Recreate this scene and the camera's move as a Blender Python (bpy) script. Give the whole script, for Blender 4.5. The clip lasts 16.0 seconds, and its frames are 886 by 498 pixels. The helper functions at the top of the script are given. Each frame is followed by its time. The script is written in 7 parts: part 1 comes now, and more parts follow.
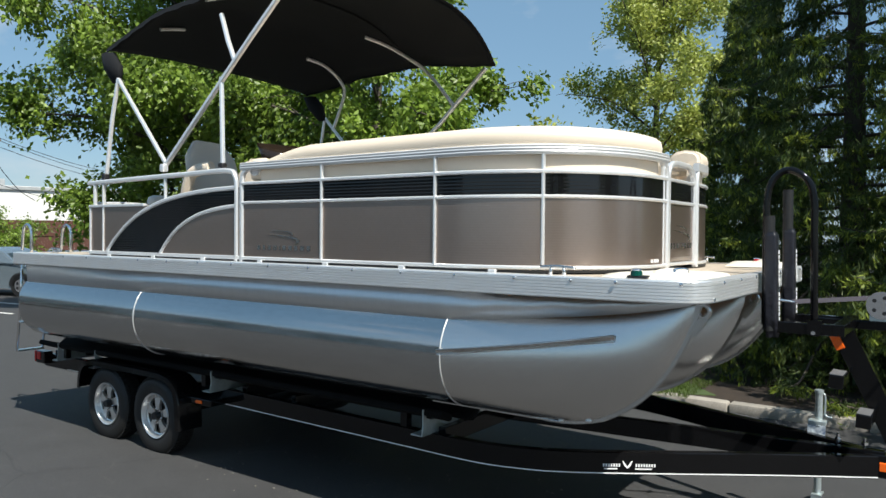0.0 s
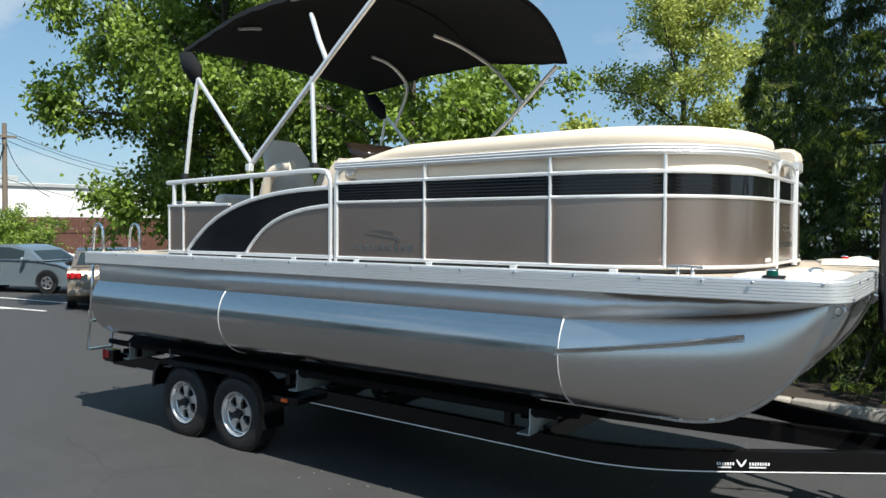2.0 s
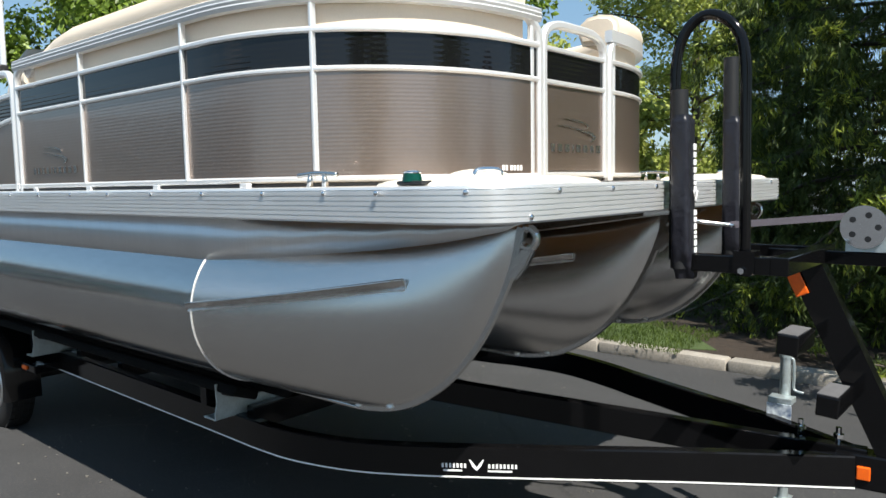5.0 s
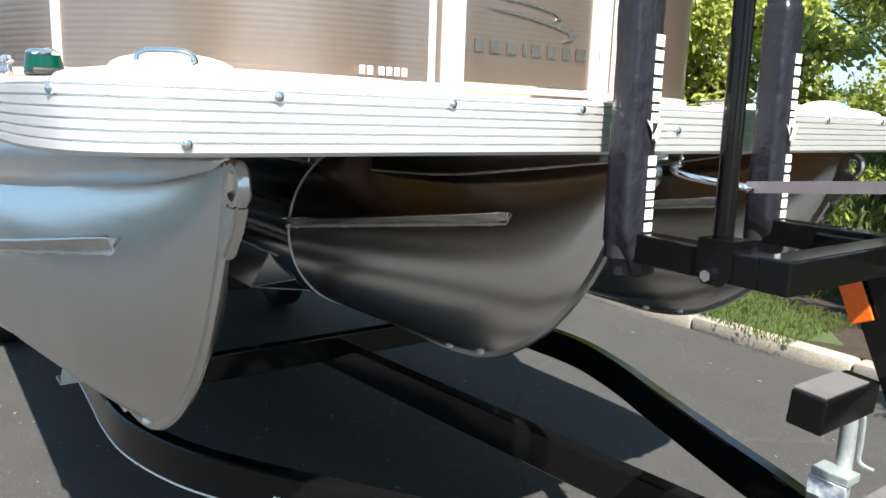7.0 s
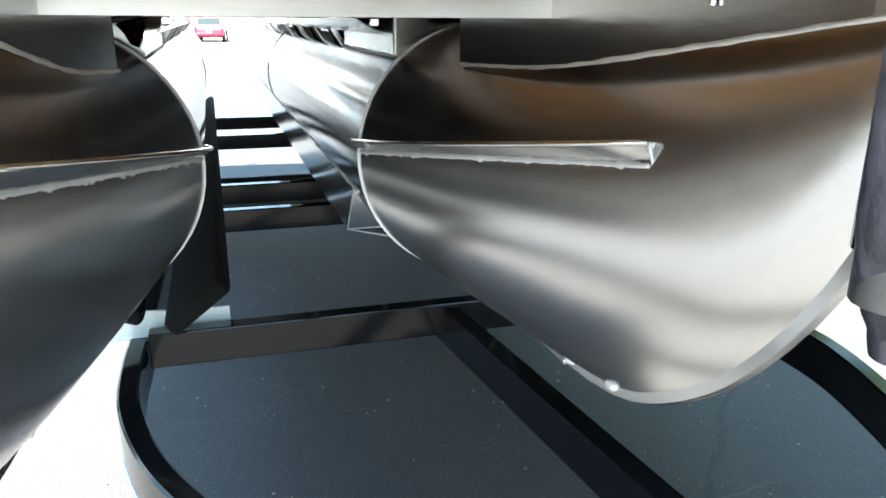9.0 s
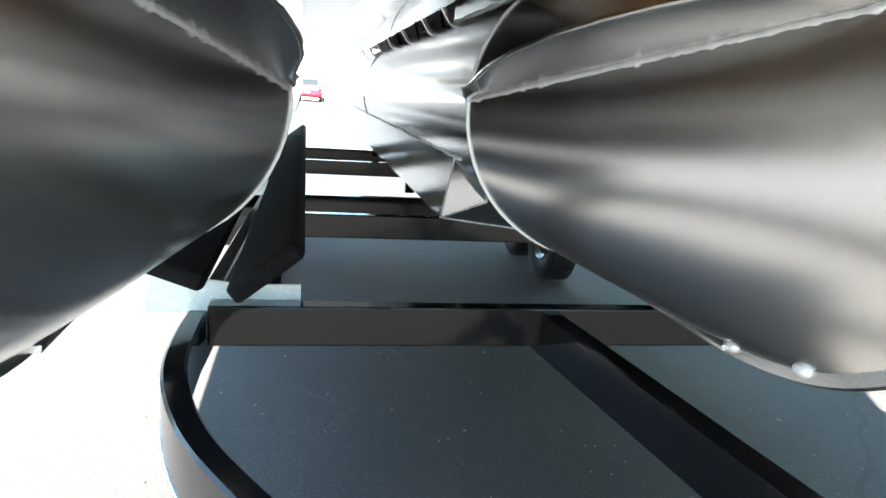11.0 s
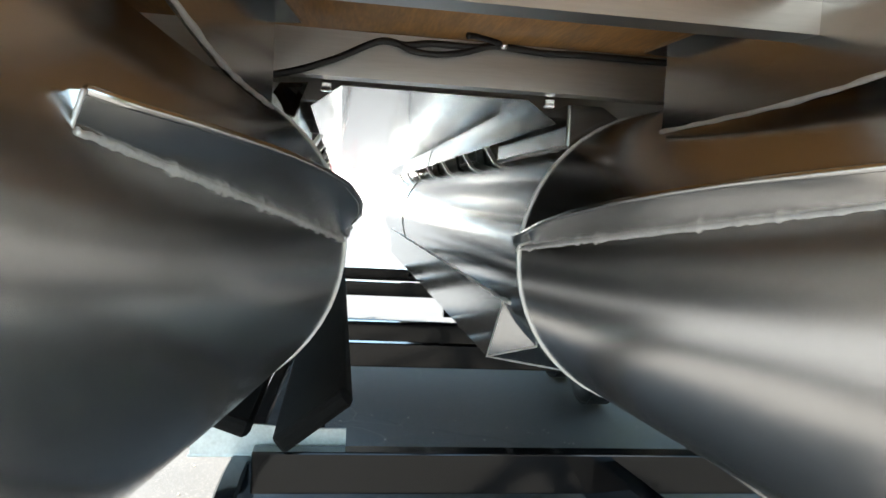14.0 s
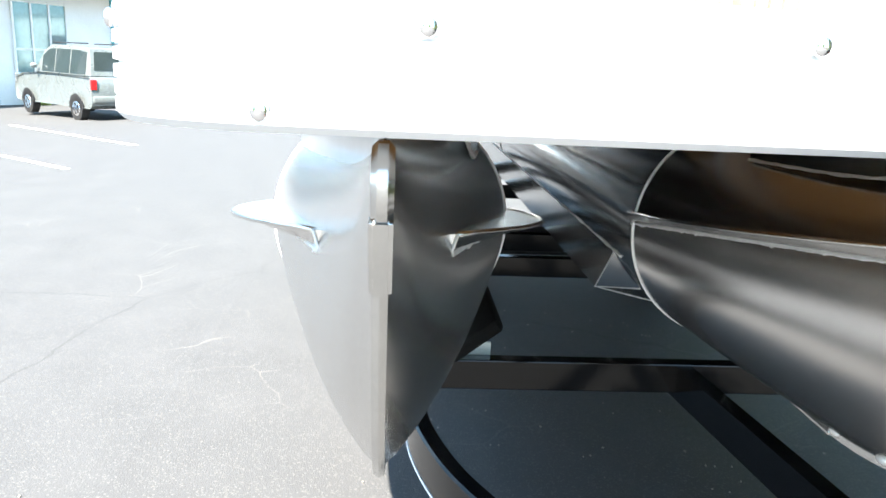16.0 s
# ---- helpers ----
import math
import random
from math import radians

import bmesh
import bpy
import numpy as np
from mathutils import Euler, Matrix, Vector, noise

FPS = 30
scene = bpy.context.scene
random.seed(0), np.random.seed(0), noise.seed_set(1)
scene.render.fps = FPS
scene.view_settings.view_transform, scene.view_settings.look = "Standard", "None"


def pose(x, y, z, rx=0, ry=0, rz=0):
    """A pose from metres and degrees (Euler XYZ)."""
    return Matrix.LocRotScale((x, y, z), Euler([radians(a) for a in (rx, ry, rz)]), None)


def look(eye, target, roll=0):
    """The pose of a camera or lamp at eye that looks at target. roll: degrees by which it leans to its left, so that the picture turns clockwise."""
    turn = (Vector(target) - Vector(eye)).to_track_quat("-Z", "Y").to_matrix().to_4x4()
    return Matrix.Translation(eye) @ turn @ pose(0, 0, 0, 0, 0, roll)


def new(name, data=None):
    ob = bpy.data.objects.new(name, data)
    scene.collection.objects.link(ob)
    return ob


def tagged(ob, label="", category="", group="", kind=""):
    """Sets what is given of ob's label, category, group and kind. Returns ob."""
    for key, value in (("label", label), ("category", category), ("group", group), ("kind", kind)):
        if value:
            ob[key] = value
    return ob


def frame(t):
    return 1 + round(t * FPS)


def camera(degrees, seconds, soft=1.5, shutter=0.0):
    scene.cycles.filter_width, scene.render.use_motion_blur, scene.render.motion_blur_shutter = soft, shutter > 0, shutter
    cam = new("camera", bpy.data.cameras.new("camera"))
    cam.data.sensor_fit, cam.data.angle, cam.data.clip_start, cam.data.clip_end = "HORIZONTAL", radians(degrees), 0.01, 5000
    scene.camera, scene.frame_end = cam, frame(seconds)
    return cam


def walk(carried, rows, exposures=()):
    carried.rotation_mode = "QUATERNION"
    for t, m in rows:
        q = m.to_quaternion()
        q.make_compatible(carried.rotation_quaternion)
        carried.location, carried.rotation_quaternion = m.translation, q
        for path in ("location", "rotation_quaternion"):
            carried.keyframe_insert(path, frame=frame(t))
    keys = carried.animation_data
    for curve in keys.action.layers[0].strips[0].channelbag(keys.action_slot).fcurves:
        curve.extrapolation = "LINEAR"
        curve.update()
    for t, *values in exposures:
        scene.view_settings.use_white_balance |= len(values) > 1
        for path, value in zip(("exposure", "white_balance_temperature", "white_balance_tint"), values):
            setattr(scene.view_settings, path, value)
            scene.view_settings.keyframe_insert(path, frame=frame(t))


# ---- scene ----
cam = camera(62.0, 16.0)
PATH = [
    (0, (7.956, -4.585, 1.811), (6.798, -2.955, 1.772), 0.5),
    (0.5, (7.762, -4.634, 1.803), (6.564, -3.033, 1.756), 0.7),
    (1, (7.628, -4.731, 1.816), (6.415, -3.142, 1.766), 0.4),
    (1.5, (7.506, -4.889, 1.826), (6.328, -3.274, 1.772), 0.2),
    (2, (7.452, -4.956, 1.836), (6.287, -3.332, 1.783), 0.3),
    (2.5, (7.537, -4.793, 1.796), (6.394, -3.153, 1.755), 0.3),
    (3, (7.675, -4.481, 1.787), (6.523, -2.846, 1.752), -0.1),
    (3.5, (7.711, -4.155, 1.726), (6.571, -2.514, 1.644), -0.6),
    (4, (7.821, -3.748, 1.7), (6.746, -2.069, 1.546), -0.6),
    (4.2, (7.962, -3.532, 1.676), (6.847, -1.879, 1.521), -1.0),
    (6.3, (8.201, -1.879, 1.59), (6.67, -0.622, 1.312), 1.7),
    (6.5, (8.172, -1.743, 1.58), (6.609, -0.53, 1.289), 1.9),
    (7, (8.068, -1.424, 1.581), (6.484, -0.259, 1.215), 2.0),
    (7.5, (7.968, -1.1, 1.565), (6.239, -0.193, 1.133), 2.2),
    (8, (7.815, -0.919, 1.525), (6.023, -0.191, 1.016), 1.7),
    (8.5, (7.61, -0.811, 1.509), (5.83, -0.109, 0.927), 2.6),
    (9, (7.407, -0.65, 1.471), (5.583, -0.088, 0.874), 0.4),
    (9.2, (7.311, -0.589, 1.42), (5.458, -0.14, 0.816), 0.1),
    (11.3, (7.155, -0.675, 1.159), (5.224, -0.284, 0.812), 5.4),
    (11.5, (7.148, -0.689, 1.153), (5.212, -0.277, 0.87), 6.8),
    (12, (7.148, -0.708, 1.147), (5.202, -0.289, 0.96), 8.1),
    (12.5, (7.133, -0.72, 1.168), (5.185, -0.272, 1.116), 4.7),
    (13, (7.117, -0.705, 1.202), (5.153, -0.335, 1.268), 2.3),
    (13.5, (7.121, -0.691, 1.218), (5.148, -0.372, 1.295), 2.1),
    (14, (7.136, -0.697, 1.246), (5.16, -0.415, 1.118), 3.2),
    (14.5, (7.236, -0.736, 1.282), (5.274, -0.452, 1.017), 4.8),
    (15, (7.357, -0.774, 1.324), (5.408, -0.474, 0.986), 6.3),
    (15.5, (7.503, -0.884, 1.422), (5.572, -0.63, 0.97), 6.3),
    (16, (7.628, -0.986, 1.566), (5.692, -0.859, 1.081), 2.7),
]
EXPOSURES = [(0, 0.53, 6430, 8), (1.0, 0.66, 6430, 8), (2.5, 0.67, 6430, 8), (4.0, 0.63, 6440, 9), (6.5, 1.24, 6750, 10), (7.0, 1.52, 6770, 10), (7.5, 2.02, 6740, 9), (8.0, 2.5, 6700, 8), (9.0, 3.72, 6550, 6), (11.5, 3.72, 6780, 8), (12.0, 3.6, 6850, 8), (13.0, 3.5, 6980, 9), (14.0, 3.48, 6920, 8), (14.5, 3.70, 6850, 8), (15.0, 3.78, 6780, 9), (15.5, 3.82, 6750, 10), (16.0, 3.2, 6650, 9)]
walk(cam, [(t, look(eye, target, roll)) for t, eye, target, roll in PATH], EXPOSURES)

# ---- sky and sun ----
SUN_AT = Vector((1.1, -0.47, 1.6)).normalized()
world = bpy.data.worlds.new("sky")
scene.world = world
world.use_nodes = True
wn, wl = world.node_tree.nodes, world.node_tree.links
sky = wn.new("ShaderNodeTexSky")
sky.sky_type, sky.sun_disc = "NISHITA", False
sky.sun_elevation = math.asin(SUN_AT.z)
sky.sun_rotation = math.atan2(SUN_AT.x, SUN_AT.y)
sky.air_density, sky.dust_density, sky.ozone_density = 1.0, 0.35, 1.5
wn["Background"].inputs["Strength"].default_value = 0.059
# a thin summer haze with a few wisps of cloud
wtc, wmap, wns, wcr = (wn.new(k) for k in ("ShaderNodeTexCoord", "ShaderNodeMapping", "ShaderNodeTexNoise", "ShaderNodeMapRange"))
wmap.inputs["Scale"].default_value = (1.0, 1.0, 2.2)
wns.inputs["Scale"].default_value, wns.inputs["Detail"].default_value = 4.2, 7
wcr.inputs["From Min"].default_value, wcr.inputs["From Max"].default_value = 0.56, 0.80
wl.new(wtc.outputs["Generated"], wmap.inputs[0])
wl.new(wmap.outputs[0], wns.inputs["Vector"])
wl.new(wns.outputs["Fac"], wcr.inputs["Value"])
haze, cloud = wn.new("ShaderNodeMix"), wn.new("ShaderNodeMix")
haze.data_type = cloud.data_type = "RGBA"
haze.inputs[0].default_value, haze.inputs[7].default_value = 0.40, (3.9, 7.2, 10.4, 1)
cloud.inputs[7].default_value = (8.6, 8.9, 9.2, 1)
wl.new(sky.outputs[0], haze.inputs[6])
wl.new(wcr.outputs[0], cloud.inputs[0])
wl.new(haze.outputs[2], cloud.inputs[6])
wl.new(cloud.outputs[2], wn["Background"].inputs[0])
sun = new("sun", bpy.data.lights.new("sun", "SUN"))
sun.data.energy, sun.data.angle, sun.data.color = 5.0, radians(0.53), (1.0, 0.95, 0.86)
sun.matrix_world = look(SUN_AT * 30, (0, 0, 0))


# ---- materials ----
def material(name, color, rough=0.5, metal=0.0, var=0.12, scale=6.0, fine=90.0, bump=0.0, stretch=(1, 1, 1), rvar=0.08,
             tint=None, coat=0.0, spec=0.5, aniso=0.0):
    """A surface with colour and gloss that vary at two scales, and a fine relief."""
    m = bpy.data.materials.new(name)
    m.use_nodes = True
    n, l = m.node_tree.nodes, m.node_tree.links
    p = n["Principled BSDF"]
    p.inputs["Metallic"].default_value = metal
    p.inputs["Coat Weight"].default_value = coat
    p.inputs["Coat Roughness"].default_value = 0.05
    p.inputs["Specular IOR Level"].default_value = spec
    tc = n.new("ShaderNodeTexCoord")
    mp = n.new("ShaderNodeMapping")
    mp.inputs["Scale"].default_value = stretch
    l.new(tc.outputs["Object"], mp.inputs[0])
    big, small = n.new("ShaderNodeTexNoise"), n.new("ShaderNodeTexNoise")
    big.inputs["Scale"].default_value, big.inputs["Detail"].default_value = scale, 4
    small.inputs["Scale"].default_value, small.inputs["Detail"].default_value = fine, 3
    l.new(mp.outputs[0], big.inputs["Vector"])
    l.new(mp.outputs[0], small.inputs["Vector"])
    mix = n.new("ShaderNodeMath")
    mix.operation = "MULTIPLY_ADD"
    l.new(small.outputs["Fac"], mix.inputs[0])
    mix.inputs[1].default_value = 0.5
    half = n.new("ShaderNodeMath")
    half.operation = "MULTIPLY"
    l.new(big.outputs["Fac"], half.inputs[0])
    half.inputs[1].default_value = 0.5
    l.new(half.outputs[0], mix.inputs[2])
    ramp = n.new("ShaderNodeValToRGB")
    lo = [c * (1 - var) for c in color]
    hi = [min(1, c * (1 + var)) for c in (tint or color)]
    ramp.color_ramp.elements[0].position, ramp.color_ramp.elements[1].position = 0.3, 0.7
    ramp.color_ramp.elements[0].color, ramp.color_ramp.elements[1].color = (*lo, 1), (*hi, 1)
    l.new(mix.outputs[0], ramp.inputs[0])
    l.new(ramp.outputs[0], p.inputs["Base Color"])
    mr = n.new("ShaderNodeMapRange")
    mr.inputs["To Min"].default_value, mr.inputs["To Max"].default_value = max(0.02, rough - rvar), rough + rvar
    l.new(mix.outputs[0], mr.inputs["Value"])
    l.new(mr.outputs[0], p.inputs["Roughness"])
    if bump:
        b = n.new("ShaderNodeBump")
        b.inputs["Strength"].default_value, b.inputs["Distance"].default_value = 1.0, bump
        l.new(mix.outputs[0], b.inputs["Height"])
        l.new(b.outputs[0], p.inputs["Normal"])
    return m


def ribbed(m, pitch, depth, axis="Z"):
    """Adds fine ridges to a material, at a pitch in metres."""
    n, l = m.node_tree.nodes, m.node_tree.links
    p = n["Principled BSDF"]
    w = n.new("ShaderNodeTexWave")
    w.wave_type, w.bands_direction, w.wave_profile = "BANDS", axis, "SIN"
    w.inputs["Scale"].default_value = 2 * math.pi / (20 * pitch)
    tc = n.new("ShaderNodeTexCoord")
    l.new(tc.outputs["Object"], w.inputs["Vector"])
    b = n.new("ShaderNodeBump")
    b.inputs["Strength"].default_value, b.inputs["Distance"].default_value = 1.0, depth
    l.new(w.outputs["Fac"], b.inputs["Height"])
    l.new(b.outputs[0], p.inputs["Normal"])
    return m


M_TUBEB = material("welded_tube_aluminium", (0.54, 0.54, 0.535), 0.15, 1.0, 0.08, 1.8, 34, 0.00045, (0.40, 1.8, 1.8), 0.05)
M_TUBE = material("brushed_aluminium", (0.67, 0.66, 0.645), 0.25, 1.0, 0.08, 0.9, 44, 0.00020, (0.4, 3.4, 3.4), 0.04)
M_ALU = material("mill_aluminium", (0.60, 0.60, 0.59), 0.22, 1.0, 0.08, 2, 30, 0.0003, (1, 3, 3), 0.05)
M_RAIL = material("anodised_rail", (0.84, 0.84, 0.84), 0.34, 0.55, 0.02, 2, 12, rvar=0.02)
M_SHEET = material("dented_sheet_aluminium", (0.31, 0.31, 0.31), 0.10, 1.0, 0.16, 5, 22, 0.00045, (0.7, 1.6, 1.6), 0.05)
M_SKIRT = material("satin_skirt_sheet", (0.70, 0.71, 0.72), 0.36, 0.85, 0.05, 2.5, 40, 0.0002, (6, 6, 0.4), 0.04)
M_BEAM = material("dull_aluminium_beam", (0.68, 0.68, 0.67), 0.34, 1.0, 0.08, 3, 30, 0.0001, (0.6, 0.6, 8), 0.05)
M_TRIM = material("satin_aluminium_trim", (0.82, 0.83, 0.84), 0.34, 0.65, 0.03, 2, 14, rvar=0.03)
M_WELD = material("weld_bead", (0.80, 0.80, 0.79), 0.50, 0.75, 0.12, 60, 200, 0.002)
M_PANEL = ribbed(material("taupe_metallic_panel", (0.36, 0.280, 0.238), 0.31, 0.85, 0.04, 3, 50, rvar=0.03, coat=0.5), 0.0140, 0.00020)
M_BLACKP = ribbed(material("gloss_black_panel", (0.006, 0.006, 0.007), 0.06, 0.0, 0.1, 3, 50, rvar=0.02), 0.0190, 0.00026)
M_CREAM = material("cream_vinyl", (0.76, 0.65, 0.52), 0.42, 0, 0.05, 5, 160, 0.0006)
M_GREYV = material("grey_vinyl", (0.60, 0.56, 0.50), 0.45, 0, 0.06, 5, 160, 0.0006)
M_CANVAS = material("black_canvas", (0.008, 0.009, 0.011), 0.85, 0, 0.25, 3, 300, 0.0012, spec=0.25)
M_CARPET = material("beige_deck_carpet", (0.40, 0.34, 0.27), 0.95, 0, 0.15, 8, 300, 0.002)
M_BLACK = material("gloss_black_paint", (0.004, 0.004, 0.0045), 0.10, 0, 0.2, 4, 40, 0.0003, rvar=0.04, coat=0.03, spec=0.26)
M_DULLBLACK = material("black_plastic", (0.012, 0.012, 0.013), 0.5, 0, 0.2, 8, 120, 0.0005)
M_BUNK = material("black_bunk_carpet", (0.008, 0.008, 0.008), 0.95, 0, 0.3, 9, 300, 0.002, spec=0.1)
M_RUBBER = material("tyre_rubber", (0.010, 0.010, 0.010), 0.6, 0, 0.2, 10, 150, 0.0008)
M_GALV = material("galvanised_steel", (0.50, 0.56, 0.57), 0.42, 0.7, 0.16, 22, 120, 0.0004)
M_CHROME = material("chrome", (0.82, 0.82, 0.83), 0.08, 1.0, 0.03, 5, 60, rvar=0.03)
M_RIM = material("satin_silver_rim", (0.74, 0.74, 0.73), 0.32, 0.85, 0.06, 8, 60, 0.0004)
M_WOOD = material("plywood", (0.36, 0.185, 0.058), 0.55, 0, 0.42, 2.5, 18, 0.001, (1.2, 9, 9))
M_PAD = material("navy_black_vinyl", (0.013, 0.013, 0.019), 0.36, 0, 0.2, 11, 40, 0.009, (1, 1, 0.7))
M_WHITE = material("white_lettering", (0.82, 0.82, 0.82), 0.5, 0, 0.04, 20, 90)
M_ORANGE = material("orange_reflector", (0.85, 0.13, 0.01), 0.2, 0, 0.08, 30, 150)
M_RED = material("red_lens", (0.42, 0.01, 0.012), 0.15, 0, 0.1, 20, 90)
M_GREEN = material("green_lens", (0.0, 0.045, 0.030), 0.08, 0, 0.1, 20, 90)
M_STRAP = material("grey_webbing", (0.10, 0.09, 0.11), 0.8, 0, 0.15, 20, 220, 0.001)
M_LOGO = material("dark_chrome_badge", (0.36, 0.35, 0.34), 0.25, 0.9, 0.1, 9, 60)


# ---- geometry helpers ----
def link_mesh(name, bm, mat, smooth=False):
    me = bpy.data.meshes.new(name)
    bmesh.ops.recalc_face_normals(bm, faces=bm.faces)
    bm.to_mesh(me)
    bm.free()
    for mm in (mat if isinstance(mat, (list, tuple)) else [mat]):
        me.materials.append(mm)
    if smooth:
        me.shade_smooth()
        if smooth is not True:
            me.set_sharp_from_angle(angle=radians(smooth))
    return new(name, me)


def thing(name, at, label, category, group="", kind=""):
    e = new(name)
    e.location = at
    e.empty_display_size = 0.2
    return tagged(e, label, category, group, kind)


def world_of(ob):
    m = ob.matrix_parent_inverse @ ob.matrix_basis
    return world_of(ob.parent) @ m if ob.parent else ob.matrix_basis.copy()


def group_part(name, parent, label=""):
    """An empty part that holds parts of its own."""
    e = new(name)
    e.parent = parent
    e.matrix_parent_inverse = world_of(parent).inverted()
    return tagged(e, label)


def part(name, bm, mat, parent, label="", smooth=False):
    ob = link_mesh(name, bm, mat, smooth)
    ob.parent = parent
    ob.matrix_parent_inverse = world_of(parent).inverted()
    return tagged(ob, label)


def single(name, bm, mat, label, category, group="", kind="", smooth=False):
    return tagged(link_mesh(name, bm, mat, smooth), label, category, group, kind)


def box(bm, c, s, rot=None, bevel=0.0):
    r = bmesh.ops.create_cube(bm, size=1.0)
    vs = r["verts"]
    m = Matrix.LocRotScale(c, rot, s)
    bmesh.ops.transform(bm, matrix=m, verts=vs)
    if bevel:
        es = list({e for v in vs for e in v.link_edges})
        bmesh.ops.bevel(bm, geom=es, offset=bevel, segments=2, profile=0.5, affect="EDGES")
    return bm


def cyl(bm, a, b, r, r2=None, n=16, caps=True):
    a, b = Vector(a), Vector(b)
    d = b - a
    q = d.to_track_quat("Z", "Y")
    bmesh.ops.create_cone(bm, cap_ends=caps, segments=n, radius1=r, radius2=r if r2 is None else r2, depth=d.length,
                          matrix=Matrix.Translation((a + b) / 2) @ q.to_matrix().to_4x4())
    return bm


def ball(bm, c, s, u=16, v=10, rot=None):
    bmesh.ops.create_uvsphere(bm, u_segments=u, v_segments=v, radius=1.0, matrix=Matrix.LocRotScale(c, rot, s))
    return bm


def smooth_path(pts, per=6, closed=False):
    """A Catmull-Rom line through the points."""
    p = [Vector(q) for q in pts]
    n = len(p)
    out = []
    for i in range(n if closed else n - 1):
        a, b, c, d = (p[(i + k) % n] if closed else p[min(max(i + k, 0), n - 1)] for k in (-1, 0, 1, 2))
        for s in range(per):
            t = s / per
            out.append(0.5 * (2 * b + (c - a) * t + (2 * a - 5 * b + 4 * c - d) * t * t + (3 * b - a - 3 * c + d) * t ** 3))
    if not closed:
        out.append(p[-1])
    return out


def sweep(bm, pts, prof, up=(0, 0, 1), closed=False, caps=True, carry=False, scale=None):
    """Draws a closed outline (side, up) along a line of points. carry: the frame is carried along, for lines that climb."""
    pts = [Vector(q) for q in pts]
    n = len(pts)
    rings = []
    keep = None
    for i, q in enumerate(pts):
        a = pts[(i - 1) % n] if closed or i else q
        b = pts[(i + 1) % n] if closed or i < n - 1 else q
        t = (b - a).normalized()
        if carry:
            if keep is None:
                ref = Vector(up) if abs(t.dot(Vector(up))) < 0.95 else Vector((1, 0, 0))
                keep = (ref - t * ref.dot(t)).normalized()
            keep = (keep - t * keep.dot(t)).normalized()
            w = keep
            s = t.cross(w)
        else:
            s = t.cross(Vector(up)).normalized()
            w = s.cross(t)
        k = scale[i] if scale else 1.0
        rings.append([bm.verts.new(q + (s * u + w * v) * k) for u, v in prof])
    m = len(prof)
    for i in range(n if closed else n - 1):
        r0, r1 = rings[i], rings[(i + 1) % n]
        for j in range(m):
            bm.faces.new((r0[j], r0[(j + 1) % m], r1[(j + 1) % m], r1[j]))
    if caps and not closed:
        bm.faces.new(rings[0])
        bm.faces.new(rings[-1][::-1])
    return bm


def circle(r, n=10, ry=None):
    return [(r * math.cos(2 * math.pi * k / n), (ry or r) * math.sin(2 * math.pi * k / n)) for k in range(n)]


def rect(w, h, c=0.0):
    """A rectangle outline, its corners cut by c."""
    if not c:
        return [(-w / 2, -h / 2), (w / 2, -h / 2), (w / 2, h / 2), (-w / 2, h / 2)]
    return [(-w / 2 + c, -h / 2), (w / 2 - c, -h / 2), (w / 2, -h / 2 + c), (w / 2, h / 2 - c), (w / 2 - c, h / 2), (-w / 2 + c, h / 2),
            (-w / 2, h / 2 - c), (-w / 2, -h / 2 + c)]


def pipe(bm, pts, r, n=10, closed=False):
    return sweep(bm, pts, circle(r, n), carry=True, closed=closed)


def loft(bm, rings, close_ring=True, cap0=False, cap1=False):
    vs = [[bm.verts.new(q) for q in r] for r in rings]
    m = len(rings[0])
    for a, b in zip(vs, vs[1:]):
        for j in range(m if close_ring else m - 1):
            bm.faces.new((a[j], a[(j + 1) % m], b[(j + 1) % m], b[j]))
    if cap0:
        bm.faces.new(vs[0])
    if cap1:
        bm.faces.new(vs[-1][::-1])
    return bm


def prism(bm, outline, z0, z1):
    """A flat outline of (x, y) raised from z0 to z1."""
    return loft(bm, [[(x, y, z0) for x, y in outline], [(x, y, z1) for x, y in outline]], True, True, True)


def plate(bm, pts, thick, normal):
    """A flat plate with the given corners, thickened along a normal."""
    d = Vector(normal).normalized() * thick
    return loft(bm, [[Vector(q) for q in pts], [Vector(q) + d for q in pts]], True, True, True)


def shell(ob, thick):
    """Gives a sheet its thickness."""
    s = ob.modifiers.new("thickness", "SOLIDIFY")
    s.thickness, s.offset = thick, 0.0
    return ob

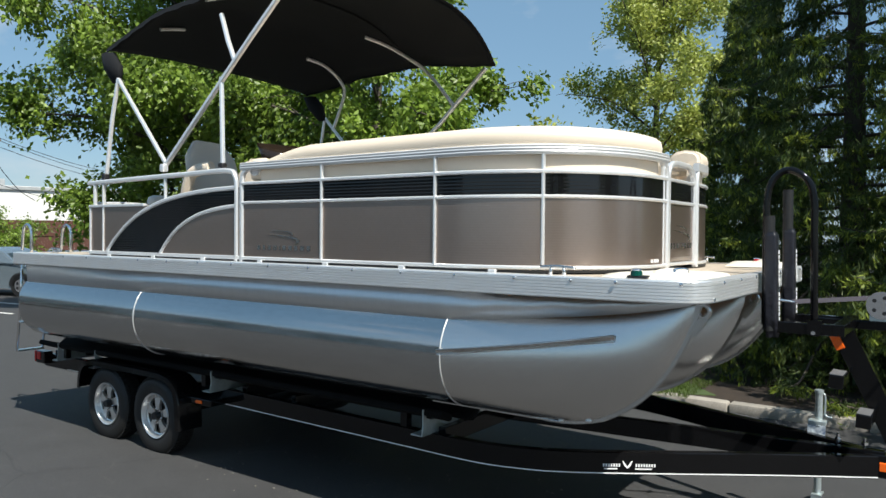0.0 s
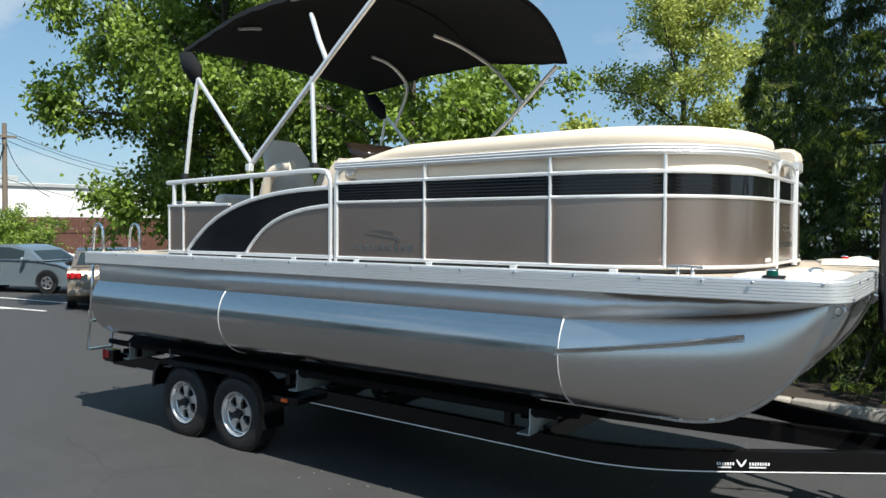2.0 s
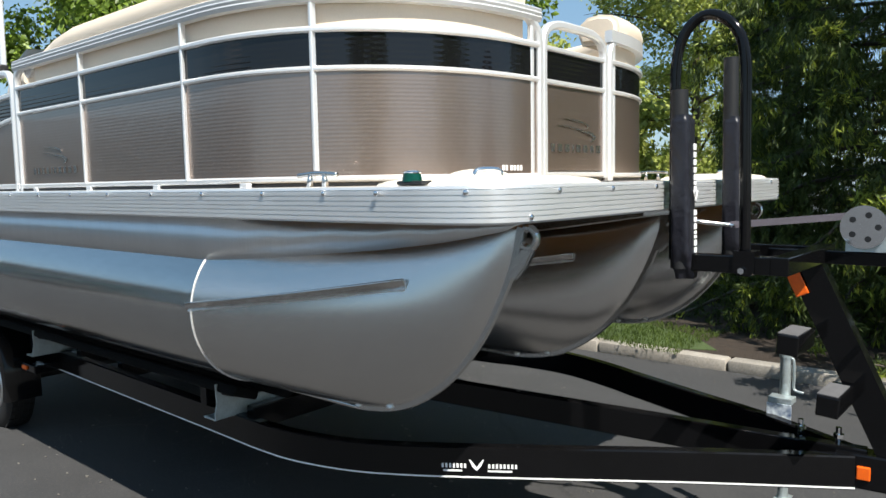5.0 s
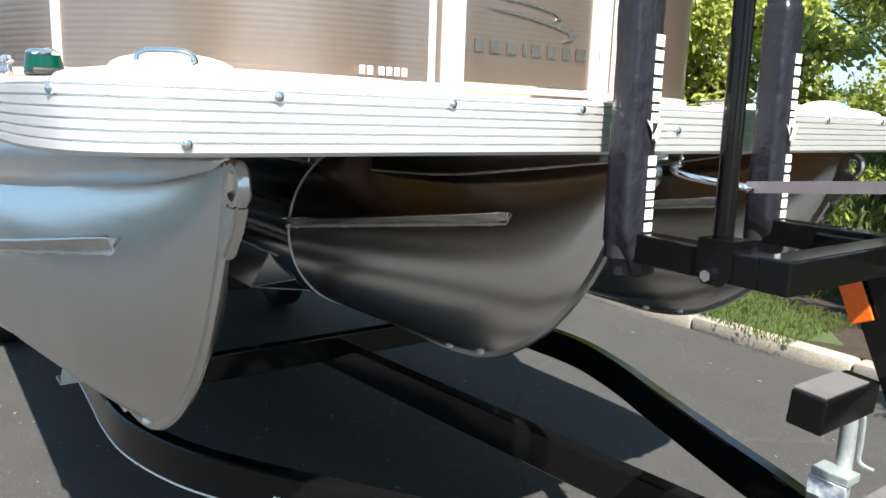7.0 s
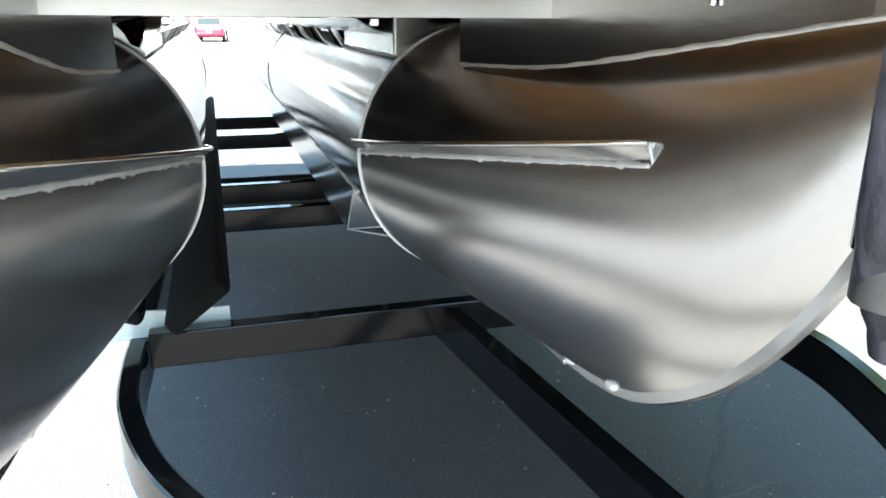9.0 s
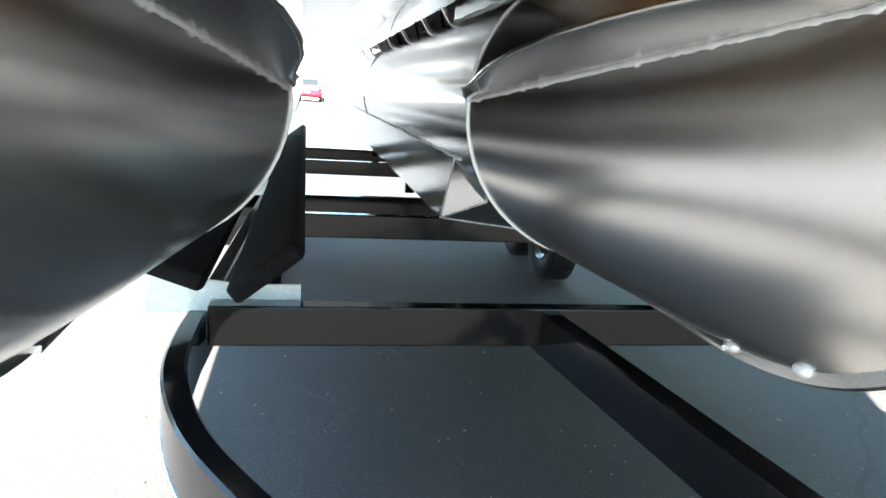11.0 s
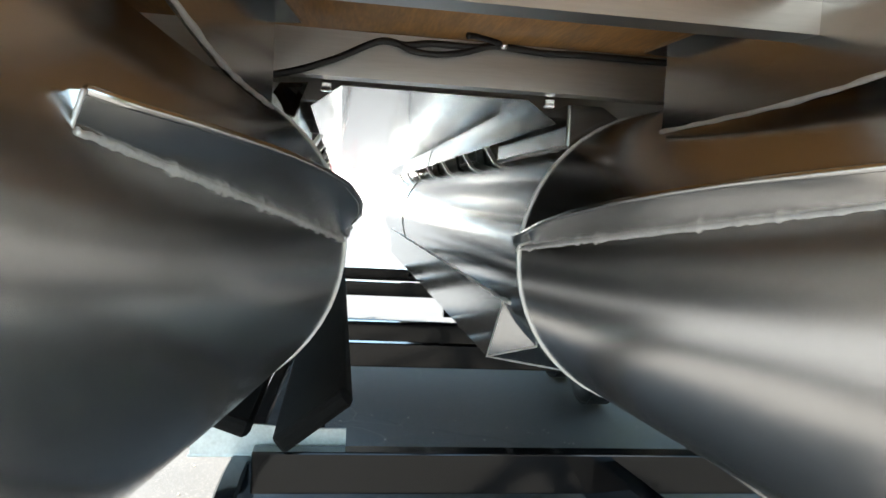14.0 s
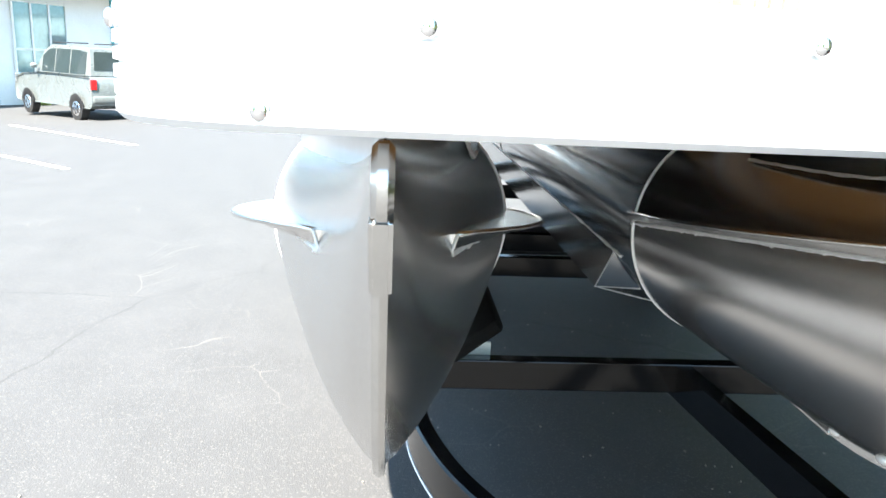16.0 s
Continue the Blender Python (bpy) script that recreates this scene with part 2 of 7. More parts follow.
# ---- ground ----
def asphalt():
    m = material("asphalt", (0.048, 0.048, 0.050), 0.74, 0, 0.15, 2.6, 140, 0.005, rvar=0.05, spec=0.32)
    n, l = m.node_tree.nodes, m.node_tree.links
    p = n["Principled BSDF"]
    tc = n.new("ShaderNodeTexCoord")
    # pale aggregate
    v = n.new("ShaderNodeTexVoronoi")
    v.inputs["Scale"].default_value = 170
    l.new(tc.outputs["Object"], v.inputs["Vector"])
    gt = n.new("ShaderNodeMath")
    gt.operation = "GREATER_THAN"
    gt.inputs[1].default_value = 0.90
    sep = n.new("ShaderNodeSeparateColor")
    l.new(v.outputs["Color"], sep.inputs[0])
    l.new(sep.outputs[0], gt.inputs[0])
    base = p.inputs["Base Color"].links[0].from_socket
    mx = n.new("ShaderNodeMix")
    mx.data_type = "RGBA"
    l.new(gt.outputs[0], mx.inputs[0])
    l.new(base, mx.inputs[6])
    mx.inputs[7].default_value = (0.072, 0.072, 0.070, 1)
    # hairline cracks
    dn = n.new("ShaderNodeTexNoise")
    dn.inputs["Scale"].default_value, dn.inputs["Detail"].default_value = 1.6, 6
    l.new(tc.outputs["Object"], dn.inputs["Vector"])
    wob = n.new("ShaderNodeMix")
    wob.data_type = "VECTOR"
    wob.inputs[0].default_value = 0.22
    l.new(tc.outputs["Object"], wob.inputs[4])
    l.new(dn.outputs["Color"], wob.inputs[5])
    cr = n.new("ShaderNodeTexVoronoi")
    cr.feature = "DISTANCE_TO_EDGE"
    cr.inputs["Scale"].default_value = 0.26
    l.new(wob.outputs[1], cr.inputs["Vector"])
    thin = n.new("ShaderNodeMath")
    thin.operation = "LESS_THAN"
    thin.inputs[1].default_value = 0.0014
    l.new(cr.outputs["Distance"], thin.inputs[0])
    dim = n.new("ShaderNodeMath")
    dim.operation = "MULTIPLY"
    dim.inputs[1].default_value = 0.30
    l.new(thin.outputs[0], dim.inputs[0])
    mk = n.new("ShaderNodeMix")
    mk.data_type = "RGBA"
    l.new(dim.outputs[0], mk.inputs[0])
    l.new(mx.outputs[2], mk.inputs[6])
    mk.inputs[7].default_value = (0.018, 0.018, 0.019, 1)
    # pale weathered crazing, in patches
    cz = n.new("ShaderNodeTexVoronoi")
    cz.feature = "DISTANCE_TO_EDGE"
    cz.inputs["Scale"].default_value = 2.4
    l.new(wob.outputs[1], cz.inputs["Vector"])
    pale = n.new("ShaderNodeMapRange")
    pale.inputs["From Min"].default_value, pale.inputs["From Max"].default_value = 0.004, 0.012
    pale.inputs["To Min"].default_value, pale.inputs["To Max"].default_value = 0.5, 0.0
    l.new(cz.outputs["Distance"], pale.inputs["Value"])
    patch = n.new("ShaderNodeTexNoise")
    patch.inputs["Scale"].default_value, patch.inputs["Detail"].default_value = 0.9, 5
    l.new(tc.outputs["Object"], patch.inputs["Vector"])
    some = n.new("ShaderNodeMapRange")
    some.inputs["From Min"].default_value, some.inputs["From Max"].default_value = 0.54, 0.62
    l.new(patch.outputs["Fac"], some.inputs["Value"])
    both = n.new("ShaderNodeMath")
    both.operation = "MULTIPLY"
    l.new(pale.outputs[0], both.inputs[0])
    l.new(some.outputs[0], both.inputs[1])
    mp2 = n.new("ShaderNodeMix")
    mp2.data_type = "RGBA"
    l.new(both.outputs[0], mp2.inputs[0])
    l.new(mk.outputs[2], mp2.inputs[6])
    mp2.inputs[7].default_value = (0.10, 0.098, 0.092, 1)
    l.new(mp2.outputs[2], p.inputs["Base Color"])
    return m


M_ASPHALT = asphalt()
M_CONC = material("worn_concrete", (0.30, 0.275, 0.24), 0.88, 0, 0.30, 5, 70, 0.004)
M_MULCH = material("bark_mulch", (0.034, 0.024, 0.017), 0.95, 0, 0.5, 12, 60, 0.03)
M_PAINT = material("white_road_paint", (0.74, 0.74, 0.72), 0.7, 0, 0.12, 6, 60, 0.001)
M_GRASS = material("lawn", (0.055, 0.085, 0.025), 0.9, 0, 0.4, 4, 70, 0.02)



def ground_z(y):
    """Height of the lot: it falls gently to the kerb, and away from the boat on the other side."""
    y = np.asarray(y, float)
    z = np.where(y > -2.0, -0.0175 * y, 0.035 + 0.043 * (np.maximum(y, -14.0) + 2.0))
    return float(z) if z.ndim == 0 else z


bm = bmesh.new()
lanes = [(yy, ground_z(yy)) for yy in (450, 60, 3.6, 0, -1.4, -2.0, -2.6, -6, -13.4, -14, -14.6, -450)]
loft(bm, [[(-450, yy, zz) for yy, zz in lanes], [(450, yy, zz) for yy, zz in lanes]], False)
single("ground", bm, M_ASPHALT, "dark grey asphalt of a parking lot with pale specks", "ground", kind="structure")
CURB_Y = 3.58
bm = bmesh.new()
prism(bm, [(-8.0, CURB_Y + 0.16), (40, CURB_Y + 0.16), (40, 40), (-3.0, 40), (-8.6, 5.0)], 0.004, 0.10)
for v in bm.verts:
    v.co.z += -0.0175 * v.co.y
single("planting_bed", bm, M_MULCH, "dark bark mulch under the trees behind the kerb", "ground", kind="structure")
curb = thing("kerb", (0, CURB_Y, 0), "worn pale concrete kerb along the planting bed", "kerb", kind="structure")
x = -8.2
while x < 16:
    L = 1.22 + 0.1 * random.random()
    bm = bmesh.new()
    box(bm, (x + L / 2, CURB_Y + 0.075, -0.035 + random.uniform(-.008, .008)), (L - 0.012, 0.17, 0.15), None, 0.026)
    for v in bm.verts:
        v.co += Vector((0, noise.noise(v.co * 3) * 0.008, noise.noise(v.co * 4) * 0.008))
    part("kerb_stone", bm, M_CONC, curb, smooth=40)
    x += L

bm = bmesh.new()
prism(bm, [(-7.9, CURB_Y + 0.17), (5.4, CURB_Y + 0.17), (5.7, 3.9), (5.2, 4.5), (4, 5.0), (-2, 5.4), (-8.2, 5.0)], 0.0, 0.108)
for v in bm.verts:
    v.co.z += -0.0175 * v.co.y
single("lawn", bm, M_GRASS, "strip of mown grass behind the kerb", "grass", kind="structure")
# pale chips and leaf bits lying on the asphalt
bm = bmesh.new()
for k in range(480):
    near = k < 400
    px, py = (random.uniform(3.0, 8.5), random.uniform(-1.3, 3.3)) if near else (random.uniform(-12, 9), random.uniform(-9, 3.3))
    s = random.uniform(0.003, 0.008) * (1.9 if random.random() < 0.08 else 1)
    a = random.uniform(0, 6.3)
    q = [Vector((px + s * math.cos(a + b) * random.uniform(0.6, 1.6), py + s * math.sin(a + b) * random.uniform(0.5, 1), ground_z(py) + 0.002)) for b in (0, 1.5, 3.1, 4.6)]
    loft(bm, [q, [(p + Vector((0, 0, 0.004))) for p in q]], True, True, True)
single("ground_litter", bm, material("pale_chips", (0.15, 0.14, 0.125), 0.8, 0, 0.4, 9, 60), "small pale chips and leaf bits scattered on the asphalt", "litter", kind="stuff")

# ---- pontoon boat ----
TUBE_Y, TUBE_Z, TUBE_R = 1.002, 1.142, 0.318
AFT, SEAM, DECK_Z = 0.70, 5.62, 1.608
boat = thing("pontoon_boat", (3.8, 0, 0.8), "aluminium pontoon boat with taupe fence panels on a trailer", "boat")


def keel_curve():
    """The keel line of a nose cone, from its top at the bow to its heel, as (x, z)."""
    pts = [(6.922, 1.50), (6.890, 1.390), (6.826, 1.248), (6.750, 1.122), (6.640, 0.998), (6.506, 0.902), (6.375, 0.846), (6.205, 0.820), (6.03, 0.822)]
    return [(q.x, q.y) for q in smooth_path([(x, z, 0) for x, z in pts], 10)]


KEEL = keel_curve()


def keel_at(s):
    f = s * (len(KEEL) - 1)
    i = min(int(f), len(KEEL) - 2)
    (x0, z0), (x1, z1) = KEEL[i], KEEL[i + 1]
    return x0 + (x1 - x0) * (f - i), z0 + (z1 - z0) * (f - i)


def girth(s):
    """How far down the keel the line from a place round the seam runs."""
    h = min(1.0, s / 0.7)
    return s ** (1.08 - 0.23 * h * h * (3 - 2 * h))


def cone_point(s, u):
    """A point of a nose cone: s round the girth from the top, u from the seam to the keel; (x, half width, z)."""
    th = math.pi * s
    cy, cz = TUBE_R * math.sin(th), TUBE_Z + TUBE_R * math.cos(th)
    kx, kz = keel_at(girth(s))
    g = min(1.0, max(0.0, (s - 0.24) / 0.56))
    p = 0.58 + 0.35 * g * g * (3 - 2 * g)
    w = (1 - u) ** p + 0.016 * math.sin(math.pi * u)
    return SEAM + (kx - SEAM) * u, cy * w + 0.004 * u, cz + (kz - cz) * u


def cone_half(x, z):
    """Half width of a nose cone at x and height z."""
    if x <= SEAM:
        return math.sqrt(max(0.0, TUBE_R ** 2 - (z - TUBE_Z) ** 2))
    best = (9, 0)
    for k in range(1, 480):
        s = k / 480
        kx, _ = keel_at(girth(s))
        u = (x - SEAM) / (kx - SEAM)
        if u < 1:
            _, h, zz = cone_point(s, u)
            best = min(best, (abs(zz - z), h))
    return best[1]


def cone_top(x, lat):
    """Height of the upper side of a nose cone at x, at a distance from its middle."""
    best = (9, TUBE_Z)
    for k in range(1, 480):
        s = k / 960
        kx, _ = keel_at(girth(s))
        u = min(0.999, (x - SEAM) / (kx - SEAM))
        _, h, zz = cone_point(s, u)
        best = min(best, (abs(h - lat), zz))
    return best[1]


FIN = [(6.535, 0.100), (6.50, 0.132), (6.44, 0.180), (6.34, 0.245), (6.25, 0.285), (6.15, 0.315), (6.0, 0.336), (5.85, 0.340), (5.72, 0.330), (5.60, 0.318)]


def fin_reach(x):
    """How far a lifting fin reaches from the middle of its tube."""
    for (a, va), (b, vb) in zip(FIN, FIN[1:]):
        if b <= x <= a:
            return va + (vb - va) * (a - x) / (a - b)
    return FIN[0][1] if x > FIN[0][0] else FIN[-1][1]


def pontoon(y, tag, center=False):
    root = new("pontoon")
    root.parent = boat
    root.matrix_parent_inverse = boat.matrix_basis.inverted()
    tagged(root, tag)
    # the tube, in two welded lengths
    cuts = [0.84, 2.69, SEAM]
    for a, b in ((cuts[0], cuts[1]), (cuts[1], cuts[2])):
        bm = bmesh.new()
        n = 64
        steps = 10
        rings = []
        for i in range(steps + 1):
            x = a + (b - a) * i / steps
            rings.append([(x, y + TUBE_R * math.sin(2 * math.pi * k / n), TUBE_Z + TUBE_R * math.cos(2 * math.pi * k / n)) for k in range(n)])
        loft(bm, rings)
        if a == cuts[0]:
            c = [[(a - 0.05 * math.sin(f), y + TUBE_R * math.cos(f) * math.sin(2 * math.pi * k / n), TUBE_Z + TUBE_R * math.cos(f) * math.cos(2 * math.pi * k / n))
                  for k in range(n)] for f in (0, 0.5, 1.0, 1.4)]
            loft(bm, c, True, False, True)
        part("tube", bm, M_TUBEB, root, smooth=40)
    for a in (cuts[1], SEAM):
        bm = bmesh.new()
        pipe(bm, [(a, y + (TUBE_R + 0.0015) * math.sin(2 * math.pi * k / 48), TUBE_Z + (TUBE_R + 0.0015) * math.cos(2 * math.pi * k / 48)) for k in range(48)], 0.0035, 6, True)
        part("weld_seam", bm, M_WELD, root, smooth=True)
    # the nose cone: straight lines from the round seam to the sharp keel
    bm = bmesh.new()
    n, m = 48, 32
    rings = []
    for i in range(m + 1):
        u = i / m
        ring = []
        for k in list(range(n + 1)) + list(range(n - 1, 0, -1)):
            ring.append((k / n, 1 if len(ring) <= n else -1))
        pts = []
        for s, sg in ring:
            x, h, z = cone_point(s, u)
            pts.append((x, y + sg * h, z))
        rings.append(pts)
    loft(bm, rings)
    bmesh.ops.remove_doubles(bm, verts=bm.verts, dist=0.0004)
    part("nose_cone", bm, M_TUBE, root, "brushed aluminium nose cone with a sharp keel", smooth=50)
    # keel strip and heel
    bm = bmesh.new()
    prof = [(-0.008, -0.014), (0.008, -0.014), (0.009, 0.013), (0.0, 0.017), (-0.009, 0.013)]
    rings = []
    for i, (x, z) in enumerate(KEEL[2:-4:2]):
        (xa, za), (xb, zb) = KEEL[2 * i + 1], KEEL[2 * i + 3]
        t = Vector((xb - xa, 0, zb - za)).normalized()
        nrm = Vector((-t.z, 0, t.x))
        if nrm.x < 0 and nrm.z > 0 or nrm.z > 0.2:
            nrm = -nrm
        rings.append([Vector((x, y, z)) + nrm * v + Vector((0, u, 0)) for u, v in prof])
    loft(bm, rings, True, True, True)
    part("keel_strip", bm, M_ALU, root, "bright aluminium strip along the keel", smooth=40)
    bm = bmesh.new()
    box(bm, (5.78, y, 0.817), (0.84, 0.05, 0.012), None, 0.003)
    part("heel_plate", bm, M_ALU, root)
    for q in ((6.20, 0.818), (6.36, 0.842)):
        bm = bmesh.new()
        ball(bm, (q[0], y - 0.008, q[1] + 0.004), (0.018, 0.012, 0.010), 10, 6)
        part("heel_weld", bm, M_WELD, root, smooth=True)
    # lifting fins on both sides of the nose
    for sg in (-1, 1):
        n = 22
        A, B, C = [], [], []
        for i in range(n + 1):
            xf = 6.555 if center else 6.535
            x = xf + (5.60 - xf) * i / n
            f = (xf - x) / (xf - SEAM)
            o = fin_reach(x - (xf - 6.535) * min(1, max(0, (x - 6.0) / 0.5)))
            zt, zb = 1.316 - 0.132 * f, 1.286 - 0.129 * f
            la, lc = cone_half(x, zt), cone_half(x, zb)
            A.append(Vector((x, y + sg * max(0.01, la - 0.03), zt - 0.002)))
            B.append(Vector((x, y + sg * (max(la, lc) + 0.006 if i == 0 else max(o, la + 0.012, lc + 0.012)), zt)))
            C.append(Vector((x, y + sg * (lc - 0.003), zb)))
        bm = bmesh.new()
        loft(bm, [[p, q, q.lerp(r, 0.60) + Vector((0, sg * 0.007 * min(1, i / 4), -0.002)), r] for i, (p, q, r) in enumerate(zip(A, B, C))], True, True, True)
        part("lifting_fin", bm, M_TUBE, root, smooth=25)
        bm = bmesh.new()
        pipe(bm, B, 0.0048, 8)
        part("fin_edge", bm, M_ALU, root, "rolled bright edge", smooth=True)
        bead = smooth_path([q + Vector((0, sg * 0.002, -0.002)) for q in C], 6)
        bm = bmesh.new()
        sweep(bm, [q + Vector((0, 0, random.uniform(-0.001, 0.001))) for q in bead], circle(0.0046, 7), carry=True, scale=[0.75 + 0.45 * random.random() + (0.7 if random.random() < 0.08 else 0) for _ in bead])
        part("fin_weld", bm, M_WELD, root, smooth=True)
        bm = bmesh.new()
        e = [B[0].lerp(C[0], k / 8) + Vector((0.004, 0, 0)) for k in range(9)]
        sweep(bm, e, circle(0.0024, 7), carry=True, scale=[0.8 + 0.4 * random.random() for _ in e])
        part("fin_end_weld", bm, M_WELD, root, smooth=True)
    # bow eye
    bm = bmesh.new()
    ring = [Vector((6.938 + 0.027 * math.cos(a), y + 0.002, 1.455 + 0.030 * math.sin(a))) for a in [2 * math.pi * k / 20 for k in range(20)]]
    sweep(bm, ring, rect(0.022, 0.022, 0.006), carry=True, closed=True)
    part("bow_eye", bm, M_ALU, root, "welded aluminium bow eye", smooth=40)
    bm = bmesh.new()
    plate(bm, [(6.922, y - 0.011, 1.425), (6.962, y - 0.011, 1.424), (6.937, y - 0.011, 1.375), (6.895, y - 0.011, 1.325), (6.870, y - 0.011, 1.345), (6.895, y - 0.011, 1.40)], 0.024, (0, 1, 0))
    bmesh.ops.bevel(bm, geom=list(bm.edges), offset=0.005, segments=2, affect="EDGES")
    part("bow_eye_web", bm, M_ALU, root, smooth=40)
    # riser brackets between tube and deck
    for x0, x1 in ((0.95, 1.35), (2.45, 2.8), (3.85, 4.2), (4.85, 5.555), (5.945, 6.90)):
        for sg in (-1, 1):
            bm = bmesh.new()
            lat = 0.207 if x1 > 5 else 0.165
            yb = y + sg * lat
            zb = TUBE_Z + math.sqrt(TUBE_R ** 2 - lat ** 2) - 0.004
            if x0 < 5:
                pts = [(x0, yb, zb), (x1, yb, zb), (x1, yb, 1.472), (x0, yb, 1.472)]
                plate(bm, pts, 0.006, (0, sg, 0))
                part("riser_plate", bm, M_ALU, root)
                if x1 > 5:
                    bm = bmesh.new()
                    plate(bm, [(x1, yb, zb), (x1, y + sg * 0.09, TUBE_Z + math.sqrt(TUBE_R ** 2 - 0.09 ** 2) - 0.004), (x1, y + sg * 0.135, 1.472), (x1, yb, 1.472)], 0.005, (1, 0, 0))
                    part("riser_end_plate", bm, M_ALU, root)
                bm = bmesh.new()
                sweep(bm, [(x0 + (x1 - x0) * k / 16, yb + sg * 0.004, zb + 0.002 + 0.002 * math.sin(k * 1.9)) for k in range(17)], circle(0.005, 6), carry=True, scale=[0.7 + 0.6 * random.random() for _ in range(17)])
                part("riser_weld", bm, M_WELD, root, smooth=True)
                continue
            if y * sg > 0.5:
                continue
            wide, tip_x = (0.164, 6.86) if center else (0.190, 6.58)
            foot = []
            for k in range(15):
                f = k / 12
                xx, lat = x0 + (tip_x - x0) * f, max(0.014, wide - 0.085 * f - (0.02 * (k - 12) if k > 12 else 0))
                foot.append(Vector((xx, y + sg * lat, min(1.498, max(cone_top(xx, lat) - 0.004, (1.380 if center else 1.375) + 0.030 * f + 0.10 * max(0, f - 0.4))))))
            for _ in range(3):
                zs = [q.z for q in foot]
                for k in range(1, 14):
                    foot[k].z = (zs[k - 1] + 2 * zs[k] + zs[k + 1]) / 4
            head = [Vector((q.x, q.y, 1.514)) for q in foot]
            loft(bm, [foot, head], False)
            shell(part("riser_plate", bm, M_ALU, root), 0.005)
            bm = bmesh.new()
            flange = [(x0 - 0.012, y + sg * (wide - 0.004), 1.511), (tip_x, y + sg * (wide - 0.075), 1.511), (tip_x, y + sg * (wide - 0.040), 1.511), (x0, y + sg * (wide + 0.043), 1.511)]
            plate(bm, flange, 0.005, (0, 0, 1))
            part("riser_flange", bm, M_ALU, root)
            bm = bmesh.new()
            bead = smooth_path([q + Vector((0, sg * 0.004, 0.003)) for q in foot], 3)
            sweep(bm, [q + Vector((0, 0, 0.0006 * math.sin(i * 1.9))) for i, q in enumerate(bead)], circle(0.0036, 6), carry=True, scale=[0.7 + 0.6 * random.random() for _ in bead])
            part("riser_weld", bm, M_WELD, root, smooth=True)
            for xb in (6.215, 6.66 if center else 6.52):
                bm = bmesh.new()
                yy = y + sg * (wide + 0.008 - 0.085 * (xb - x0) / (tip_x - x0))
                cyl(bm, (xb, yy, 1.511), (xb, yy, 1.496), 0.009, n=6)
                cyl(bm, (xb, yy, 1.497), (xb, yy, 1.487), 0.005, n=8)
                part("bolt", bm, M_CHROME, root)
    return root


P_STBD = pontoon(-TUBE_Y, "starboard brushed aluminium tube with a welded nose cone")
P_MID = pontoon(0.0, "middle brushed aluminium tube with lifting strakes", True)
P_PORT = pontoon(TUBE_Y, "port brushed aluminium tube with a welded nose cone")

# strakes low on the middle tube
for sg in (-1, 1):
    bm = bmesh.new()
    def on_tube(a, out=0.0):
        return (sg * (TUBE_R + out) * math.sin(a), TUBE_Z - (TUBE_R + out) * math.cos(a))
    (y0, z0), (y1, z1), (y2, z2) = on_tube(radians(66)), on_tube(radians(40), 0.102), on_tube(radians(17))
    loft(bm, [[(5.38, y0, z0), (5.13, y1, z1), (5.38, y2, z2)], [(1.2, y0, z0), (1.2, y1, z1), (1.2, y2, z2)]], True, False, True)
    nose = [bm.verts.new(q) for q in ((5.38, y0, z0), (5.13, y1, z1), (5.38, y2, z2), (5.482, *on_tube(radians(46))))]
    bm.faces.new((nose[0], nose[1], nose[3]))
    bm.faces.new((nose[1], nose[2], nose[3]))
    bmesh.ops.remove_doubles(bm, verts=bm.verts, dist=0.0005)
    bmesh.ops.recalc_face_normals(bm, faces=bm.faces)
    part("lifting_strake", bm, M_TUBEB, P_MID, "folded aluminium lifting strake")
    bm = bmesh.new()
    for (yy, zz) in (on_tube(radians(67)), on_tube(radians(15))):
        sweep(bm, [(5.46 - 0.05 * k, yy, zz + 0.002 * math.sin(k * 1.7)) for k in range(80)], circle(0.005, 5), carry=True,
              scale=[0.6 + 0.9 * (random.random() ** 2) for _ in range(80)])
    part("strake_weld", bm, M_WELD, P_MID, smooth=True)
    bm = bmesh.new()
    apex, mid_ = Vector((5.130, y1, z1)), Vector((5.482, *on_tube(radians(46))))
    for q in (Vector((5.38, y0, z0)), mid_, Vector((5.38, y2, z2))):
        bead = [apex.lerp(q, k / 14) for k in range(15)]
        sweep(bm, bead, circle(0.0024, 6), carry=True, scale=[0.7 + 0.6 * random.random() for _ in bead])
    part("strake_end_weld", bm, M_WELD, P_MID, smooth=True)


# deck outline
def bow_edge(inset=0.0, x_aft=AFT, n=14):
    """Half of the deck outline, starboard, from the stern to the middle of the bow, as (x, y)."""
    out = [(x_aft + inset * 0, -1.295 + inset)]
    out += [(5.2, -1.295 + inset), (6.15, -1.293 + inset)]
    pts = [(6.40, -1.292), (6.62, -1.284), (6.80, -1.272), (6.935, -1.234), (6.995, -1.158), (7.012, -1.05), (7.014, -0.90), (7.015, -0.6)]
    for x, y in pts:
        d = Vector((x - 6.35, y + 0.65))
        d.normalize()
        out.append((x - d.x * inset, y - d.y * inset))
    out.append((7.016 - inset, 0.0))
    return out


def whole_outline(inset=0.0):
    h = smooth_path([(x, y, 0) for x, y in bow_edge(inset)], 5)
    a = [(q.x, q.y) for q in h]
    return a + [(x, -y) for x, y in a[::-1][1:]]


bm = bmesh.new()
prism(bm, whole_outline(0.012), 1.560, 1.584)
part("deck_board", bm, M_WOOD, boat, "plywood deck seen from below")
bm = bmesh.new()
prism(bm, whole_outline(0.012), 1.584, 1.606)
part("deck_carpet", bm, M_CARPET, boat, "beige deck covering")
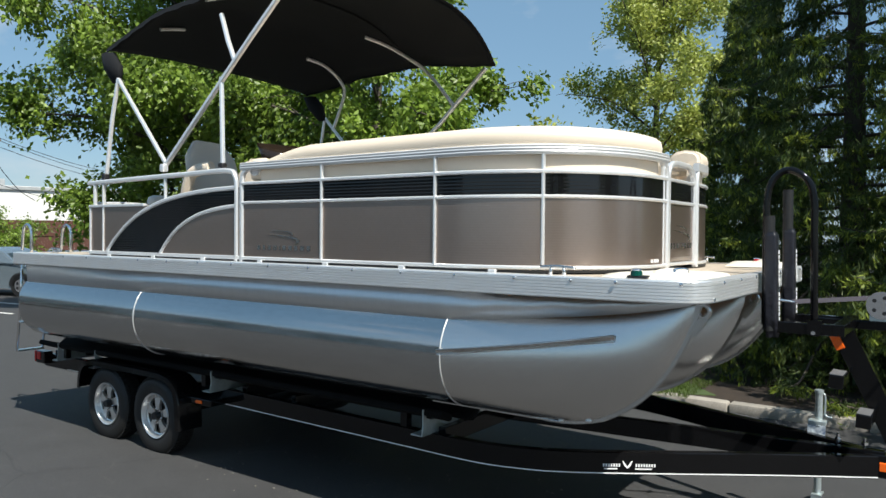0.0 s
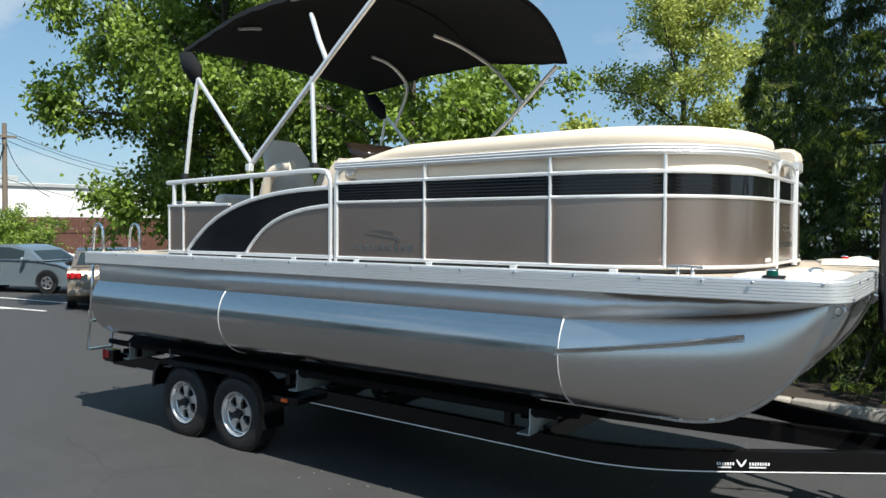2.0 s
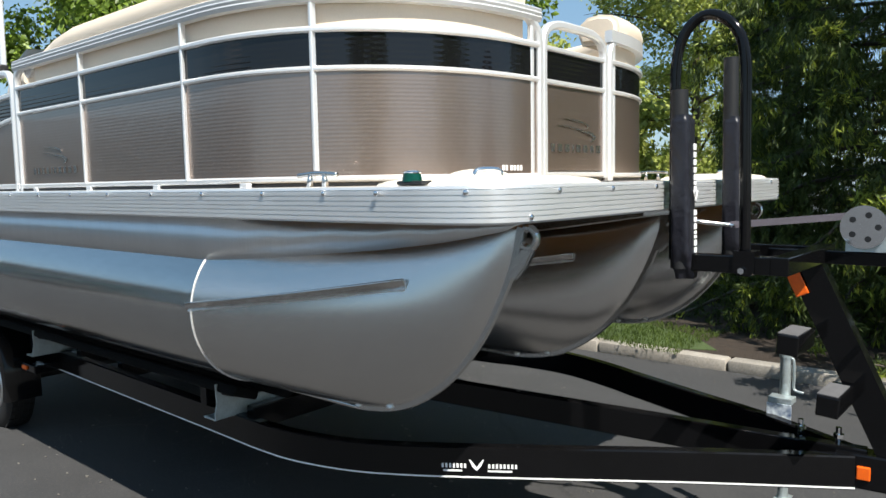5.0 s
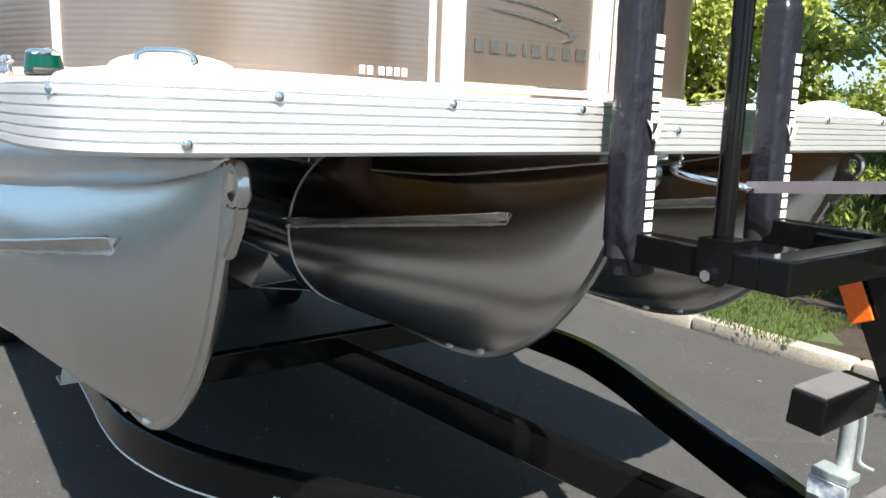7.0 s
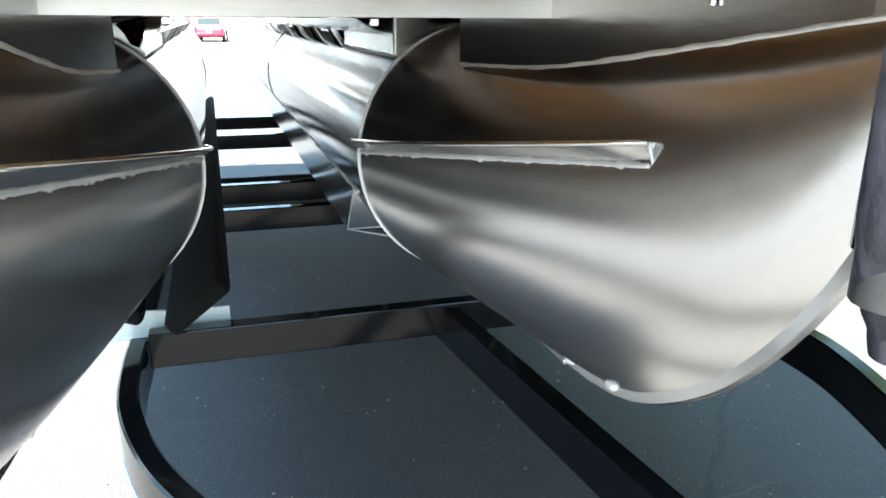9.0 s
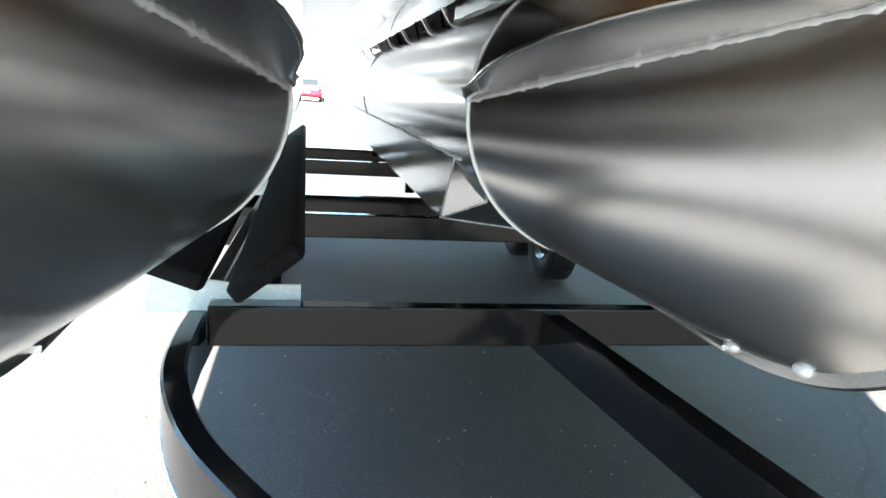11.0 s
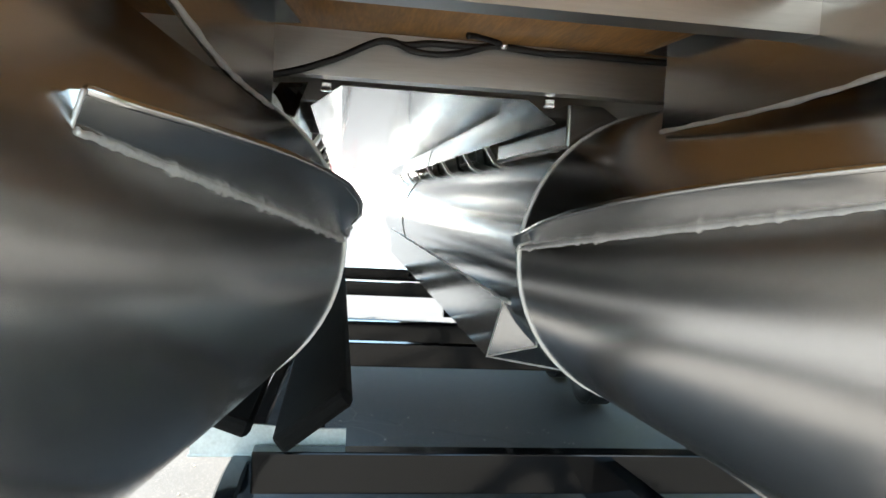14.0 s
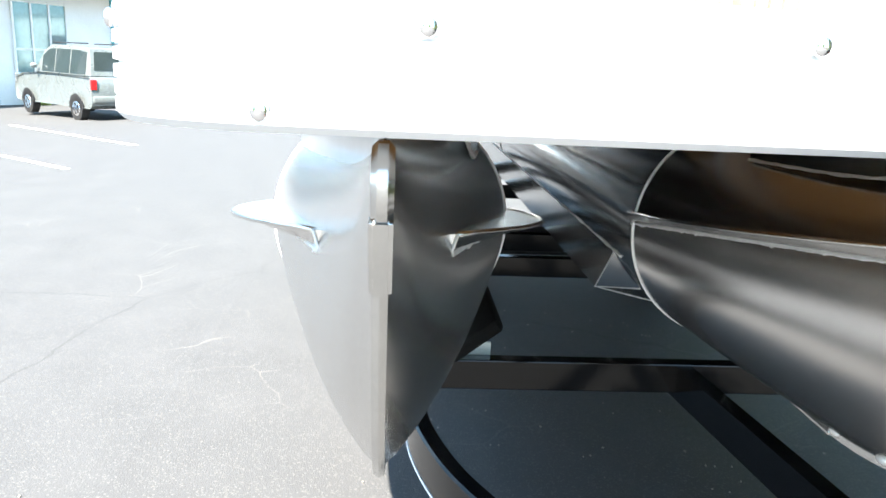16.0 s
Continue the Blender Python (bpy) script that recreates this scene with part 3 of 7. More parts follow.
# trim: ridged extrusion all round
ridges = [(-0.075, 1.510), (-0.075, 1.506), (0.0, 1.505), (0.004, 1.509)]
for k in range(6):
    z = 1.5115 + k * 0.0153
    ridges += [(0.006, z), (0.006, z + 0.0108), (0.0008, z + 0.0118), (0.0008, z + 0.0143)]
ridges += [(0.005, 1.604), (0.002, 1.611), (-0.045, 1.614), (-0.045, 1.609), (-0.006, 1.606), (-0.006, 1.510)]
bm = bmesh.new()
line = whole_outline(0.0)
prof = [(u, z - 1.55) for u, z in ridges]
pts = [(x, y, 1.55) for x, y in line]
sweep(bm, pts, prof)
part("rub_rail", bm, M_TRIM, boat, "ridged silver aluminium trim round the deck", smooth=30)
bm = bmesh.new()
box(bm, (AFT + 0.0, 0, 1.552), (0.014, 2.59, 0.115), None, 0.003)
part("stern_trim", bm, M_TRIM, boat)
# screws along the trim
half = [q for q in line if q[1] <= 0.001]
lens = [0.0]
for a, b in zip(half, half[1:]):
    lens.append(lens[-1] + math.hypot(b[0] - a[0], b[1] - a[1]))


def at_len(s):
    for i in range(len(half) - 1):
        if lens[i + 1] >= s:
            f = (s - lens[i]) / max(1e-6, lens[i + 1] - lens[i])
            a, b = Vector((*half[i], 0)), Vector((*half[i + 1], 0))
            t = (b - a).normalized()
            return a.lerp(b, f), Vector((t.y, -t.x, 0))
    a, b = Vector((*half[-2], 0)), Vector((*half[-1], 0))
    return b, Vector((1, 0, 0))


bm0 = bmesh.new()
ball(bm0, (0, 0, 0), (0.0055, 0.009, 0.009), 10, 6)
screw_me = bpy.data.meshes.new("screw")
bm0.to_mesh(screw_me)
bm0.free()
screw_me.shade_smooth()
screw_me.materials.append(M_CHROME)


def screw(x, y, nx, ny, z):
    ob = new("screw", screw_me)
    ob.parent = boat
    ob.matrix_parent_inverse = boat.matrix_basis.inverted()
    ob.matrix_basis = Matrix.LocRotScale((x + nx * 0.007, y + ny * 0.007, z), Euler((0, 0, math.atan2(ny, nx))), None)


for sgn in (-1, 1):
    side = [(x, -1.295) for x in (6.615, 6.384, 6.07, 5.70)] + [(5.70 - 0.372 * k, -1.295) for k in range(1, 13)]
    for x, y in side:
        screw(x, -sgn * y, 0, sgn, 1.594)
    q, nrm = at_len(lens[-1] - 1.29)
    screw(q.x, -sgn * q.y, nrm.x, -sgn * nrm.y, 1.594)
    q, nrm = at_len(lens[-1] - 1.10)
    screw(q.x, -sgn * q.y, nrm.x, -sgn * nrm.y, 1.523)
    for y in (0.966, 0.644, 0.322):
        screw(7.0155, sgn * y, 1, 0, 1.594)
screw(7.016, -0.012, 1, 0, 1.557)

# outer skirts between tube and deck edge
for sg in (-1, 1):
    bm = bmesh.new()
    low = [(0.86, 1.246, 1.325), (3.0, 1.246, 1.325), (SEAM, 1.246, 1.325), (5.9, 1.222, 1.355), (6.2, 1.175, 1.382), (6.5, 1.115, 1.412), (6.70, 1.062, 1.438), (6.80, 1.034, 1.455), (6.865, 1.010, 1.465), (6.912, 0.990, 1.490)]
    low = [(x, TUBE_Y + cone_half(x, z) - 0.004 if x > SEAM else y, z) for x, y, z in low]
    high = [(x, y + 0.010 * min(1, max(0.05, (6.915 - x) / 0.6)), 1.508) for x, y, z in low]
    loft(bm, [[(x, sg * y, z) for x, y, z in low], [(x, sg * y, z) for x, y, z in high]], False)
    shell(part("side_skirt", bm, M_SKIRT, boat, "brushed aluminium skirt above the tube", smooth=30), 0.004)

# crossbeams under the deck
for x in [0.95 + 0.485 * k for k in range(10)] + [5.70, 6.297]:
    bm = bmesh.new()
    w = 1.19 if x < 6.2 else 1.10
    sec = [(0.003, 1.472), (0.003, 1.559), (-0.045, 1.559), (-0.045, 1.554), (-0.003, 1.554), (-0.003, 1.477), (-0.045, 1.477), (-0.045, 1.472)]
    loft(bm, [[(x + u, sy, z) for u, z in sec] for sy in (-w, w)], True, True, True)
    part("crossbeam", bm, M_BEAM, boat, "aluminium channel under the deck")
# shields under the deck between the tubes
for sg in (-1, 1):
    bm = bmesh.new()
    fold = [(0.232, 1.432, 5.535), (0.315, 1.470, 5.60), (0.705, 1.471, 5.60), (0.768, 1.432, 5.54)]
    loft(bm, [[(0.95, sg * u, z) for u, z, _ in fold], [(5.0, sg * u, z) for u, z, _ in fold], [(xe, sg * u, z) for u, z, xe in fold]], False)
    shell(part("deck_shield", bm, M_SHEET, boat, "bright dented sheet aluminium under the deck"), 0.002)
# flat stays between the shields and the tubes
for sg in (-1, 1):
    for yc, out in ((0.0, 1), (TUBE_Y, -1)):
        for k, x in enumerate((4.75, 4.60, 4.32, 4.02, 3.70, 3.40, 3.09, 2.49, 1.88, 1.27)):
            bm = bmesh.new()
            ya, yb = yc + out * 0.200, yc + out * 0.236
            za = TUBE_Z + math.sqrt(TUBE_R ** 2 - 0.2 ** 2) - 0.006
            foot_, head_ = Vector((x, sg * ya, za)), Vector((x, sg * yb, 1.438))
            if k in (1, 3, 5):
                head_.x += 0.12
                sweep(bm, [foot_, head_], rect(0.010, 0.010), carry=True)
            else:
                sweep(bm, [foot_, head_], rect(0.020, 0.014), carry=True)
            part("stay", bm, M_ALU, boat)
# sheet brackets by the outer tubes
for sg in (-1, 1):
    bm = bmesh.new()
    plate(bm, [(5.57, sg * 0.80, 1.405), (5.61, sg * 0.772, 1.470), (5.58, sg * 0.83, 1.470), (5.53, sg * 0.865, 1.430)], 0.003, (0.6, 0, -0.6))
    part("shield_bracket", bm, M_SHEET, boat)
    for yy in (0.735, 0.275):
        bm = bmesh.new()
        box(bm, (5.625, sg * yy, 1.462), (0.02, 0.022, 0.018), None, 0.003)
        part("bolt", bm, M_CHROME, boat)
# cable under the bow deck
bm = bmesh.new()
pipe(bm, smooth_path([(5.719, -0.888, 1.452), (5.719, -0.798, 1.472), (5.717, -0.718, 1.502), (5.716, -0.638, 1.541), (5.716, -0.588, 1.538), (5.716, -0.538, 1.545), (5.717, -0.458, 1.545), (5.719, -0.408, 1.550), (5.717, -0.318, 1.545), (5.717, -0.238, 1.547), (5.717, -0.038, 1.546), (5.717, 0.212, 1.54)], 8), 0.0068, 8)
part("cable", bm, M_DULLBLACK, boat, "black cable clipped under the deck", smooth=True)
bm = bmesh.new()
pipe(bm, smooth_path([(5.720, -0.598, 1.537), (5.723, -0.573, 1.527), (5.723, -0.528, 1.524), (5.721, -0.478, 1.532), (5.721, -0.438, 1.545), (5.723, -0.408, 1.552), (5.737, -0.428, 1.556), (5.762, -0.463, 1.556), (5.772, -0.478, 1.553)], 8), 0.0062, 8)
part("cable_loop", bm, M_DULLBLACK, boat, smooth=True)
bm = bmesh.new()
ball(bm, (5.729, -0.400, 1.551), (0.008, 0.008, 0.008), 8, 6)
part("cable_clip", bm, M_CHROME, boat, smooth=True)


# ---- fence ----
FY = 1.245


def fence_line(x0, x1, n=24, inset=0.0, sg=-1):
    """Points along the fence on the straight side, by x."""
    return [(x0 + (x1 - x0) * k / n, sg * (FY - inset)) for k in range(n + 1)]


def bow_curve(n=26, inset=0.0, sg=-1, y_end=0.29):
    out = []
    for k in range(n + 1):
        a = math.pi / 2 * k / n
        cx, sx = max(0.0, math.cos(a)), math.sin(a)
        e = 2 / 2.35
        x = 5.58 + (0.93 - inset) * sx ** e
        y = y_end + (FY - y_end - inset) * cx ** e
        out.append((x, sg * y))
    return out


def fence_full(inset=0.0, sg=-1):
    """From the main post round the bow to the gate."""
    return fence_line(3.88, 5.56, 12, inset, sg) + bow_curve(26, inset, sg)


def strip(bm, pts, z0, z1, t):
    """A thin upright panel along a line in plan."""
    sweep(bm, [(x, y, (z0 + z1) / 2) for x, y in pts], rect(t, z1 - z0))


def cut(pts, a, b):
    """The part of a plan line between two fractions of its length."""
    L = [0.0]
    for p, q in zip(pts, pts[1:]):
        L.append(L[-1] + math.hypot(q[0] - p[0], q[1] - p[1]))
    def at(s):
        for i in range(len(pts) - 1):
            if L[i + 1] >= s - 1e-9:
                f = (s - L[i]) / max(1e-9, L[i + 1] - L[i])
                return (pts[i][0] + (pts[i + 1][0] - pts[i][0]) * f, pts[i][1] + (pts[i + 1][1] - pts[i][1]) * f)
        return pts[-1]
    a, b = a * L[-1], b * L[-1]
    return [at(a)] + [p for p, l in zip(pts, L) if a + 1e-4 < l < b - 1e-4] + [at(b)]


def frac_of_x(pts, x):
    L, best = 0.0, (9, 0)
    tot = sum(math.hypot(q[0] - p[0], q[1] - p[1]) for p, q in zip(pts, pts[1:]))
    for p, q in zip(pts, pts[1:]):
        d = math.hypot(q[0] - p[0], q[1] - p[1])
        if p[0] <= x <= q[0] and q[0] > p[0]:
            return (L + d * (x - p[0]) / (q[0] - p[0])) / tot
        L += d
    return 1.0


POSTS = (4.65, 5.53, 6.135)
Z_BOT, Z_R3, Z_R2, Z_TOP = 1.648, 2.018, 2.150, 2.266
for sg in (-1, 1):
    full = fence_full(0.0, sg)
    fr = [0.0] + [frac_of_x(full, x) for x in POSTS] + [1.0]
    section = new("fence_section")
    section.parent = boat
    section.matrix_parent_inverse = boat.matrix_basis.inverted()
    tagged(section, "taupe and gloss black fence with silver rails round the bow")
    for a, b in zip(fr, fr[1:]):
        bm = bmesh.new()
        strip(bm, cut(full, a, b), Z_BOT, Z_R3, 0.006)
        part("fence_panel", bm, M_PANEL, section, "taupe ribbed metallic panel", smooth=30)
        bm = bmesh.new()
        strip(bm, cut(full, a, b), Z_R3, Z_R2, 0.006)
        part("black_panel", bm, M_BLACKP, section, "gloss black band", smooth=30)
    for z, w, h in ((Z_BOT - 0.008, 0.030, 0.022), (Z_R3, 0.030, 0.019), (Z_R2, 0.034, 0.022)):
        bm = bmesh.new()
        sweep(bm, [(x, y, z) for x, y in full], rect(w, h, 0.006))
        part("rail", bm, M_RAIL, section, smooth=30)
    bm = bmesh.new()
    top = [(x, y, Z_TOP) for x, y in full]
    sweep(bm, top, [(-0.018, -0.026), (0.016, -0.026), (0.022, -0.012), (0.018, -0.006), (0.022, 0.004), (0.018, 0.010), (0.020, 0.020), (0.012, 0.026), (-0.018, 0.026)])
    part("top_rail", bm, M_RAIL, section, "broad silver top rail", smooth=30)
    for f in fr[1:-1]:
        (x, y), = cut(full, f, f)[:1]
        bm = bmesh.new()
        box(bm, (x, y + sg * 0.004, (Z_BOT + Z_TOP - 0.02) / 2), (0.016, 0.026, Z_TOP - Z_BOT - 0.01), None, 0.005)
        part("post", bm, M_RAIL, section)
    # rounded end posts: by the gate and amidships
    gx, gy = full[-1]
    bm = bmesh.new()
    sweep(bm, smooth_path([(gx, gy, 1.616), (gx, gy, 1.9), (gx, gy, 2.16), (gx - 0.004, gy + sg * 0.035, 2.235), (gx - 0.012, gy + sg * 0.10, Z_TOP + 0.004)], 6), rect(0.036, 0.036, 0.009), carry=True)
    sweep(bm, [(gx - 0.004, gy + sg * 0.045, 1.63), (gx - 0.004, gy + sg * 0.045, 2.22)], rect(0.022, 0.022, 0.005), carry=True)
    part("end_post", bm, M_RAIL, section, smooth=30)
    bm = bmesh.new()
    sweep(bm, smooth_path([(3.885, sg * FY, 1.616), (3.885, sg * FY, 1.9), (3.885, sg * FY, 2.15), (3.905, sg * FY, 2.225), (3.98, sg * FY, Z_TOP)], 6), rect(0.032, 0.038, 0.009), carry=True)
    part("end_post", bm, M_RAIL, section, smooth=30)

    # aft section with the two sweeping arcs
    section = new("fence_section")
    section.parent = boat
    section.matrix_parent_inverse = boat.matrix_basis.inverted()
    tagged(section, "stern fence with a gloss black sweep between curved rails")
    y = sg * FY
    big = [q for q in smooth_path([(2.19, 0, 1.64), (2.32, 0, 1.755), (2.50, 0, 1.875), (2.72, 0, 1.975), (3.02, 0, 2.055), (3.40, 0, 2.105), (3.84, 0, 2.125)], 5)]
    small = [q for q in smooth_path([(2.93, 0, 1.64), (3.02, 0, 1.735), (3.16, 0, 1.84), (3.34, 0, 1.92), (3.56, 0, 1.972), (3.84, 0, 2.0)], 5)]
    def height(line, x):
        for p, q in zip(line, line[1:]):
            if p.x <= x <= q.x:
                return p.z + (q.z - p.z) * (x - p.x) / (q.x - p.x)
        return line[0].z if x < line[0].x else line[-1].z
    def fill(name, mat, lo, hi, x0, x1, label):
        bm = bmesh.new()
        n = 30
        rings = []
        for k in range(n + 1):
            x = x0 + (x1 - x0) * k / n
            a, b = lo(x), max(hi(x), lo(x) + 0.0005)
            rings.append([(x, y - 0.003, a), (x, y + 0.003, a), (x, y + 0.003, b), (x, y - 0.003, b)])
        loft(bm, rings, True, True, True)
        part(name, bm, mat, section, label)
    fill("fence_panel", M_PANEL, lambda x: max(Z_BOT, height(big, x) if x > 2.19 else Z_BOT), lambda x: 2.015, 1.95, 2.80, "taupe ribbed metallic panel")
    fill("black_panel", M_BLACKP, lambda x: height(small, x) if x > 2.93 else Z_BOT, lambda x: height(big, x), 2.2, 3.86, "gloss black sweep panel")
    fill("fence_panel", M_PANEL, lambda x: Z_BOT, lambda x: height(small, x), 2.94, 3.86, "taupe ribbed metallic panel")
    for line_, w in ((big, 0.032), (small, 0.028)):
        bm = bmesh.new()
        sweep(bm, [(q.x, y, q.z) for q in line_], rect(0.030, w, 0.008), carry=True, up=(0, 0, 1))
        part("arc_rail", bm, M_RAIL, section, "silver curved rail", smooth=30)
    bm = bmesh.new()
    box(bm, (2.9, y, Z_BOT - 0.008), (1.92, 0.030, 0.026), None, 0.005)
    part("rail", bm, M_RAIL, section)
    bm = bmesh.new()
    box(bm, (2.34, y, 2.022), (0.80, 0.032, 0.022), None, 0.005)
    part("rail", bm, M_RAIL, section)
    for x, z1, r in ((1.955, 2.03, 0.020), (2.15, 2.21, 0.020)):
        bm = bmesh.new()
        box(bm, (x, y, (1.62 + z1) / 2), (r, 0.026, z1 - 1.62), None, 0.005)
        part("post", bm, M_RAIL, section)
    bm = bmesh.new()
    sweep(bm, smooth_path([(3.83, y, 1.616), (3.83, y, 1.9), (3.83, y, 2.12), (3.81, y, 2.205), (3.72, y, 2.245), (3.3, y, 2.24), (2.6, y, 2.228), (1.93, y, 2.215)], 6), rect(0.036, 0.036, 0.010), carry=True, up=(0, 1, 0))
    part("grab_rail", bm, M_RAIL, section, "round-edged silver grab rail", smooth=30)
    bm = bmesh.new()
    cyl(bm, (2.02, y, 2.02), (2.02, y, 2.22), 0.016, n=10)
    part("post", bm, M_RAIL, section, smooth=30)
    bm = bmesh.new()
    cyl(bm, (3.0, y, 2.06), (3.0, y, 2.24), 0.012, n=10)
    part("post", bm, M_RAIL, section, smooth=30)
    # feet, and a dark strip for the shade in the gap under the fence
    bm = bmesh.new()
    box(bm, (2.9, y, 1.622), (1.9, 0.02, 0.014))
    part("gap_shade_strip", bm, M_DULLBLACK, section)
    for k in range(7):
        x = 2.25 + 0.61 * k
        if x < 6.0:
            bm = bmesh.new()
            box(bm, (x, sg * (FY + 0.008), 1.622), (0.045, 0.024, 0.018), None, 0.004)
            part("foot", bm, M_RAIL, section)
    # the dark strip that stands for gap shade, along the bow fence
    bm = bmesh.new()
    sweep(bm, [(xx, yy, 1.620) for xx, yy in full], rect(0.02, 0.012))
    part("gap_shade_strip", bm, M_DULLBLACK, section)

# bow gate
gate = new("gate")
gate.parent = boat
gate.matrix_parent_inverse = boat.matrix_basis.inverted()
tagged(gate, "bow gate with a taupe panel and a dark badge")
GX = 6.505
for nm, mat, z0, z1 in (("gate_panel", M_PANEL, 1.66, Z_R3), ("black_panel", M_BLACKP, Z_R3, Z_R2)):
    bm = bmesh.new()
    box(bm, (GX, 0, (z0 + z1) / 2), (0.006, 0.498, z1 - z0))
    part(nm, bm, mat, gate)
bm = bmesh.new()
fr_pts = smooth_path([(GX, -0.250, 1.63), (GX, -0.250, 1.9), (GX, -0.250, 2.14), (GX, -0.230, 2.215), (GX, -0.15, 2.25), (GX, 0.0, 2.255), (GX, 0.15, 2.25), (GX, 0.230, 2.215), (GX, 0.250, 2.14), (GX, 0.250, 1.9), (GX, 0.250, 1.63)], 5)
sweep(bm, fr_pts, rect(0.034, 0.034, 0.008), carry=True, up=(1, 0, 0))
part("gate_frame", bm, M_RAIL, gate, smooth=30)
for z in (1.645, Z_R3, Z_R2):
    bm = bmesh.new()
    box(bm, (GX, 0, z), (0.030, 0.49, 0.020), None, 0.005)
    part("rail", bm, M_RAIL, gate)


# ---- on deck ----
bolster = [(-0.10, -0.07), (0.055, -0.075), (0.085, -0.045), (0.092, -0.005), (0.082, 0.030), (0.050, 0.055), (-0.01, 0.065), (-0.07, 0.058), (-0.11, 0.030), (-0.12, -0.02)]
for sg in (-1, 1):
    lounge = thing("bow_lounge", (5.2, sg * 0.85, 1.606), "cream vinyl bow lounge with a rounded bolster inside the fence", "boat seat", "bow lounges")
    line = [(x, y) for x, y in fence_line(4.06, 5.56, 10, 0.085, sg) + bow_curve(22, 0.085, sg, 0.36)]
    n = len(line)
    pts = []
    for i, (x, y) in enumerate(line):
        f = i / (n - 1)
        pts.append((x, y, 2.324 + 0.012 * math.sin(math.pi * f) - 0.05 * max(0, (0.10 - f) / 0.10) ** 1.6))
    prof = bolster if sg < 0 else [(-u, v) for u, v in bolster[::-1]]
    sc = [0.55 + 0.45 * min(1, i / 2.5) if i < 3 else 1.0 for i in range(n)]
    bm = bmesh.new()
    sweep(bm, pts, prof, scale=sc)
    bmesh.ops.bevel(bm, geom=[e for f in bm.faces if len(f.verts) > 4 for e in f.edges], offset=0.02, segments=3, affect="EDGES")
    part("bolster", bm, M_CREAM, lounge, "cream vinyl bolster", smooth=50)
    bm = bmesh.new()
    inner = [(x, y) for x, y in fence_line(4.04, 5.56, 10, 0.055, sg) + bow_curve(22, 0.055, sg, 0.35)]
    strip(bm, inner, 1.66, 2.29, 0.05)
    part("backrest", bm, M_CREAM, lounge, smooth=40)
    bm = bmesh.new()
    seat = [(x, y) for x, y in fence_line(4.04, 5.56, 8, 0.30, sg) + bow_curve(14, 0.30, sg, 0.40)]
    sweep(bm, [(x, y, 1.86) for x, y in seat], rect(0.46, 0.48, 0.03))
    part("seat_base", bm, M_CREAM, lounge, smooth=40)

# helm chair
chair = thing("helm_chair", (2.92, -0.55, 1.606), "grey and cream vinyl helm chair with a high back and armrests", "boat seat")
bm = bmesh.new()
rings = []
for k in range(9):
    f = k / 8
    w = 0.235 + 0.03 * math.sin(math.pi * f) - 0.09 * max(0, f - 0.75) / 0.25
    x = 2.70 - 0.17 * f
    z = 2.03 + 0.56 * f
    t = 0.075 - 0.02 * f
    rings.append([(x + t * math.cos(a) * 1.0 + (0.05 * abs(math.sin(a)) ** 2), -0.55 + w * math.sin(a), z) for a in [2 * math.pi * j / 20 for j in range(20)]])
loft(bm, rings, True, True, True)
part("backrest", bm, M_GREYV, chair, "grey vinyl backrest", smooth=50)
bm = bmesh.new()
box(bm, (2.545, -0.55, 2.545), (0.07, 0.24, 0.12), Euler((0, radians(-16), 0)), 0.03)
part("headrest", bm, M_GREYV, chair, smooth=50)
bm = bmesh.new()
box(bm, (2.98, -0.55, 2.02), (0.52, 0.50, 0.14), None, 0.05)
part("seat", bm, M_CREAM, chair, smooth=50)
for sg in (-1, 1):
    bm = bmesh.new()
    sweep(bm, smooth_path([(2.66, -0.55 + sg * 0.29, 2.06), (2.74, -0.55 + sg * 0.30, 2.24), (2.82, -0.55 + sg * 0.30, 2.31), (3.02, -0.55 + sg * 0.30, 2.33)], 5), rect(0.075, 0.10, 0.025), carry=True)
    part("armrest", bm, M_CREAM, chair, "cream vinyl armrest", smooth=50)
bm = bmesh.new()
cyl(bm, (2.95, -0.55, 1.606), (2.95, -0.55, 1.96), 0.05, n=16)
cyl(bm, (2.95, -0.55, 1.606), (2.95, -0.55, 1.63), 0.17, n=24)
part("pedestal", bm, M_RAIL, chair, smooth=30)

# helm console with a dark windscreen
console = thing("helm_console", (3.70, -0.62, 1.606), "cream helm console with a smoked windscreen", "console")
bm = bmesh.new()
loft(bm, [[(3.42, -1.02, 1.606), (3.95, -1.02, 1.606), (3.95, -0.25, 1.606), (3.42, -0.25, 1.606)],
          [(3.50, -1.02, 2.20), (3.98, -1.02, 2.20), (3.98, -0.25, 2.20), (3.50, -0.25, 2.20)],
          [(3.62, -1.00, 2.36), (4.00, -1.00, 2.33), (4.00, -0.27, 2.33), (3.62, -0.27, 2.36)]], True, True, True)
bmesh.ops.bevel(bm, geom=list(bm.edges), offset=0.025, segments=3, affect="EDGES")
part("body", bm, M_CREAM, console, smooth=40)
M_SMOKE = material("smoked_acrylic", (0.02, 0.014, 0.010), 0.08, 0, 0.1, 5, 40, rvar=0.02)
bm = bmesh.new()
n = 14
low, high = [], []
for k in range(n + 1):
    a = math.pi * k / n
    low.append((3.80 + 0.22 * math.sin(a), -0.635 - 0.36 * math.cos(a), 2.35))
    high.append((3.70 + 0.20 * math.sin(a), -0.635 - 0.33 * math.cos(a), 2.47 - 0.02 * math.sin(a)))
loft(bm, [low, high], False)
shell(part("windscreen", bm, M_SMOKE, console, "dark smoked windscreen", smooth=True), 0.006)
bm = bmesh.new()
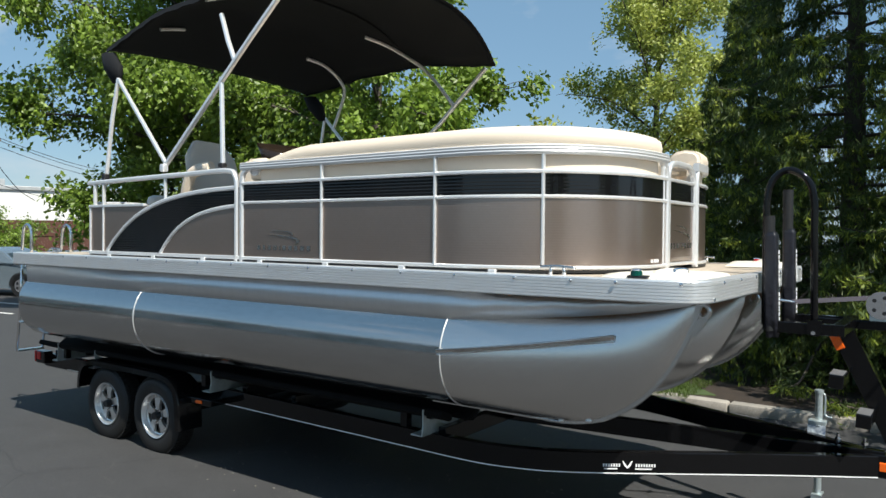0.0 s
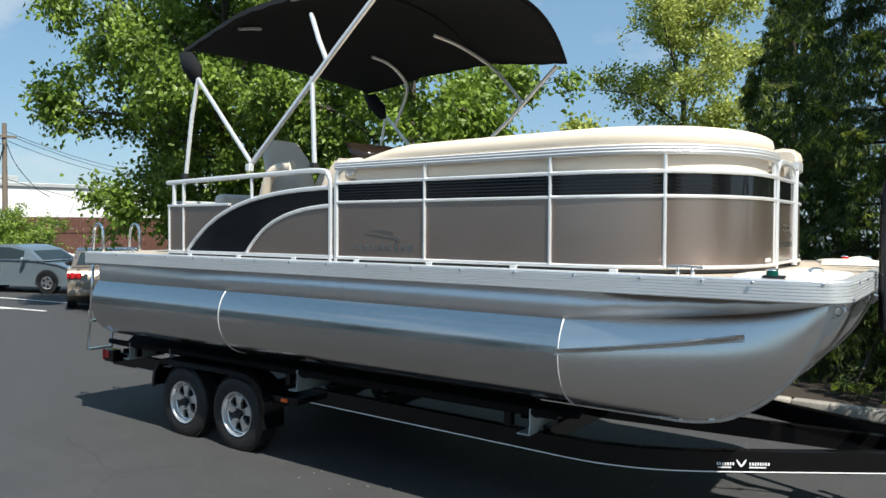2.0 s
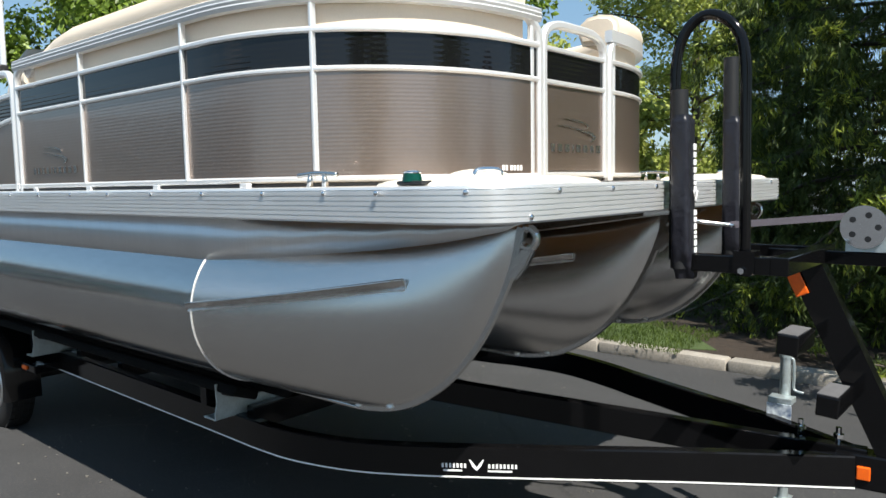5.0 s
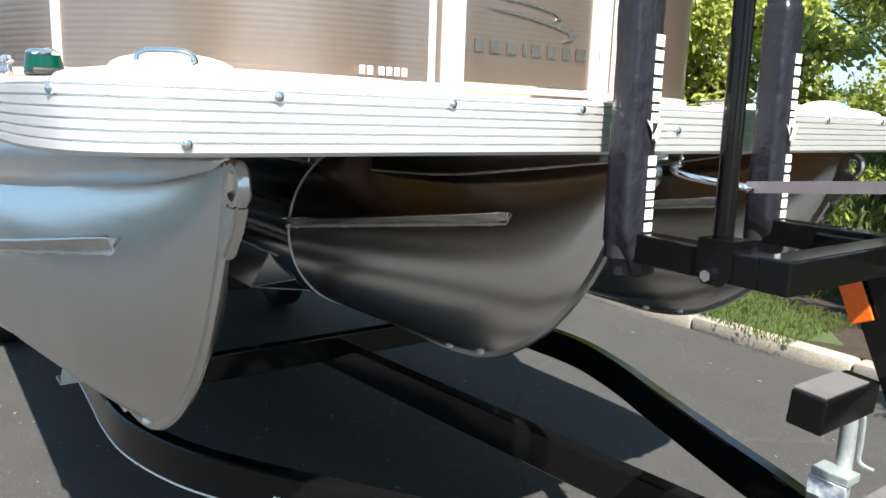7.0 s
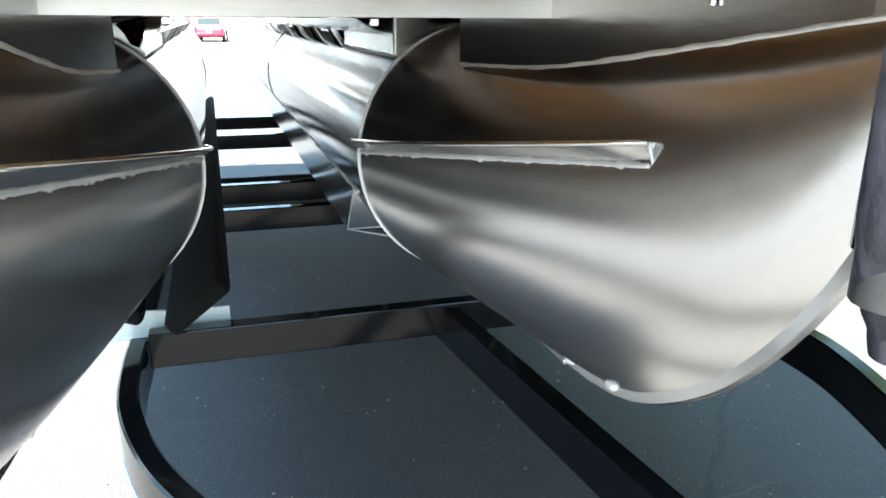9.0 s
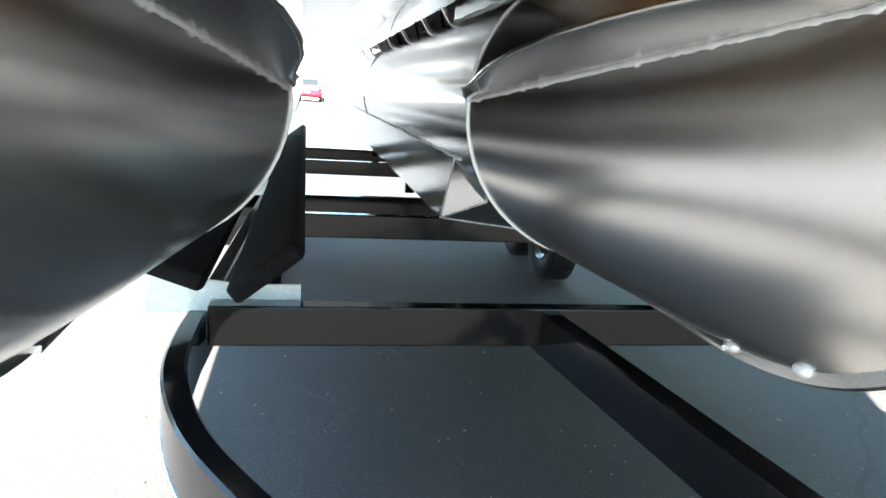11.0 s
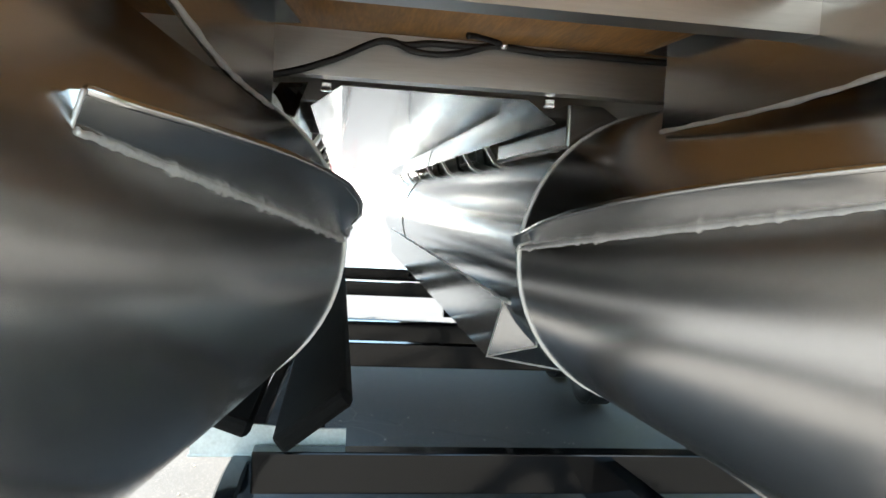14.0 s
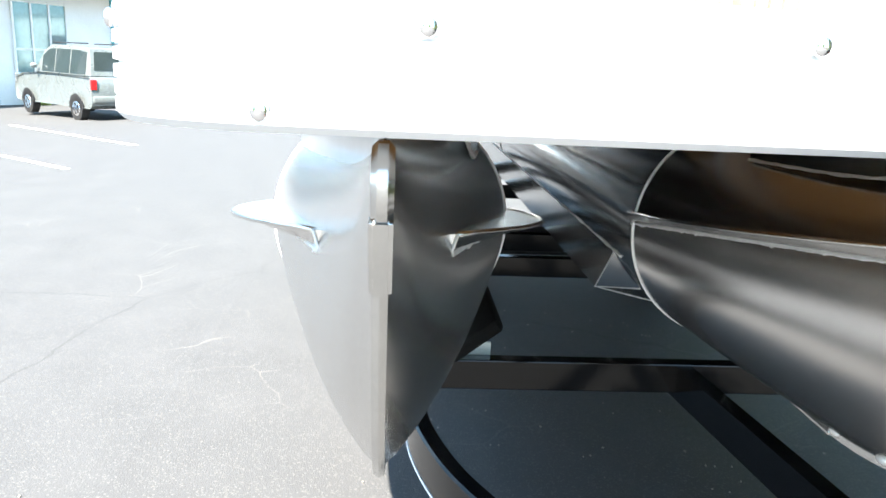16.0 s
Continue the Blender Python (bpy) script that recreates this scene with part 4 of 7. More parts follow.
pipe(bm, [(3.46 + 0.05 * math.cos(a), -0.58 + 0.17 * math.sin(a), 2.26 + 0.14 * math.cos(a)) for a in [2 * math.pi * k / 24 for k in range(24)]], 0.014, 8, True)
part("steering_wheel", bm, M_DULLBLACK, console, smooth=True)
# speaker pod in the corner
bm = bmesh.new()
box(bm, (3.985, -1.16, 2.245), (0.15, 0.10, 0.16), None, 0.035)
pod = tagged(link_mesh("speaker_pod", bm, M_CREAM, 50), "cream moulded pod with a round silver speaker", "speaker")
bm = bmesh.new()
for r, y0, y1 in ((0.048, -1.222, -1.205),):
    cyl(bm, (3.985, y0, 2.25), (3.985, y1, 2.25), r, n=24)
pipe(bm, [(3.985 + 0.045 * math.cos(a), -1.222, 2.25 + 0.045 * math.sin(a)) for a in [2 * math.pi * k / 24 for k in range(24)]], 0.007, 6, True)
part("speaker_ring", bm, M_RAIL, pod, "silver speaker ring", smooth=40)

# stern bench and rail
bench = thing("stern_bench", (1.9, 0.35, 1.606), "cream vinyl stern bench behind the fence", "boat seat")
bm = bmesh.new()
box(bm, (1.75, 0.35, 1.80), (0.55, 1.5, 0.38), None, 0.05)
part("seat", bm, M_CREAM, bench, smooth=50)
bm = bmesh.new()
box(bm, (1.48, 0.35, 1.92), (0.14, 1.5, 0.5), None, 0.05)
part("backrest", bm, M_GREYV, bench, smooth=50)
bm = bmesh.new()
pipe(bm, smooth_path([(1.96, -0.55, 1.606), (1.96, -0.55, 1.95), (1.96, -0.62, 2.03), (1.96, -0.80, 2.05), (1.96, -1.05, 2.05), (1.96, -1.22, 2.04)], 6), 0.018, 10)
part("gate_rail", bm, M_RAIL, boat, "silver stern gate rail", smooth=True)

# bow corner caps, lights, cleats
M_CAP = material("pale_moulded_plastic", (0.80, 0.75, 0.64), 0.38, 0, 0.03, 4, 90, 0.0003)
for sg in (-1, 1):
    cap = thing("bow_corner_cap", (6.75, sg * 1.0, 1.612), "cream moulded corner cap on the bow deck", "deck fitting", "bow corner caps")
    bm = bmesh.new()
    e = [(x, y * (1 if sg < 0 else -1)) for x, y in bow_edge(0.055) if x > 6.45]
    e = [(q.x, q.y) for q in smooth_path([(x, y, 0) for x, y in e], 4) if abs(q.y) > 0.55]
    inner = [(6.62, sg * 0.60), (6.56, sg * 1.02), (6.50, sg * 1.19)]
    ol = e + inner
    c = Vector((6.74, sg * 0.95, 0))
    rings = []
    for f, z in ((0.0, 1.612), (0.03, 1.621), (0.10, 1.628), (0.30, 1.636), (0.6, 1.640)):
        rings.append([(c.x + (x - c.x) * (1 - f), c.y + (y - c.y) * (1 - f), z) for x, y in ol])
    loft(bm, rings, True, True, True)
    part("shell", bm, M_CAP, cap, smooth=50)
    bm = bmesh.new()
    ball(bm, (6.80, sg * 1.055, 1.634), (0.075, 0.10, 0.026), 20, 10, Euler((0, 0, sg * radians(28))))
    part("light_hump", bm, M_CAP, cap, smooth=50)
    light = thing("nav_light", (6.70, sg * 1.225, 1.616), "green glass starboard running light on the bow" if sg < 0 else "red glass port running light on the bow", "running light")
    bm = bmesh.new()
    box(bm, (6.70, sg * 1.225, 1.622), (0.10, 0.055, 0.012), None, 0.005)
    part("base", bm, M_DULLBLACK, light, smooth=40)
    bm = bmesh.new()
    ball(bm, (6.69, sg * 1.227, 1.652), (0.029, 0.026, 0.009), 16, 8)
    part("cap", bm, M_CHROME, light, "chrome cap", smooth=40)
    bm = bmesh.new()
    cyl(bm, (6.69, sg * 1.227, 1.626), (6.69, sg * 1.227, 1.652), 0.030, 0.025, n=20)
    part("lens", bm, M_GREEN if sg < 0 else M_RED, light, smooth=40)
    dock = thing("docking_light", (6.85, sg * 1.079, 1.64), "oval chrome docking light set in the corner cap", "docking light", "docking lights")
    rot = Euler((0, 0, sg * radians(28)))
    m4 = Matrix.LocRotScale((6.852, sg * 1.079, 1.643), rot, None)
    bm = bmesh.new()
    ov = [(0.0, 0.042 * math.copysign(abs(math.cos(a)) ** 0.6, math.cos(a)), 0.015 * math.copysign(abs(math.sin(a)) ** 0.8, math.sin(a))) for a in [2 * math.pi * k / 28 for k in range(28)]]
    pipe(bm, [m4 @ Vector(q) for q in ov], 0.0075, 8, True)
    loft(bm, [[m4 @ Vector((-0.03, q[1], q[2])) for q in ov], [m4 @ Vector((0.0, q[1], q[2])) for q in ov]], True, True, False)
    part("bezel", bm, M_CHROME, dock, smooth=50)
    bm = bmesh.new()
    loft(bm, [[m4 @ Vector((-0.004, q[1] * 0.93, q[2] * 0.85)) for q in ov], [m4 @ Vector((0.003, q[1] * 0.80, q[2] * 0.6)) for q in ov]], True, True, True)
    part("lens", bm, material("clear_lens", (0.75, 0.74, 0.68), 0.1, 0.2, 0.1, 60, 200), dock, smooth=50)
for x in (6.285, 1.35):
    for sg in (-1, 1):
        cleat = thing("deck_cleat", (x, sg * 1.235, 1.612), "cast aluminium mooring cleat on the deck edge", "cleat", "deck cleats")
        bm = bmesh.new()
        sweep(bm, smooth_path([(x - 0.095, sg * 1.24, 1.652), (x - 0.05, sg * 1.24, 1.656), (x, sg * 1.24, 1.658), (x + 0.05, sg * 1.24, 1.656), (x + 0.095, sg * 1.24, 1.652)], 4), circle(0.008, 8))
        part("horn", bm, M_ALU, cleat, smooth=True)
        for dx in (-0.035, 0.035):
            bm = bmesh.new()
            cyl(bm, (x + dx * 1.1, sg * 1.24, 1.612), (x + dx, sg * 1.24, 1.655), 0.012, 0.007, n=10)
            part("leg", bm, M_ALU, cleat, smooth=True)


# badges: plain swooshes and bars
def badge(mw, s):
    """A swoosh of two blades over a row of bars; mw maps (right, up, out)."""
    h = 0.60 * s
    def blade(pts):
        bm = bmesh.new()
        loft(bm, [[mw @ Vector((x * s, z * h, 0.001)) for x, z in pts], [mw @ Vector((x * s, z * h, 0.004)) for x, z in pts]], True, True, True)
        part("badge_swoosh", bm, M_LOGO, badge_root)
    blade([(-0.55, 0.62), (-0.1, 0.60), (0.25, 0.55), (0.46, 0.47), (0.50, 0.38), (0.40, 0.32), (0.44, 0.40), (0.34, 0.47), (0.0, 0.55)])
    blade([(-0.75, 0.40), (-0.2, 0.36), (0.2, 0.28), (0.62, 0.22), (0.80, 0.10), (0.74, -0.04), (0.56, -0.12), (0.66, 0.0), (0.62, 0.10), (0.36, 0.19), (-0.1, 0.30)])
    x = -1.19
    for w in (0.186, 0.158, 0.195, 0.195, 0.065, 0.195, 0.205, 0.167, 0.223, 0.195):
        bm = bmesh.new()
        loft(bm, [[mw @ Vector((q[0] * s, q[1] * h, d)) for q in ((x, -0.47), (x + w * 0.8, -0.47), (x + w * 0.8, -0.22), (x, -0.22))] for d in (0.001, 0.004)], True, True, True)
        part("badge_bar", bm, M_LOGO, badge_root)
        x += w + 0.079


def facing(o, right, up):
    r, u = Vector(right).normalized(), Vector(up).normalized()
    m = Matrix((r, u, r.cross(u))).transposed().to_4x4()
    return Matrix.Translation(o) @ m


badge_root = thing("fence_badge", (4.28, -1.25, 1.8), "dark metal swoosh badge with a row of bars on the fence", "badge", "badges")
badge(facing((4.294, -1.249, 1.757), (1, 0, 0), (0, 0, 1)), 0.205)
badge_root = thing("gate_badge", (6.51, 0, 1.85), "dark metal swoosh badge with a row of bars on the gate", "badge", "badges")
badge(facing((6.5085, 0.0, 1.80), (0, 1, 0), (0, 0, 1)), 0.215)
model_plate = thing("model_lettering", (6.50, -0.45, 1.69), "small white model lettering as plain bars", "lettering")
for k, (a, w) in enumerate(((0, .018), (.022, .018), (.054, .018), (.076, .018), (.098, .018), (.120, .018))):
    bm = bmesh.new()
    box(bm, (6.5135 - 0.02 * a, -0.535 + a, 1.672), (0.002, w * 0.8, 0.020))
    part("letter_bar", bm, M_WHITE, model_plate)

# boarding ladder at the stern
ladder = thing("boarding_ladder", (0.66, -1.0, 0.66), "stainless steel boarding ladder hung on the stern", "ladder")
for y in (-1.21, -0.84):
    bm = bmesh.new()
    pipe(bm, smooth_path([(0.86, y, 1.612), (0.86, y, 1.78), (0.835, y, 1.845), (0.78, y, 1.872), (0.72, y, 1.84), (0.70, y, 1.77), (0.68, y, 1.63)], 6), 0.0135, 10)
    part("grab_hoop", bm, M_CHROME, ladder, smooth=True)
for y in (-1.20, -0.96):
    bm = bmesh.new()
    pipe(bm, [(0.66, y, 1.50), (0.64, y, 1.25), (0.55, y, 0.66)], 0.0125, 10)
    part("ladder_rail", bm, M_CHROME, ladder, smooth=True)
for z, x in ((1.22, 0.635), (0.94, 0.592), (0.665, 0.551)):
    bm = bmesh.new()
    box(bm, (x, -1.08, z), (0.06, 0.25, 0.018), None, 0.006)
    part("step", bm, M_CHROME, ladder)

# ---- bimini top ----
bimini = thing("bimini_top", (3.1, 0, 2.25), "black canvas bimini top on square aluminium bows", "bimini top")
NX, NY = 36, 22
bm = bmesh.new()
def canopy(u, v):
    """u from stern to bow, v from starboard to port."""
    x = 2.02 + 2.42 * u
    hw = 1.20 - 0.05 * (abs(2 * u - 1) ** 3)
    y = hw * (2 * v - 1)
    x += (0.10 * (1 - (2 * v - 1) ** 2)) * (1 if u > 0.5 else -1) * abs(2 * u - 1) ** 2
    z = 3.335 + (0.07 + 0.17 * min(1, u / 0.3)) * (1 - (2 * abs(v - 0.5)) ** 2.6) + 0.10 * u + 0.16 * math.sin(math.pi * u) - 0.015 * abs(math.sin(3 * math.pi * u)) - 0.07 * max(0, 2 * v - 1) ** 3 * min(1, u / 0.4)
    return Vector((x, y, z))
rows = [[canopy(i / NX, j / NY) for j in range(NY + 1)] for i in range(NX + 1)]
loft(bm, rows, False)
shell(part("canopy", bm, M_CANVAS, bimini, "taut black canvas", smooth=True), 0.006)
for v, drop_ in ((0, 0.035), (1, 0.020)):
    side = -1 if v == 0 else 1
    edge = [canopy(i / NX, v) for i in range(NX + 1)]
    bm = bmesh.new()
    loft(bm, [[q + Vector((0, -side * 0.005, 0.01)) for q in edge], [q + Vector((0, side * 0.010, -drop_ + 0.005 * math.sin(i * 1.9))) for i, q in enumerate(edge)]], False)
    shell(part("valance", bm, M_CANVAS, bimini), 0.005)
    bm = bmesh.new()
    loft(bm, [[(2.07 + 0.09 * math.cos(a), side * 1.16 + 0.05 * math.sin(a) * 0.8, 3.30) for a in [2 * math.pi * k / 10 for k in range(10)]],
              [(2.16 + 0.12 * math.cos(a), side * 1.17 + 0.05 * math.sin(a), 3.17) for a in [2 * math.pi * k / 10 for k in range(10)]],
              [(2.24 + 0.05 * math.cos(a), side * 1.18 + 0.03 * math.sin(a), 3.03) for a in [2 * math.pi * k / 10 for k in range(10)]]], True, True, True)
    part("boot", bm, M_CANVAS, bimini, "gathered black canvas boot", smooth=True)
def bow(pts, name="bow", r=0.0145, sides=(-1, 1)):
    for sg in sides:
        bm = bmesh.new()
        sweep(bm, [(x, sg * y, z) for x, y, z in pts], rect(2 * r, 2 * r, 0.006), carry=True)
        part(name, bm, M_RAIL, bimini, "square silver aluminium bow", smooth=30)
def under(u, v, drop=0.03):
    return canopy(u, v) - Vector((0, 0, drop))


bow([(2.95, 1.205, 2.33), (3.88, 1.20, 3.13), (4.30, 1.185, 3.492)], "main_bow", 0.0165, (-1,))
bow([(3.04, 1.21, 2.31), (3.80, 1.20, 2.88), (4.33, 1.17, 3.34)], "main_bow", 0.0165, (1,))
bow([(2.95, 1.21, 2.34), (2.62, 1.20, 2.69), (2.27, 1.19, 3.06)], "aft_bow", 0.0145)
bow([(2.14, 1.22, 2.24), (2.20, 1.20, 2.75), (2.27, 1.19, 3.06)], "aft_strut")
bow([(3.645, 1.22, 2.27), (3.60, 1.20, 2.92)], "strut", 0.0145, (-1,))
bow([(3.74, 1.195, 3.02), (3.66, 1.19, 3.17), (3.56, 1.17, 3.38)], "brace", 0.015, (-1,))
bow(smooth_path([under(0.52, 0.79), under(0.57, 0.87), (3.57, 1.06, 3.48), (3.68, 1.13, 3.38), (3.82, 1.16, 3.22), (3.96, 1.19, 3.035)], 4), "second_bow", 0.0145, (1,))
bow(smooth_path([under(0.22, 0.78), under(0.235, 0.86), (2.60, 1.04, 3.43), (2.63, 1.11, 3.30), (2.52, 1.16, 3.12), (2.40, 1.19, 2.94)], 4), "third_bow", 0.0145, (1,))
for u, va, vb in ((0.20, 0.10, 0.20), (0.50, 0.06, 0.17)):
    bm = bmesh.new()
    sweep(bm, [canopy(u, va + (vb - va) * k / 8) - Vector((0, 0, 0.030)) for k in range(9)], rect(0.026, 0.026, 0.006), carry=True)
    part("bow_end", bm, M_RAIL, bimini, "bare end of a silver bow", smooth=30)
for u in (0.60, 0.985):
    bm = bmesh.new()
    sweep(bm, [canopy(u, 0.02 + 0.96 * k / 24) - Vector((0, 0, 0.016)) for k in range(25)], rect(0.024, 0.024, 0.006), carry=True)
    part("cross_bow", bm, M_CANVAS, bimini, smooth=30)
for sg in (-1, 1):
    for x, z in ((2.95, 2.30), (2.14, 2.26), (3.645, 2.275)):
        bm = bmesh.new()
        box(bm, (x, sg * 1.225, z), (0.05, 0.05, 0.06), None, 0.01)
        part("hinge", bm, M_DULLBLACK if z < 2.29 else M_RAIL, bimini)

# ---- trailer ----
trailer = thing("boat_trailer", (3.6, 0, 0), "gloss black tandem-axle boat trailer with white pinstripes", "trailer")


def rail_line(sg, dz=0.0):
    fore = [(5.15, -0.905), (5.45, -0.915), (5.70, -0.902), (5.95, -0.835), (6.15, -0.735), (6.36, -0.60), (6.66, -0.395), (7.11, -0.085), (7.56, 0.205)] if sg < 0 else \
        [(5.15, 0.93), (5.52, 0.985), (5.85, 0.99), (6.15, 0.91), (6.42, 0.80), (6.83, 0.635), (7.15, 0.51), (7.56, 0.29)]
    pts = [(0.42, sg * 0.845), (2.0, sg * 0.845), (3.0, sg * 0.845), (4.0, sg * 0.872)] + fore
    return [Vector((x, y, 0.525 + dz)) for x, y in pts]


for sg in (-1, 1):
    bm = bmesh.new()
    sweep(bm, smooth_path(rail_line(sg), 6), rect(0.052, 0.13, 0.006))
    part("side_rail", bm, M_BLACK, trailer, "gloss black box-section rail", smooth=30)
    bm = bmesh.new()
    out = []
    ln = smooth_path(rail_line(sg), 6)
    for i, q in enumerate(ln):
        a, b = ln[max(0, i - 1)], ln[min(len(ln) - 1, i + 1)]
        t = (b - a).normalized()
        nn = Vector((t.y, -t.x, 0)) if sg < 0 else Vector((-t.y, t.x, 0))
        out.append(q + nn.normalized() * 0.0275 + Vector((0, 0, -0.055)))
    sweep(bm, [q for q in out if q.x > 3.1], rect(0.0025, 0.006))
    part("pinstripe", bm, M_WHITE, trailer, "white pinstripe")
    bm = bmesh.new()
    sweep(bm, [q for q in out if 0.62 < q.x < 1.45], rect(0.0025, 0.006))
    part("pinstripe", bm, M_WHITE, trailer, "white pinstripe")
bm = bmesh.new()
sweep(bm, [(5.30, 0.0, 0.55), (7.60, 0.245, 0.55)], rect(0.055, 0.12, 0.005))
part("middle_rail", bm, M_BLACK, trailer)
bm = bmesh.new()
sweep(bm, [(7.50, 0.235, 0.53), (8.16, 0.305, 0.53)], rect(0.10, 0.13, 0.006))
part("tongue", bm, M_BLACK, trailer)
bm = bmesh.new()
box(bm, (8.22, 0.31, 0.56), (0.20, 0.09, 0.07), Euler((0, 0, 0.105)), 0.015)
ball(bm, (8.29, 0.318, 0.545), (0.055, 0.05, 0.045), 14, 8)
part("coupler", bm, M_BLACK, trailer, smooth=40)
for x in (0.55, 1.62, 3.40, 3.95, 5.33):
    bm = bmesh.new()
    box(bm, (x, 0, 0.568), (0.055, 1.64 if x < 4 else 1.76, 0.105), None, 0.005)
    part("crossmember", bm, M_BLACK, trailer, "gloss black crossmember")
# bunk brackets and carpeted bunks
for yc in (-TUBE_Y, 0.0, TUBE_Y):
    # two boards under each tube, leaning in to it
    for y, tilt in ((-0.95, 20), (-0.735, -38)) if yc < 0 else ((0.95, -20), (0.735, 38)) if yc > 0 else ((-0.075, 14), (0.075, -14)):
        bm = bmesh.new()
        inner = abs(y) == 0.735
        x1 = 5.555 if inner else 5.42 if yc else 4.5
        zc = (0.742 if inner else 0.712) if yc else 0.742
        box(bm, ((0.60 + x1) / 2, 0, 0), (x1 - 0.60, 0.200 if inner else 0.15, 0.046), None, 0.014)
        for v in bm.verts:
            if v.co.x > x1 - 0.1:
                v.co.x -= 1.4 * max(0.0, abs(v.co.y) - 0.055)
        bmesh.ops.transform(bm, matrix=Matrix.Translation((0, y, zc)) @ Euler((radians(-tilt), 0, 0)).to_matrix().to_4x4(), verts=bm.verts)
        part("bunk", bm, M_BUNK, trailer, "black carpeted bunk board")
        for x in (1.0, 3.1) if not yc else (1.0, 3.1, 5.1):
            bm = bmesh.new()
            box(bm, (x, y, 0.652), (0.05, 0.05, 0.09))
            part("bunk_stop", bm, M_BLACK, trailer)
for x in (0.98, 1.62, 3.26, 5.29):
    for sgn in (-1, 1):
        bracket = group_part("bunk_bracket", trailer, "grey galvanised bunk bracket")
        bm = bmesh.new()
        prof = [(1.035, 0.585), (0.655, 0.585), (0.655, 0.660), (0.80, 0.660), (0.86, 0.668), (0.94, 0.672), (1.0, 0.695), (1.018, 0.748), (1.030, 0.748), (1.026, 0.66), (1.035, 0.615)]
        loft(bm, [[(x - 0.004, sgn * u, z) for u, z in prof], [(x + 0.004, sgn * u, z) for u, z in prof]], True, True, True)
        part("web", bm, M_GALV, bracket)
        bm = bmesh.new()
        box(bm, (x - 0.04, sgn * 0.85, 0.589), (0.09, 0.38, 0.008), None, 0.002)
        part("foot_plate", bm, M_GALV, bracket)
# wheels
def torus_tyre(R, r, w):
    prof = []
    pts = [(-w / 2 * 0.80, r), (-w / 2 * 0.98, r + 0.035), (-w / 2, (R + r) / 2), (-w / 2 * 0.96, R - 0.03), (-w / 2 * 0.80, R - 0.008), (-w / 4, R), (0, R + 0.001), (w / 4, R), (w / 2 * 0.80, R - 0.008), (w / 2 * 0.96, R - 0.03), (w / 2, (R + r) / 2), (w / 2 * 0.98, r + 0.035), (w / 2 * 0.80, r)]
    return pts


